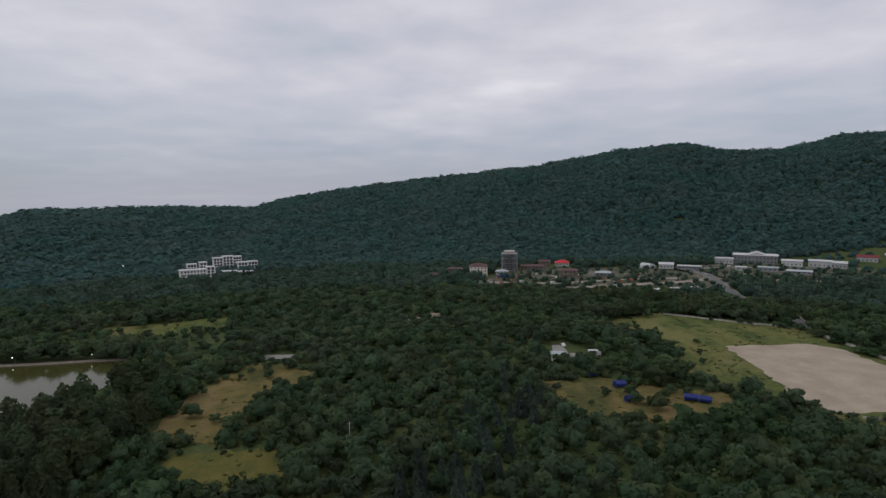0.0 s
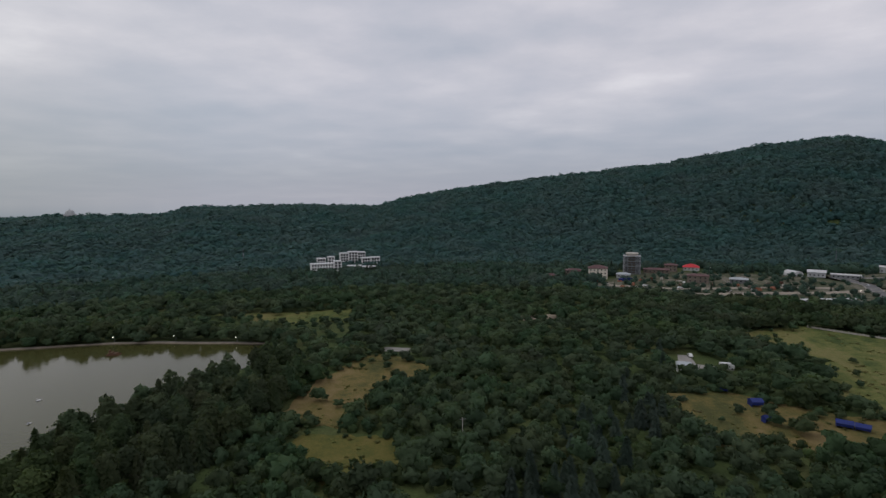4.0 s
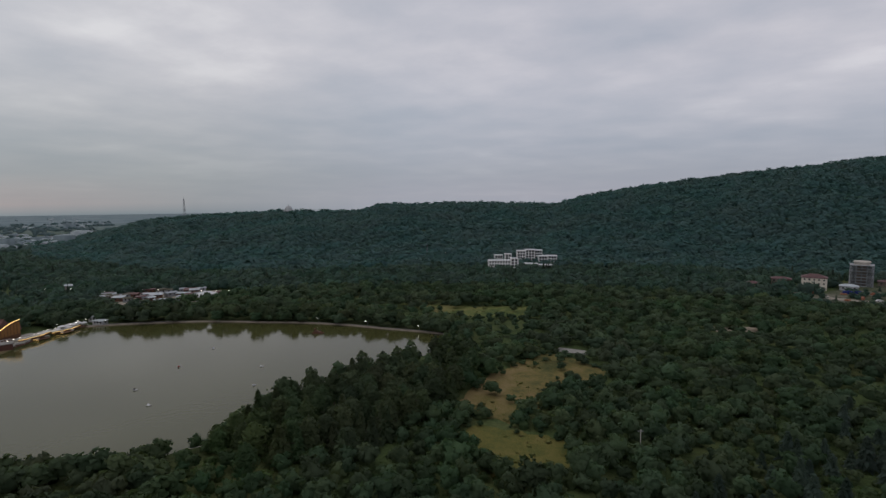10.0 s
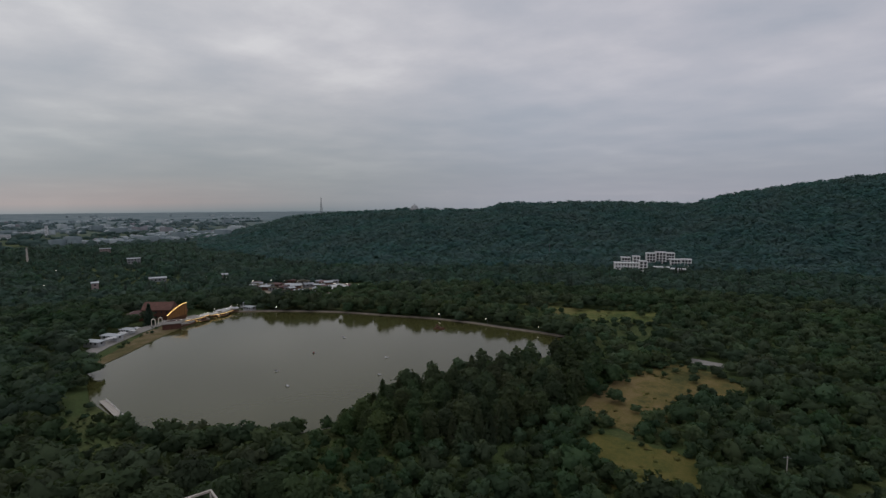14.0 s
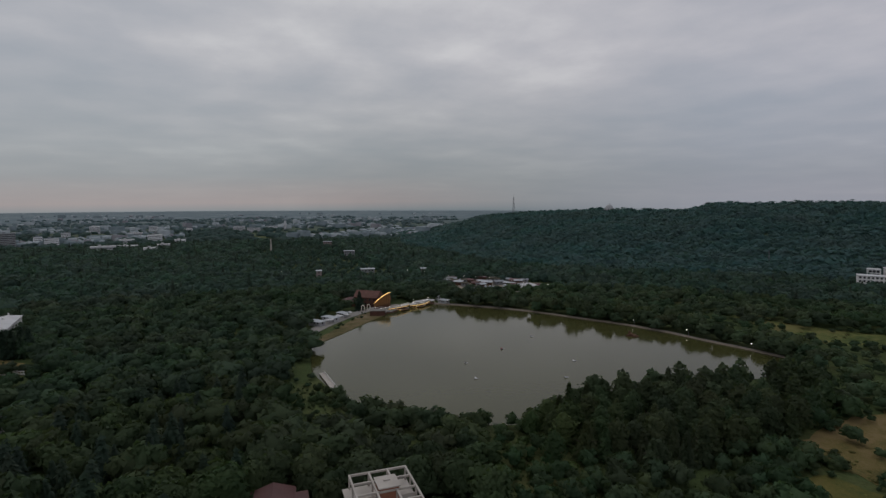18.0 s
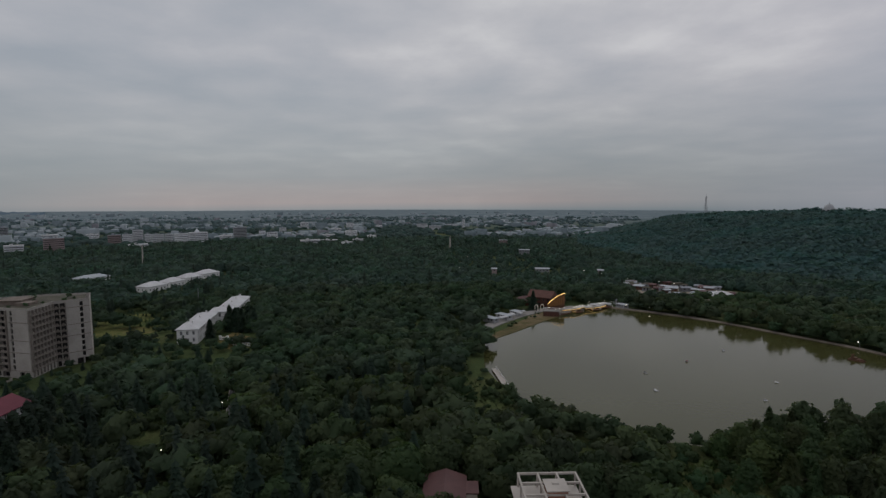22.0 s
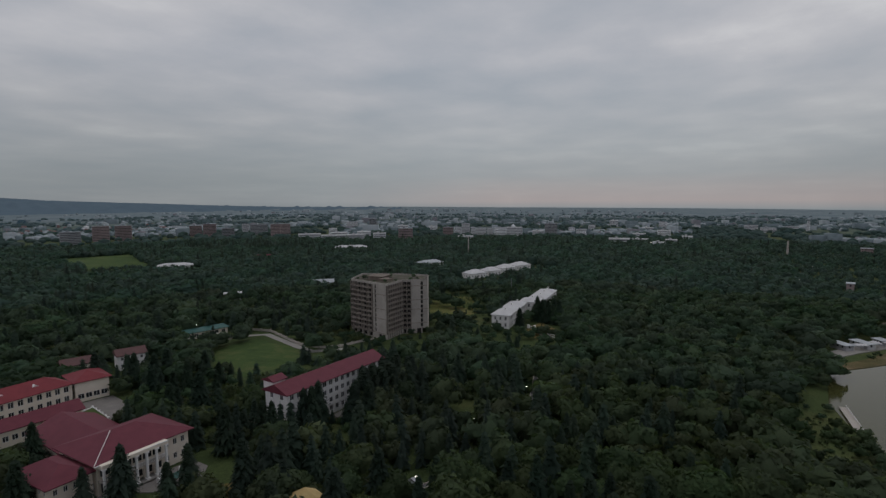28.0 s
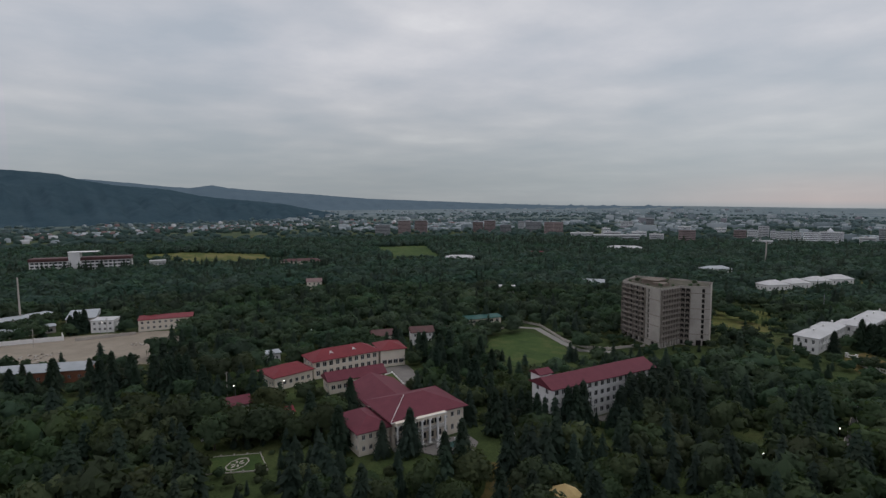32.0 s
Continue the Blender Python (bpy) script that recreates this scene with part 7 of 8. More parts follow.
def build_woods():
    # close to the drone: single trees
    near = scatter(-216, -216, 216, 216, 6.4, 5)
    d, a = distance(near), bearing(near)
    ok = (d > 84) & (d < 215) & ~cleared(near) & ((a > -48) | (a < -172))
    near, d, a = near[ok], d[ok], a[ok]
    pine = inside(near[:, 0], near[:, 1], PINES)
    fir = inside(near[:, 0], near[:, 1], SPRUCES_MID) & (np.random.default_rng(1).random(len(near)) < 0.5)
    resort = (a > 96) & (np.random.default_rng(2).random(len(near)) < np.where(d < 190, 0.42, 0.3))
    resort |= (a > 84) & (np.random.default_rng(15).random(len(near)) < 0.17)
    fir |= resort
    broad = ~pine & ~fir
    scrub = broad & (a < 58)
    park = broad & ~scrub & (np.random.default_rng(3).random(len(near)) < 0.72)
    thin = np.random.default_rng(4).random(len(near)) < 0.92

    def split(mask, most):
        order = np.argsort(d[mask])
        p = near[mask][order]
        return p[:most], p[most:]

    s1, s2 = split(scrub & thin, 150)
    p1, p2 = split(park, 150)
    f1, f2 = split(fir & ~resort, 75)
    g1, g2 = split(resort, 120)
    slim = pine & (np.random.default_rng(13).random(len(near)) < 0.22)
    n1, n2 = split(pine & ~slim, 60)
    c1, c2 = split(slim, 90)
    plant(tree_models("broad", LEAF, 7.0, 0.16, 0.22, "bushy green broadleaf tree standing in scrub", "tree", "trees of the scrub"), s1, (3.2, 7.2), 7.0, 1)
    plant(tree_models("broad", LEAF_PARK, 12.0, 0.25, 0.25, "tall dark green broadleaf tree in the park", "tree", "trees of the park"), p1, (7.0, 12.5), 12.0, 2)
    plant(tree_models("fir", SPRUCE, 13.0, 0.2, 0.1, "blue-grey spruce with drooping boughs", "tree", "spruces"), f1, (6.0, 10.5), 13.0, 3)
    plant(tree_models("fir", NEEDLE, 13.0, 0.2, 0.1, "tall dark green spruce among park trees", "tree", "spruces of the park"), g1, (8.5, 15.0), 13.0, 7)
    plant(tree_models("pine", LEAF_PARK, 13.0, 0.2, 0.3, "dark green pine on the lake shore", "tree", "pines by the lake"), n1, (9.0, 13.0), 13.0, 4)
    plant(tree_models("fir", LEAF_PARK, 13.0, 0.2, 0.12, "slender dark green conifer on the lake shore", "tree", "conifers by the lake"), c1, (9.0, 13.5), 13.0, 8)
    wood("spruce_wood", c2, "fir", 1, (9.0, 13.5), LEAF_PARK, "slender conifers on the lake shore", 26, 1.1)
    wood("scrub_wood", s2, "broad", 1, (4.2, 8.5), LEAF, "scrub of green bushes and small broadleaf trees", 21)
    wood("park_wood", p2, "broad", 1, (7.0, 12.5), LEAF_PARK, "dense dark green park trees", 22, 1.1)
    wood("spruce_wood", f2, "fir", 1, (6.0, 10.5), SPRUCE, "blue-grey spruces among the scrub", 23, 1.1)
    wood("spruce_wood", g2, "fir", 1, (8.5, 15.0), NEEDLE, "dark green spruces among the park trees", 25, 1.1)
    wood("pine_wood", n2, "pine", 1, (9.0, 13.0), LEAF_PARK, "dark pines on the lake shore", 24)
    lone = np.array([(-345.5, 109.5), (-128, -118), (-125.5, -112), (-131, -124), (-123, -121), (-137, -109), (-144, -108.5), (-80, -130.5), (-87, -126.5), (-93, -110), (-88, -164), (-116, -121), (-100, -99), (-87, -103), (-90, -114), (-138.5, -107), (-70, -157), (-72, -142), (-129, -156), (-120, -164), (-127, -162), (-126, -156), (-140, -171), (-145, -187), (-153, -190), (-149, -174), (-164, -181), (-134, -151), (-139.5, -214), (-146, -200), (-152, -208), (-138, -180), (-157, -166), (5, -260), (-1, -251), (-8, -254), (-20, -252), (-27, -247), (-33, -235), (-22, -238), (-40, -236), (-44, -229), (-48, -230), (-52, -235), (-46, -249), (-51, -254), (-57, -249), (-21.4, -366), (-24, -363), (-28, -364), (-147, -157), (-141, -150),
                     (-161, -103), (-165, -104.5), (-169, -102), (-173, -100), (-177, -101), (-181, -99), (-170, -96), (-166, -98), (-175, -95), (-157, -98), (-161, -95), (-154, -95), (-165, -92), (-171, -91), (-178, -92), (-184, -94), (-150, -93), (-190, -99), (-187, -104), (-297, -82.5), (-319.7, -77.8), (-319.8, -74.7), (-316.0, -70.4), (-314.8, -67.0), (-316.0, -63.8), (-327.2, -74.7), (-325.1, -68.8), (1, -268), (-9, -262), (-27, -246), (-33, -242), (-50, -228), (-46, -235), (-54, -220)])
    plant(tree_models("fir", NEEDLE, 13.0, 0.2, 0.1, "dark green spruce standing before the sanatorium", "tree", "spruces of the sanatorium"), lone, (11.0, 16.5), 13.0, 6, True)
    shading = np.array([(-43, -166), (-50, -168), (-56, -163), (-62, -164), (-65, -156), (-72, -154), (-80, -162), (-38, -186), (-46, -182), (-66, -182), (-48, -248), (-56, -252), (-61, -242), (-64, -231), (-72, -228), (-52, -240), (-24, -191), (-30, -194), (-18, -180), (-12, -198), (-160, -97), (-166, -95), (-172, -96), (-163, -92), (-178, -96), (-155, -95), (-169, -91), (-183, -98)])
    plant(tree_models("broad", LEAF_PARK, 12.0, 0.25, 0.25, "big dark tree beside the sanatorium houses", "tree", "trees of the sanatorium"), shading, (8.5, 12.5), 12.0, 9, True)
    screen = np.array([(-157, -99), (-152, -99), (-160, -100), (-163, -99), (-165, -97), (-155, -97), (-149, -98), (-168, -98), (-158, -95), (-162, -94), (-171, -100), (-175, -102), (-153, -94), (-167, -93)])
    plant(tree_models("fir", NEEDLE, 13.0, 0.2, 0.1, "tall dense spruce screening the dormitory", "tree", "spruces of the dormitory"), screen, (14.0, 17.5), 13.0, 10, True)
    rng = np.random.default_rng(81)
    az, far_off = np.radians(rng.uniform(18.6, 26.6, 60)), np.where(rng.random(60) < 0.65, rng.uniform(536, 548, 60), rng.uniform(572, 580, 60))
    beside = np.stack([-far_off * np.sin(az), far_off * np.cos(az)], 1)
    wood("hotel_trees", beside[~cleared(beside)], "fir", 1, (5.0, 9.5), NEEDLE, "dark conifers in front of the hotel", 83, 1.4)
    rows = []
    rng = np.random.default_rng(84)
    for line, n, wide in (([(-156, -612), (-181, -578), (-200, -550), (-230, -548), (-245, -523), (-280, -516), (-324, -517), (-352, -492)], 90, 9), ([(-561, -688), (-596, -686), (-574, -620), (-614, -611), (-625, -573), (-622, -526), (-646, -504)], 80, 14),
                          ([(-20, -655), (-49, -652), (-72, -644), (-97, -640)], 26, 5), ([(-452, -152), (-480, -146), (-520, -140)], 24, 5)):
        for p, q in zip(line, line[1:]):
            t = rng.random(n // (len(line) - 1) + 1)[:, None]
            rows.append(np.array(p) * t + np.array(q) * (1 - t) + rng.normal(0, wide, (len(t), 2)))
    rows = np.concatenate(rows)
    wood("spruce_row", rows, "fir", 0, (11.0, 17.0), NEEDLE, "tall dark spruces in irregular rows", 85, 1.25)
    # the middle distance
    mid = scatter(-440, -440, 440, 440, 8.5, 6)
    d, a = distance(mid), bearing(mid)
    ok = (d >= 215) & (d < 440) & ~cleared(mid) & ((a > -44) | (a < -172))
    mid, d, a = mid[ok], d[ok], a[ok]
    east = (a < 58) & (a > -60)
    pine = inside(mid[:, 0], mid[:, 1], PINES)
    spruce = (inside(mid[:, 0], mid[:, 1], SPRUCES_MID) | (a > 105)) & (np.random.default_rng(8).random(len(mid)) < 0.3)
    wood("scrub_wood", mid[east & ~pine & ~spruce], "broad", 1, (5.0, 9.5), LEAF, "mixed wood of small broadleaf trees", 31, 1.2)
    wood("park_wood", mid[~east & ~spruce & ~pine], "broad", 1, (6.5, 11.0), LEAF_MID_HAZE, "dense dark green park wood", 32, 1.2)
    wood("spruce_wood", mid[spruce & ~pine], "fir", 1, (8.0, 13.0), NEEDLE, "scattered dark spruces", 33, 1.2)
    wood("pine_wood", mid[pine], "pine", 1, (9.0, 12.5), LEAF_PARK, "dark pines on the lake shore", 34)
    # undergrowth that closes the gaps
    under = scatter(-250, -250, 250, 250, 7.0, 16)
    d, a = distance(under), bearing(under)
    ok = (d > 90) & (d < 235) & ~cleared(under) & ((a > -44) | (a < -172))
    wood("undergrowth", under[ok & (a < 58) & (a > -60)], "broad", 0, (2.0, 4.4), LEAF_LOW, "low green undergrowth between the trees", 51, 1.4, 0.15)
    wood("undergrowth", under[ok & ((a >= 58) | (a <= -60))], "broad", 0, (2.4, 5.4), LEAF_PARK, "low dark undergrowth between park trees", 52, 1.4, 0.15)
    # dark trees crowding the far shore of the lake
    rng = np.random.default_rng(71)
    shore = []
    for p, q in zip(LAKE[:12], LAKE[1:13]):
        n = max(2, int(math.dist(p, q) / 2.4))
        t = rng.random(n)[:, None]
        out = np.array((-(q[1] - p[1]), q[0] - p[0])) / math.dist(p, q)
        shore.append(np.array(p) * t + np.array(q) * (1 - t) + out * rng.uniform(5.5, 11.0, (n, 1)))
    shore = np.concatenate(shore)
    wood("shore_wood", shore[(shore[:, 0] > -338) & ~cleared(shore)], "broad", 1, (3.5, 14.0), LEAF_PARK, "dark trees crowding the lake shore", 39)
    south = np.array([(-196, 46), (-192, 50), (-184, 53), (-176, 56), (-168, 62), (-160, 68), (-154, 76), (-149, 84), (-252, 50), (-262, 54)])
    south = np.concatenate([south + rng.normal(0, 1.6, south.shape) for _ in range(4)])
    wood("shore_wood", south[~inside(south[:, 0], south[:, 1], grown(LAKE, 2))], "broad", 1, (5.5, 9.5), LEAF_PARK, "dark trees crowding the near shore", 48)
    nook = np.array([(rng.uniform(-212, -182), rng.uniform(39, 48)) for _ in range(46)])
    wood("shore_bush", nook, "broad", 1, (1.6, 3.4), LEAF_PARK, "low dark bushes behind the bathing pier", 50, 1.2)
    # reddish-green shrubs against the foot of the empty tower
    foot = np.array([(-258 + 13 * u + rng.uniform(0, 9), -172 + 22 * u + rng.uniform(-3, 1)) for u in rng.random(34)])
    wood("shrub", foot, "broad", 1, (3.0, 6.5), LEAF_LOW, "tangled shrubs against the foot of the concrete tower", 51, 1.1)
    # young trees in rows on the yellow grass beside the palace
    young = np.array([(-342 - 32 * u + 7 * w + rng.normal(0, 0.8), -118 - 44 * u - 5 * w + rng.normal(0, 0.8)) for u in np.linspace(0, 1, 15) for w in (-1, 0.2, 1.2)])
    wood("young_tree", young, "fir", 1, (2.6, 5.2), LEAF, "slender young trees in rows on yellow grass", 52, 1.1)
    bank = np.array([(-300 - 34 * u + rng.uniform(-2, 2), 80 + 30 * u + rng.uniform(-2, 2)) for u in rng.random(16)])
    wood("bank_bush", bank, "broad", 1, (1.0, 2.4), LEAF, "small bushes on the beach slope", 40, 1.2)
    # bushes that have crept into the meadows and the building ground
    some = scatter(-240, 120, 215, 350, 5.2, 12)
    d = distance(some)
    grass = np.zeros(len(some), bool)
    for poly, share_of in ((MEADOW_MID, 0.07), (MEADOW_NEAR, 0.02), (CAMP, 0.09), (GRASS_EAST, 0.035), (FIELD_FAR, 0.03)):
        grass |= inside(some[:, 0], some[:, 1], poly) & (np.random.default_rng(len(poly)).random(len(some)) < share_of)
    grass &= ~inside(some[:, 0], some[:, 1], grown(SAND_LOT, 3))
    for poly in ROADS + FOOTPRINTS:
        grass &= ~inside(some[:, 0], some[:, 1], poly)
    wood("meadow_bush", some[grass], "broad", 1, (2.2, 6.0), LEAF, "scattered round green bushes in the meadows", 35, 1.15)
    # bushes and tall grass that fray the edges of the clearings
    rng = np.random.default_rng(61)
    rim = []
    for poly in (MEADOW_MID, MEADOW_NEAR, CAMP, GRASS_EAST, FIELD_FAR):
        for p, q in zip(poly, poly[1:] + poly[:1]):
            n = max(1, int(math.dist(p, q) / 2.6))
            t = rng.random(n)[:, None]
            rim.append(np.array(p) * t + np.array(q) * (1 - t) + rng.normal(0, 2.2, (n, 2)))
    rim = np.concatenate(rim)
    off = np.zeros(len(rim), bool)
    for poly in [SAND_LOT] + ROADS + FOOTPRINTS:
        off |= inside(rim[:, 0], rim[:, 1], poly)
    wood("meadow_bush", rim[~off & (rng.random(len(rim)) < 0.75)], "broad", 1, (1.2, 4.6), LEAF, "bushes along the edges of the clearings", 36, 1.3, 0.1)
    grassy = scatter(-240, 120, 215, 350, 2.6, 62)
    on = np.zeros(len(grassy), bool)
    for poly, share_of in ((MEADOW_MID, 0.3), (MEADOW_NEAR, 0.35), (CAMP, 0.3), (GRASS_EAST, 0.4), (FIELD_FAR, 0.2)):
        on |= inside(grassy[:, 0], grassy[:, 1], poly) & (rng.random(len(grassy)) < share_of)
    for poly in [SAND_LOT] + ROADS + FOOTPRINTS:
        on &= ~inside(grassy[:, 0], grassy[:, 1], poly)
    on &= np.sin(grassy[:, 0] / 7 + 2 * np.sin(grassy[:, 1] / 9)) * np.sin(grassy[:, 1] / 6 + np.sin(grassy[:, 0] / 11)) > 0.05
    wood("grass_tuft", grassy[on], "broad", 0, (0.3, 0.9), BLADES, "tufts of tall dry grass in the clearings", 37, 2.4, 0.25)
    # a belt of tall dark trees along the field
    belt = []
    for p, q in (((84, 322), (122, 338)), ((122, 338), (156, 341)), ((156, 341), (186, 328)), ((186, 328), (212, 308)), ((112, 388), (150, 362)), ((150, 362), (180, 336))):
        t = rng.random(38)[:, None]
        belt.append(np.array(p) * t + np.array(q) * (1 - t) + rng.normal(0, 2.4, (38, 2)))
    belt = np.concatenate(belt)
    wood("tree_belt", belt[~cleared(belt)], "broad", 1, (8.0, 12.5), LEAF_PARK, "belt of tall dark trees along the field", 38)
    # far, and the ridge
    far = scatter(-1250, -1000, 900, 1250, 8.6, 7)
    d, a = distance(far), bearing(far)
    k = np.array(RIDGE)
    crest = np.interp(a, k[:, 0], k[:, 2])
    foot = np.interp(a, k[:, 0], k[:, 3])
    hilly = (a > -43) & (a < 68)
    ok = (d >= 440) & ~cleared(far) & ((a > -43) | (a < -174)) & (d < np.where(hilly, crest + 18, 1000))
    building = inside(far[:, 0], far[:, 1], BUILD_STRIP) | inside(far[:, 0], far[:, 1], HALL_STRIP)
    ok &= ~building | (np.random.default_rng(14).random(len(far)) < 0.6)
    far, d, a, foot, hilly = far[ok], d[ok], a[ok], foot[ok], hilly[ok]
    up = hilly & (d > foot - 20)
    wood("hill_forest", far[up], "broad", 0, (8.0, 13.0), LEAF_HILL_HAZE, "closed forest over the ridge, tinted blue for haze", 41, 1.45, 0.25)
    valley = ~up & (a < 70) & (a > -60)
    tip = np.random.default_rng(19).random(len(far)) < 0.10
    wood("valley_wood", far[valley & ~tip], "broad", 0, (5.0, 10.0), LEAF_FAR_HAZE, "green woodland on the valley floor", 42, 1.3, 0.1)
    wood("valley_spruces", far[valley & tip], "fir", 0, (7.0, 12.0), NEEDLE, "dark spruces among the valley woodland", 46, 1.3)
    rest = ~up & ((a >= 70) | (a < -60))
    wood("park_wood", far[rest & ~tip], "broad", 0, (6.0, 11.5), LEAF_FAR_HAZE, "park wood stretching towards the town", 43, 1.3, 0.1)
    wood("park_spruces", far[rest & tip], "fir", 0, (9.0, 15.0), NEEDLE, "dark spruces standing above the park wood", 47, 1.3)
    # the plain: clumps of trees between the houses
    out = scatter(-3400, -3400, 900, 1900, 21.0, 9)
    d, a = distance(out), bearing(out)
    rng = np.random.default_rng(10)
    ok = (d >= 990) & (d < 2700) & ((a > 62) | (a < -174)) & ~cleared(out)
    out, d, a = out[ok], d[ok], a[ok]
    green = np.array([noise.noise(Vector((x / 210, y / 210, 0))) for x, y in out])
    keep = rng.random(len(out)) < np.interp(d, [990, 1150, 1700, 2700], [0.95, 0.6, 0.42, 0.10]) + green * 0.75
    wood("town_edge_wood", out[keep & (d < 1500)], "broad", -1, (6.0, 11.0), LEAF_EDGE_HAZE, "clumps of trees between the first town houses", 49, 2.0, 0.1)
    wood("plain_wood", out[keep & (d >= 1500)], "broad", -1, (5.0, 10.0), LEAF_PLAIN_HAZE, "clumps of trees scattered over the plain", 44, 2.0, 0.1)

    # bushes that have taken root on the roof of the empty tower
    rng = random.Random(4)
    for k in range(16):
        v, f, soft = CROWNS["broad", 1][k % 6]
        s = rng.uniform(1.3, 2.8)
        bush = new("roof_bush", np_mesh("roof_bush", v * (s * 1.3, s * 1.3, s), f, LEAF, None, True, soft))
        bush.parent = TOWER
        bush.matrix_local = pose(rng.uniform(-14, 4), rng.uniform(-16, 6), 29.6) if k > 7 else pose((4, 10, -4, -8, 2, 7, -12, 0)[k], (-17, -3, 12, 14, 6, 2, 10, -12)[k], 29.6)


build_woods()

# ---- small things ----
def street_lamp_model(h, label):
    ob = thing("street_lamp", pose(0, 0, 0), label, "lamp", "street lamps")
    bm = bmesh.new()
    rod(bm, (0, 0, -0.2), (0, 0, h), 0.1, 0.06)
    rod(bm, (0, 0, h), (0.9, 0, h + 0.25), 0.05, 0.05, 6)
    part("pole", bm, STEEL, ob)
    bm = bmesh.new()
    box(bm, 0.75, -0.16, h + 0.12, 1.2, 0.16, h + 0.26)
    part("lamp_head", bm, LAMP, ob)
    return ob


def spread(model, rows):
    """The model on the first place, copies on the others."""
    for k, m in enumerate(rows):
        if k == 0:
            model.matrix_world = m
        else:
            copy_thing(model, m)


SHORE_LAMPS = [(-338, 171), (-327, 181), (-309, 195.5), (-284.5, 209.5), (-258, 224.5), (-229.5, 238.5), (-199.5, 247.5), (-166, 252), (-122, 255), (-97, 241)]
VILLAGE_LAMPS = [(-474, 198), (-454, 206), (-411, 224), (-402, 231), (-390, 237), (-368, 246), (-357, 251), (-347, 256), (-340, 261), (-420, 214)]
YARD_LAMPS = [(-47, -681), (-60, -200), (-76, -194), (-118, -262), (-34, -352), (-164, -262), (-196, -244), (-212, -238), (-241, -58), (-214, -49), (140, 560), (118, 470), (210, 437), (-192, 520), (-318, 540)]
TOWN_LAMPS = [(-905, -98), (-880, -40), (-862, -12), (-630, 120), (-520, 90), (-700, -880), (-760, -700), (-860, 40), (-840, 20), (-1000, 60)]
TERRACE_LAMPS = [(-338, 118), (-335, 126), (-336, 133), (-340, 140), (-341, 147), (-345, 152), (-347, 160), (-333, 116), (-351, 166), (-330, 112), (-331, 120), (-332, 124), (-337, 137), (-342, 143), (-346, 156), (-352, 162), (-350, 150), (-356, 158), (-360, 166)]
spread(street_lamp_model(7.0, "lit street lamp on a steel pole"), [pose(x, y, float(land(x, y)), 0, 0, 37 * k) for k, (x, y) in enumerate(VILLAGE_LAMPS + YARD_LAMPS + TOWN_LAMPS)])
spread(street_lamp_model(2.6, "lit lamp on a post along the lake shore"), [pose(x, y, 0.2, 0, 0, 37 * k) for k, (x, y) in enumerate(SHORE_LAMPS)])
spread(street_lamp_model(2.6, "low lit lamp on the lakeside terrace"), [pose(x, y, 0.3, 0, 0, 53 * k) for k, (x, y) in enumerate(TERRACE_LAMPS)])


def garden_lamp_model():
    ob = thing("garden_lamp", pose(0, 0, 0), "small glowing garden lamp by a park path", "lamp", "garden lamps")
    bm = bmesh.new()
    rod(bm, (0, 0, -0.1), (0, 0, 2.6), 0.06, 0.05)
    part("pole", bm, STEEL, ob)
    bm = bmesh.new()
    bmesh.ops.create_icosphere(bm, subdivisions=2, radius=0.17, matrix=pose(0, 0, 2.8))
    part("globe", bm, LAMP, ob, smooth=True)
    return ob


spread(garden_lamp_model(), [pose(x, y, 0) for x, y in ((-121, -61), (-140, -50), (-146, -70), (-154, -62), (-158, -68), (-162, -60), (-170, -46), (-198, -52), (-116, -66), (-189, -40), (-228, -30), (-262, -8), (-247, -62))])


def car_model(paint, label):
    ob = thing("parked_car", pose(0, 0, 0), label, "car", "parked cars")
    bm = bmesh.new()
    prof = [(-2.15, 0.35), (2.15, 0.35), (2.2, 0.75), (1.35, 0.92), (0.75, 1.42), (-1.2, 1.45), (-2.05, 0.95), (-2.2, 0.7)]
    for s in (-1, 1):
        bm.faces.new([bm.verts.new((x, 0.86 * s if z < 1.0 else 0.68 * s, z)) for x, z in (prof if s > 0 else prof[::-1])])
    bm.verts.ensure_lookup_table()
    a, b = bm.verts[:8], bm.verts[8:][::-1]
    for k in range(8):
        bm.faces.new((a[k], b[k], b[(k + 1) % 8], a[(k + 1) % 8]))
    bmesh.ops.recalc_face_normals(bm, faces=bm.faces[:])
    part("body", bm, paint, ob)
    bm = bmesh.new()
    box(bm, -1.15, -0.77, 0.98, 0.85, 0.77, 1.34)
    part("glass", bm, GLASS, ob)
    for x in (-1.35, 1.35):
        for y in (-0.8, 0.8):
            bm = bmesh.new()
            rod(bm, (x, y - 0.1, 0.32), (x, y + 0.1, 0.32), 0.32, 0.32, 12)
            part("wheel", bm, RUBBER, ob)
    return ob


rng_c = random.Random(6)
CAR_ROWS = [[], [], [], []]
for k in range(30):
    f = k / 29
    CAR_ROWS[rng_c.choice((0, 0, 1, 2, 3))].append(pose(112 + 86 * f + rng_c.uniform(-1, 1), 404 + 22 * f + (8 if k % 2 else -3), 0.2, 0, 0, 100 + rng_c.uniform(-6, 6)))
for x, y, a in ((-114, -67.5, 40), (-121.6, -61.5, 60), (96, 470, 10), (130, 462, 5), (150, 468, 15), (170, 492, 0), (70, 478, 20), (105, 500, 70), (228, 440, 75), (248, 508, 80), (268, 560, 5), (300, 566, 5), (-60, 256, 0), (60, 268, 90)):
    CAR_ROWS[rng_c.choice((0, 0, 1))].append(pose(x, y, 0.2, 0, 0, a))
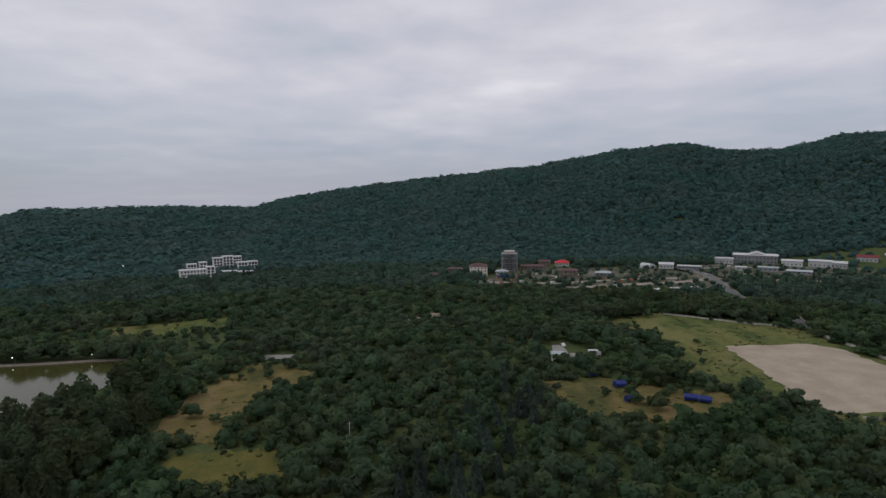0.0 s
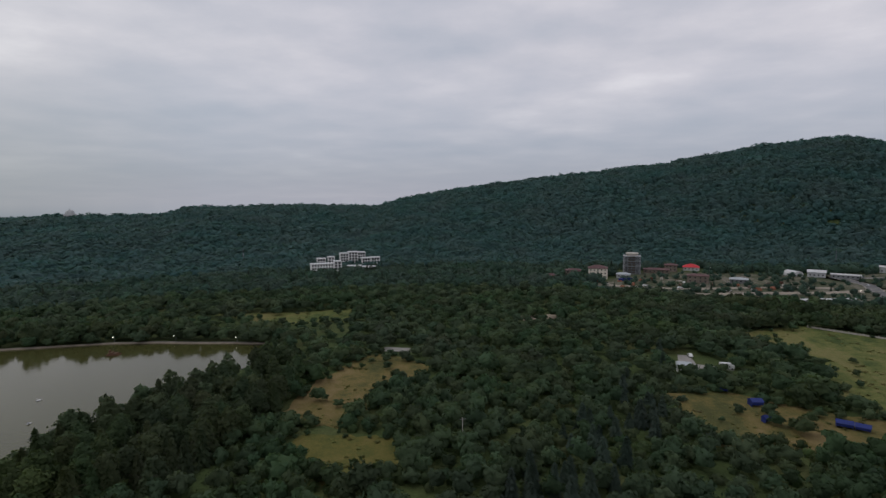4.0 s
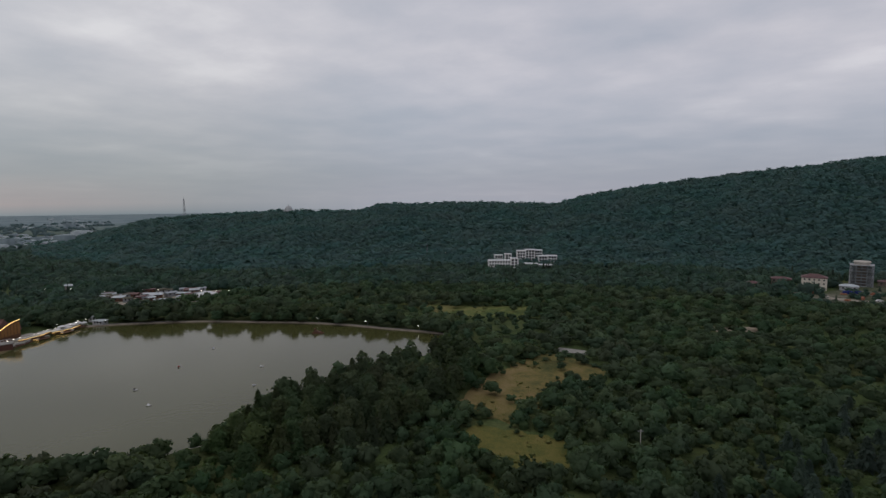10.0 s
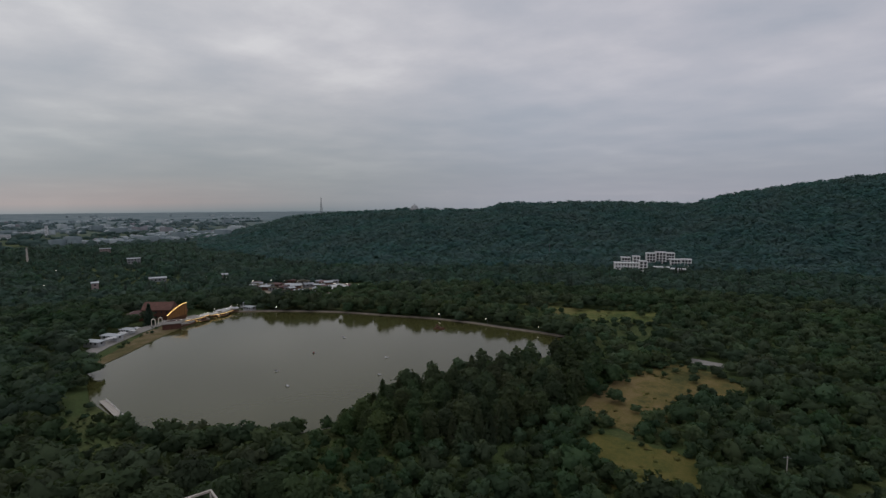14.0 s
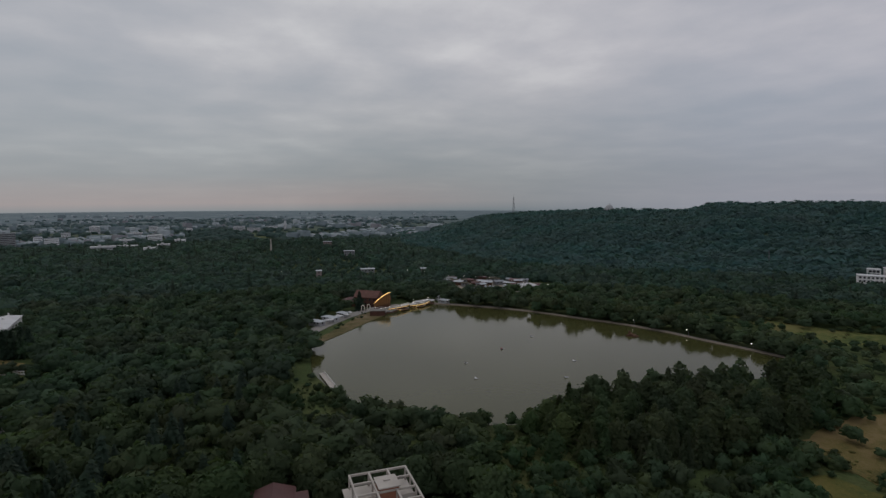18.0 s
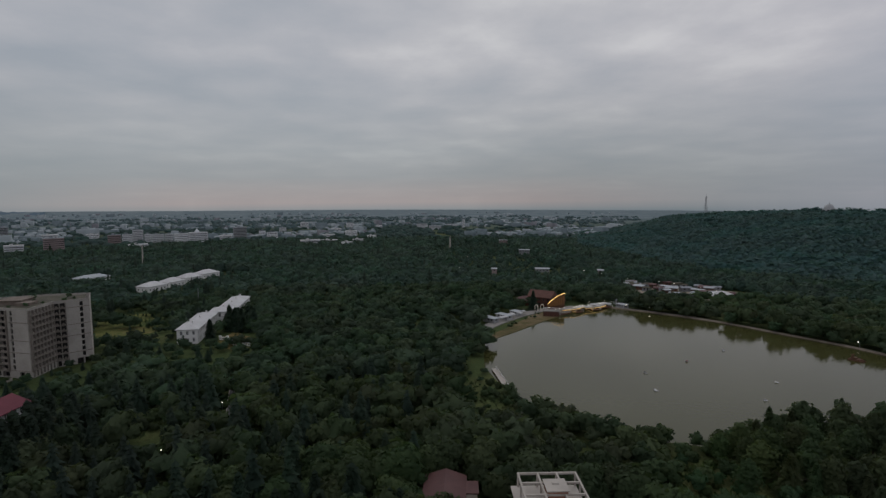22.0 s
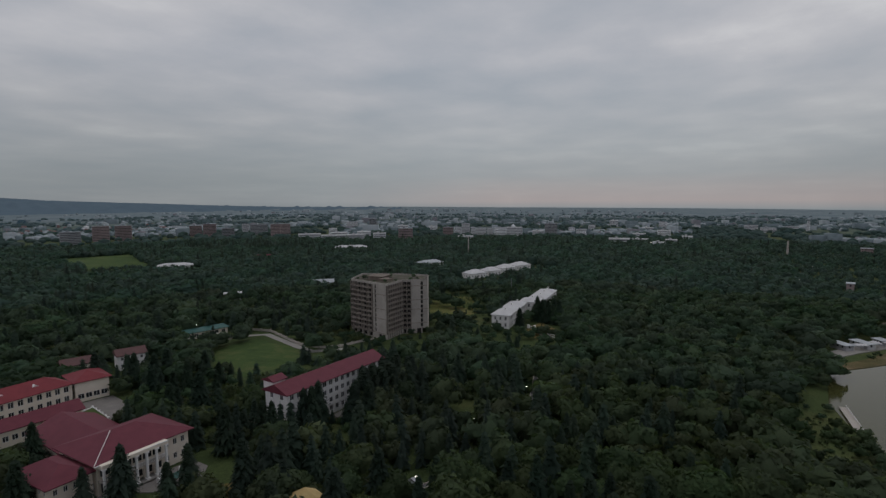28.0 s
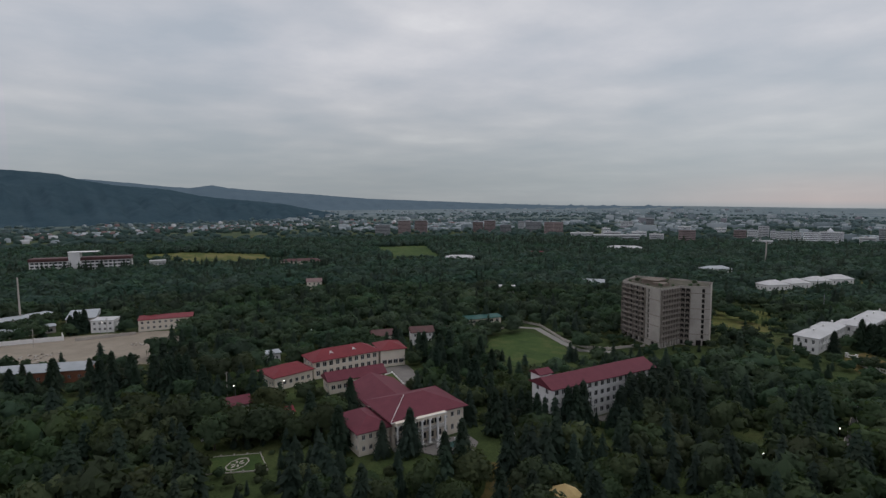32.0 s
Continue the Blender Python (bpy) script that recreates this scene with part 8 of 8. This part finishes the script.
for paint, word, rows in zip(CARS, ("white", "silver", "black", "red"), CAR_ROWS):
    spread(car_model(paint, word + " parked car on the open ground"), rows)


def van():
    ob = thing("van", pose(71, 251.5, 0.2, 0, 0, -4), "white delivery van beside the paved yard", "van")
    bm = bmesh.new()
    box(bm, -2.6, -1.0, 0.4, 2.0, 1.0, 2.6)
    bmesh.ops.bevel(bm, geom=bm.edges[:], offset=0.12, segments=2, affect="EDGES")
    part("body", bm, CARS[0], ob)
    bm = bmesh.new()
    box(bm, 2.003, -0.95, 0.4, 3.2, 0.95, 1.9)
    part("cab", bm, CARS[0], ob)
    bm = bmesh.new()
    box(bm, 2.6, -0.8, 1.2, 3.22, 0.8, 1.8)
    part("windscreen", bm, GLASS, ob)
    for x in (-1.7, 2.3):
        for y in (-0.95, 0.95):
            bm = bmesh.new()
            rod(bm, (x, y - 0.12, 0.36), (x, y + 0.12, 0.36), 0.36, 0.36, 12)
            part("wheel", bm, RUBBER, ob)


van()


def tent(x, y, l, w, h, turn):
    ob = thing("tent", pose(x, y, 0.08, 0, 0, turn), "blue tarpaulin camp shelter on dry grass", "tent", "camp shelters")
    bm = bmesh.new()
    roof_mesh(bm, 0, 0, l, w, h, 0.9, "gable", 0.15, 0.05)
    part("roof", bm, BLUE, ob)
    for s, (x0, y0, x1, y1) in enumerate(((0, 0, l, 0.05), (0, w - 0.05, l, w), (0, 0.06, 0.05, w - 0.06))):
        bm = bmesh.new()
        box(bm, x0, y0, 0.0 if s else 0.7, x1, y1, h - 0.005)
        part("side", bm, BLUE, ob)
    for px, py in ((0.03, 0.03), (l - 0.03, 0.03), (l - 0.03, w - 0.03), (0.03, w - 0.03)):
        bm = bmesh.new()
        rod(bm, (px, py, -0.1), (px, py, h), 0.04, 0.04, 6)
        part("pole", bm, STEEL, ob)


for row in ((67.5, 206.5, 4.0, 3.5, 1.8, 10), (60.5, 220, 2.6, 2.4, 1.6, 0), (67, 192, 2.4, 2.2, 1.5, 20), (88.0, 193, 4.6, 3.0, 1.6, -20), (92.6, 191.2, 4.0, 2.8, 1.5, -26)):
    tent(*row)
house("hut", "small pale hut beside the paved yard", (49.5, 243.5), (55.0, 243.0), 4.0, 1, 2.6, WHITEWASH, ROOF_GREY, "gable", 1.0, 0.3, (0.8, 0.9, 1.0), (2, 1, 0, 1))
long_wall("field_fence", "low field fence with pale concrete posts", [(138, 341), (171.5, 316), (194, 303)], 1.0, CONCRETE, 0.2, 3.2, "fence")
long_wall("field_fence", "pale stone field wall with square posts", [(200, 283), (201, 262), (200, 238), (196, 214)], 1.3, CONCRETE_PALE, 0.3, 3.0, "fence")
long_wall("field_fence", "low fence with pale posts beside the sand", [(170, 160), (150, 172), (140, 176)], 0.9, CONCRETE_PALE, 0.25, 3.0, "fence")


def boat(x, y, turn, big=1.0):
    ob = thing("pedal_boat" if big < 2 else "raft", pose(x, y, 0.1, 0, 0, turn), "small white pedal boat on the lake" if big < 2 else "flat timber raft moored on the lake", "boat", "boats on the lake")
    s = big
    for side in (-0.55, 0.55):
        bm = bmesh.new()
        rod(bm, (-1.3 * s, side * s, 0.12), (1.0 * s, side * s, 0.12), 0.26 * s, 0.26 * s, 8)
        rod(bm, (1.0 * s, side * s, 0.12), (1.6 * s, side * s, 0.22), 0.26 * s, 0.08 * s, 8)
        part("float", bm, ROOF_WHITE if big < 2 else TIMBER, ob)
    bm = bmesh.new()
    box(bm, -1.1 * s, -0.75 * s, 0.32 * s, 0.9 * s, 0.75 * s, 0.42 * s)
    part("deck", bm, ROOF_WHITE if big < 2 else TIMBER, ob)
    bm = bmesh.new()
    box(bm, -0.6 * s, -0.6 * s, 0.42 * s, 0.1 * s, 0.6 * s, 0.7 * s)
    box(bm, -0.75 * s, -0.6 * s, 0.42 * s, -0.6 * s, 0.6 * s, 1.2 * s)
    part("seat", bm, CARS[k_boat % 4] if big < 2 else TIMBER, ob)


for k_boat, (x, y, a) in enumerate(((-190.6, 109.8, 10), (-174.5, 143.7, 80), (-210.9, 116.5, 30), (-223.1, 143.3, 120), (-191.3, 162.0, 60), (-235.8, 170.3, 0))):
    boat(x, y, a, 0.62)
boat(-212, 219, 25, 2.1)


def pier():
    ob = thing("pier", pose(-226, 54.2, 0, 0, 0, -1), "pale narrow bathing pier along the shore", "pier")
    for k in range(12):
        bm = bmesh.new()
        box(bm, k * 2.0, -1.1, 0.55, k * 2.0 + 1.94, 1.1, 0.75)
        part("plank_panel", bm, CONCRETE_PALE, ob)
        bm = bmesh.new()
        rod(bm, (k * 2.0 + 1, 0.9, -0.4), (k * 2.0 + 1, 0.9, 0.55), 0.12, 0.12)
        part("pile", bm, CONCRETE_PALE, ob)
    bm = bmesh.new()
    box(bm, 0, 1.0, 0.75, 24, 1.1, 1.5)
    part("parapet", bm, WHITEWASH, ob)


pier()


def mast(x, y, h, w, label):
    z = float(land(x, y))
    ob = thing("radio_mast", pose(x, y, z), label, "mast")
    for sx, sy in ((-1, -1), (1, -1), (1, 1), (-1, 1)):
        bm = bmesh.new()
        rod(bm, (sx * w, sy * w, -1), (sx * w * 0.25, sy * w * 0.25, h), w * 0.10, w * 0.06, 6)
        part("leg", bm, STEEL, ob)
    n = 9
    for k in range(n):
        bm = bmesh.new()
        z0, z1 = h * k / n, h * (k + 1) / n
        r0, r1 = w * (1 - 0.75 * k / n), w * (1 - 0.75 * (k + 1) / n)
        c = ((-1, -1), (1, -1), (1, 1), (-1, 1))
        for (ax, ay), (bx, by) in zip(c, c[1:] + c[:1]):
            rod(bm, (ax * r0, ay * r0, z0), (bx * r1, by * r1, z1), w * 0.05, w * 0.05, 4)
            rod(bm, (ax * r1, ay * r1, z1), (bx * r1, by * r1, z1), w * 0.05, w * 0.05, 4)
        part("bracing", bm, STEEL, ob)
    bm = bmesh.new()
    rod(bm, (0, 0, h), (0, 0, h + 5), w * 0.1, w * 0.04, 6)
    part("aerial", bm, STEEL, ob)


mast(-872, 585, 36, 2.2, "steel lattice radio mast on the ridge")
mast(-338, 531, 17, 0.9, "slim lattice pole in the wood")
mast(274, 622, 20, 0.6, "slim steel pole behind the halls")


def dome_house():
    x, y = -690, 653
    z = float(land(x, y))
    ob = thing("domed_pavilion", pose(x, y, z), "pale domed restaurant pavilion on the ridge", "building")
    bm = bmesh.new()
    rod(bm, (0, 0, -3), (0, 0, 9.0), 8.5, 8.0, 18)
    part("wall", bm, WHITE_FAR, ob)
    bm = bmesh.new()
    bmesh.ops.create_uvsphere(bm, u_segments=18, v_segments=10, radius=6.2, matrix=pose(0, 0, 9.0))
    bmesh.ops.delete(bm, geom=[v for v in bm.verts if v.co.z < 8.8], context="VERTS")
    part("dome", bm, WHITE_FAR, ob, smooth=True)
    bm = bmesh.new()
    rod(bm, (0, 0, 15), (0, 0, 18), 0.4, 0.1)
    part("finial", bm, STEEL, ob)
    for k in range(9):
        q = k * math.tau / 9
        bm = bmesh.new()
        box(bm, -1.0, -0.2, 3.0, 1.0, 0.2, 7.0)
        part("window", bm, GLASS, ob).matrix_local = Matrix.Rotation(q, 4, "Z") @ pose(0, -8.2, 0)


dome_house()
for x, y, h, label in ((-394, -116, 14, "slim steel pole behind the palace"), (-638, -244, 26, "grey concrete water tower shaft"), (-828, 129, 18, "pale stone obelisk above the trees")):
    bm = bmesh.new()
    r = 0.25 if h == 14 else 0.8 if h == 26 else 1.6
    rod(bm, (0, 0, -2), (0, 0, h), r, r * (0.5 if h == 18 else 0.9), 10)
    p = part({14: "steel_pole", 26: "water_tower", 18: "obelisk"}[h], bm, CONCRETE if h == 26 else CONCRETE_PALE if h == 18 else STEEL)
    p.matrix_world = pose(x, y, float(land(x, y)))
    tagged(p, label, {14: "pole", 26: "tower", 18: "monument"}[h])

# the forecourt: a statue on its plinth, an awning, curved ramp walls
bm = bmesh.new()
box(bm, -0.7, -0.7, 0, 0.7, 0.7, 1.3)
rod(bm, (0, 0, 1.3), (0, 0, 2.6), 0.45, 0.35, 10)
rod(bm, (0, 0, 2.6), (0, 0, 3.2), 0.35, 0.2, 10)
bmesh.ops.create_icosphere(bm, subdivisions=2, radius=0.28, matrix=pose(0, 0, 3.4))
statue = part("statue", bm, WHITEWASH)
statue.matrix_world = pose(-96.5, -124.5, 0.2)
tagged(statue, "white plaster statue on a square plinth", "statue")
aw = thing("awning", pose(-96.5, -119.5, 0.2, 0, 0, 172), "teal canvas awning on thin posts", "awning")
bm = bmesh.new()
roof_mesh(bm, -2.5, -1.0, 2.5, 1.0, 2.3, 0.6, "shed", 0.1, 0.06)
part("canvas", bm, GREEN_TARP, aw)
for px in (-2.4, 2.4):
    for py in (-0.9, 0.9):
        bm = bmesh.new()
        rod(bm, (px, py, 0), (px, py, 2.3), 0.05, 0.05, 6)
        part("post", bm, STEEL, aw)
long_wall("ramp_wall", "curved white ramp wall below the portico", [(-103, -125), (-101.5, -120), (-99, -115.5), (-96, -111.5), (-92, -108.5)], 0.9, WHITEWASH, 0.4, 1.6)
long_wall("ramp_wall", "curved white kerb of the forecourt", [(-118, -124), (-121, -119), (-120, -113)], 0.6, WHITEWASH, 0.4, 1.6)
long_wall("courtyard_kerb", "pale kerb round the courtyard lawn", [(-114.4, -191.4), (-124.2, -193.5), (-119.9, -178.6), (-114.2, -178.4), (-114.4, -191.4)], 0.25, WHITEWASH, 0.35, 3.0)


def flower_pattern():
    ob = thing("flower_bed", pose(-45.5, -152.5, 0.22, 0, 0, 30), "pale star-shaped flower bed in the lawn", "flower bed")
    for k in range(6):
        bm = bmesh.new()
        q = k * math.tau / 6
        v = [bm.verts.new((2.6 * r * math.cos(q + a), 1.6 * r * math.sin(q + a), z)) for z in (0.0, 0.12) for r, a in ((0.25, 0), (0.7, 0.25), (1.0, 0), (0.7, -0.25))]
        bm.faces.new(v[4:])
        for i in range(4):
            bm.faces.new((v[i], v[(i + 1) % 4], v[4 + (i + 1) % 4], v[4 + i]))
        part("petal", bm, CONCRETE_PALE, ob)
    for k in range(8):
        bm = bmesh.new()
        q, p = k * math.tau / 8, (k + 0.9) * math.tau / 8
        for t in ((q, p),):
            v = [bm.verts.new((3.6 * r * math.cos(t[j]), 2.3 * r * math.sin(t[j]), z)) for z in (0.0, 0.12) for r, j in ((1, 0), (1, 1), (1.12, 1), (1.12, 0))]
        bm.faces.new(v[4:])
        for i in range(4):
            bm.faces.new((v[i], v[(i + 1) % 4], v[4 + (i + 1) % 4], v[4 + i]))
        part("kerb", bm, CONCRETE_PALE, ob)


flower_pattern()
long_wall("plot_kerb", "pale kerb round the flower lawn", [(-37, -152), (-51, -144), (-53, -155), (-40, -162)], 0.3, CONCRETE, 0.25, 3.0)


def rubble(x, y, n, r, seed):
    rng = random.Random(seed)
    ob = thing("rubble_heap", pose(x, y, 0.08), "heap of broken concrete and stones in the yard", "rubble", "rubble heaps")
    for k in range(n):
        bm = bmesh.new()
        s = rng.uniform(0.25, 0.9)
        bmesh.ops.create_icosphere(bm, subdivisions=1, radius=s)
        for v in bm.verts:
            v.co *= rng.uniform(0.7, 1.2)
            v.co.z *= 0.6
        q = rng.uniform(0, math.tau)
        d = r * math.sqrt(rng.random())
        part("stone", bm, CONCRETE_PALE if k % 3 else BALCONY, ob).matrix_local = pose(d * math.cos(q) * 1.6, d * math.sin(q), s * 0.3)


rubble(-4, -322, 30, 6, 1)
rubble(-1, -308, 26, 5, 2)
rubble(-47, -316, 14, 3, 3)


def utility_pole_model():
    ob = thing("utility_pole", pose(0, 0, 0), "grey concrete utility pole with a crossarm", "pole", "utility poles")
    bm = bmesh.new()
    rod(bm, (0, 0, -0.4), (0, 0, 9.5), 0.16, 0.11)
    part("pole", bm, CONCRETE_PALE, ob)
    bm = bmesh.new()
    box(bm, -0.9, -0.06, 9.0, 0.9, 0.06, 9.15)
    part("crossarm", bm, STEEL, ob)
    return ob


spread(utility_pole_model(), [pose(x, y, 0, 0, 0, 30) for x, y in ((-28, 155), (230, 390), (262, 440), (236, 420), (-37, -350), (-4, -344), (-60, -210))])


def post_row():
    ob = thing("post_row", pose(0, 0, 0), "row of white marker posts along the park path", "posts")
    for k in range(9):
        bm = bmesh.new()
        x, y = -154 - 2.4 * k, -68 + 0.9 * k
        rod(bm, (x, y, -0.1), (x, y, 1.3), 0.14, 0.12, 8)
        part("post", bm, WHITEWASH, ob)


post_row()
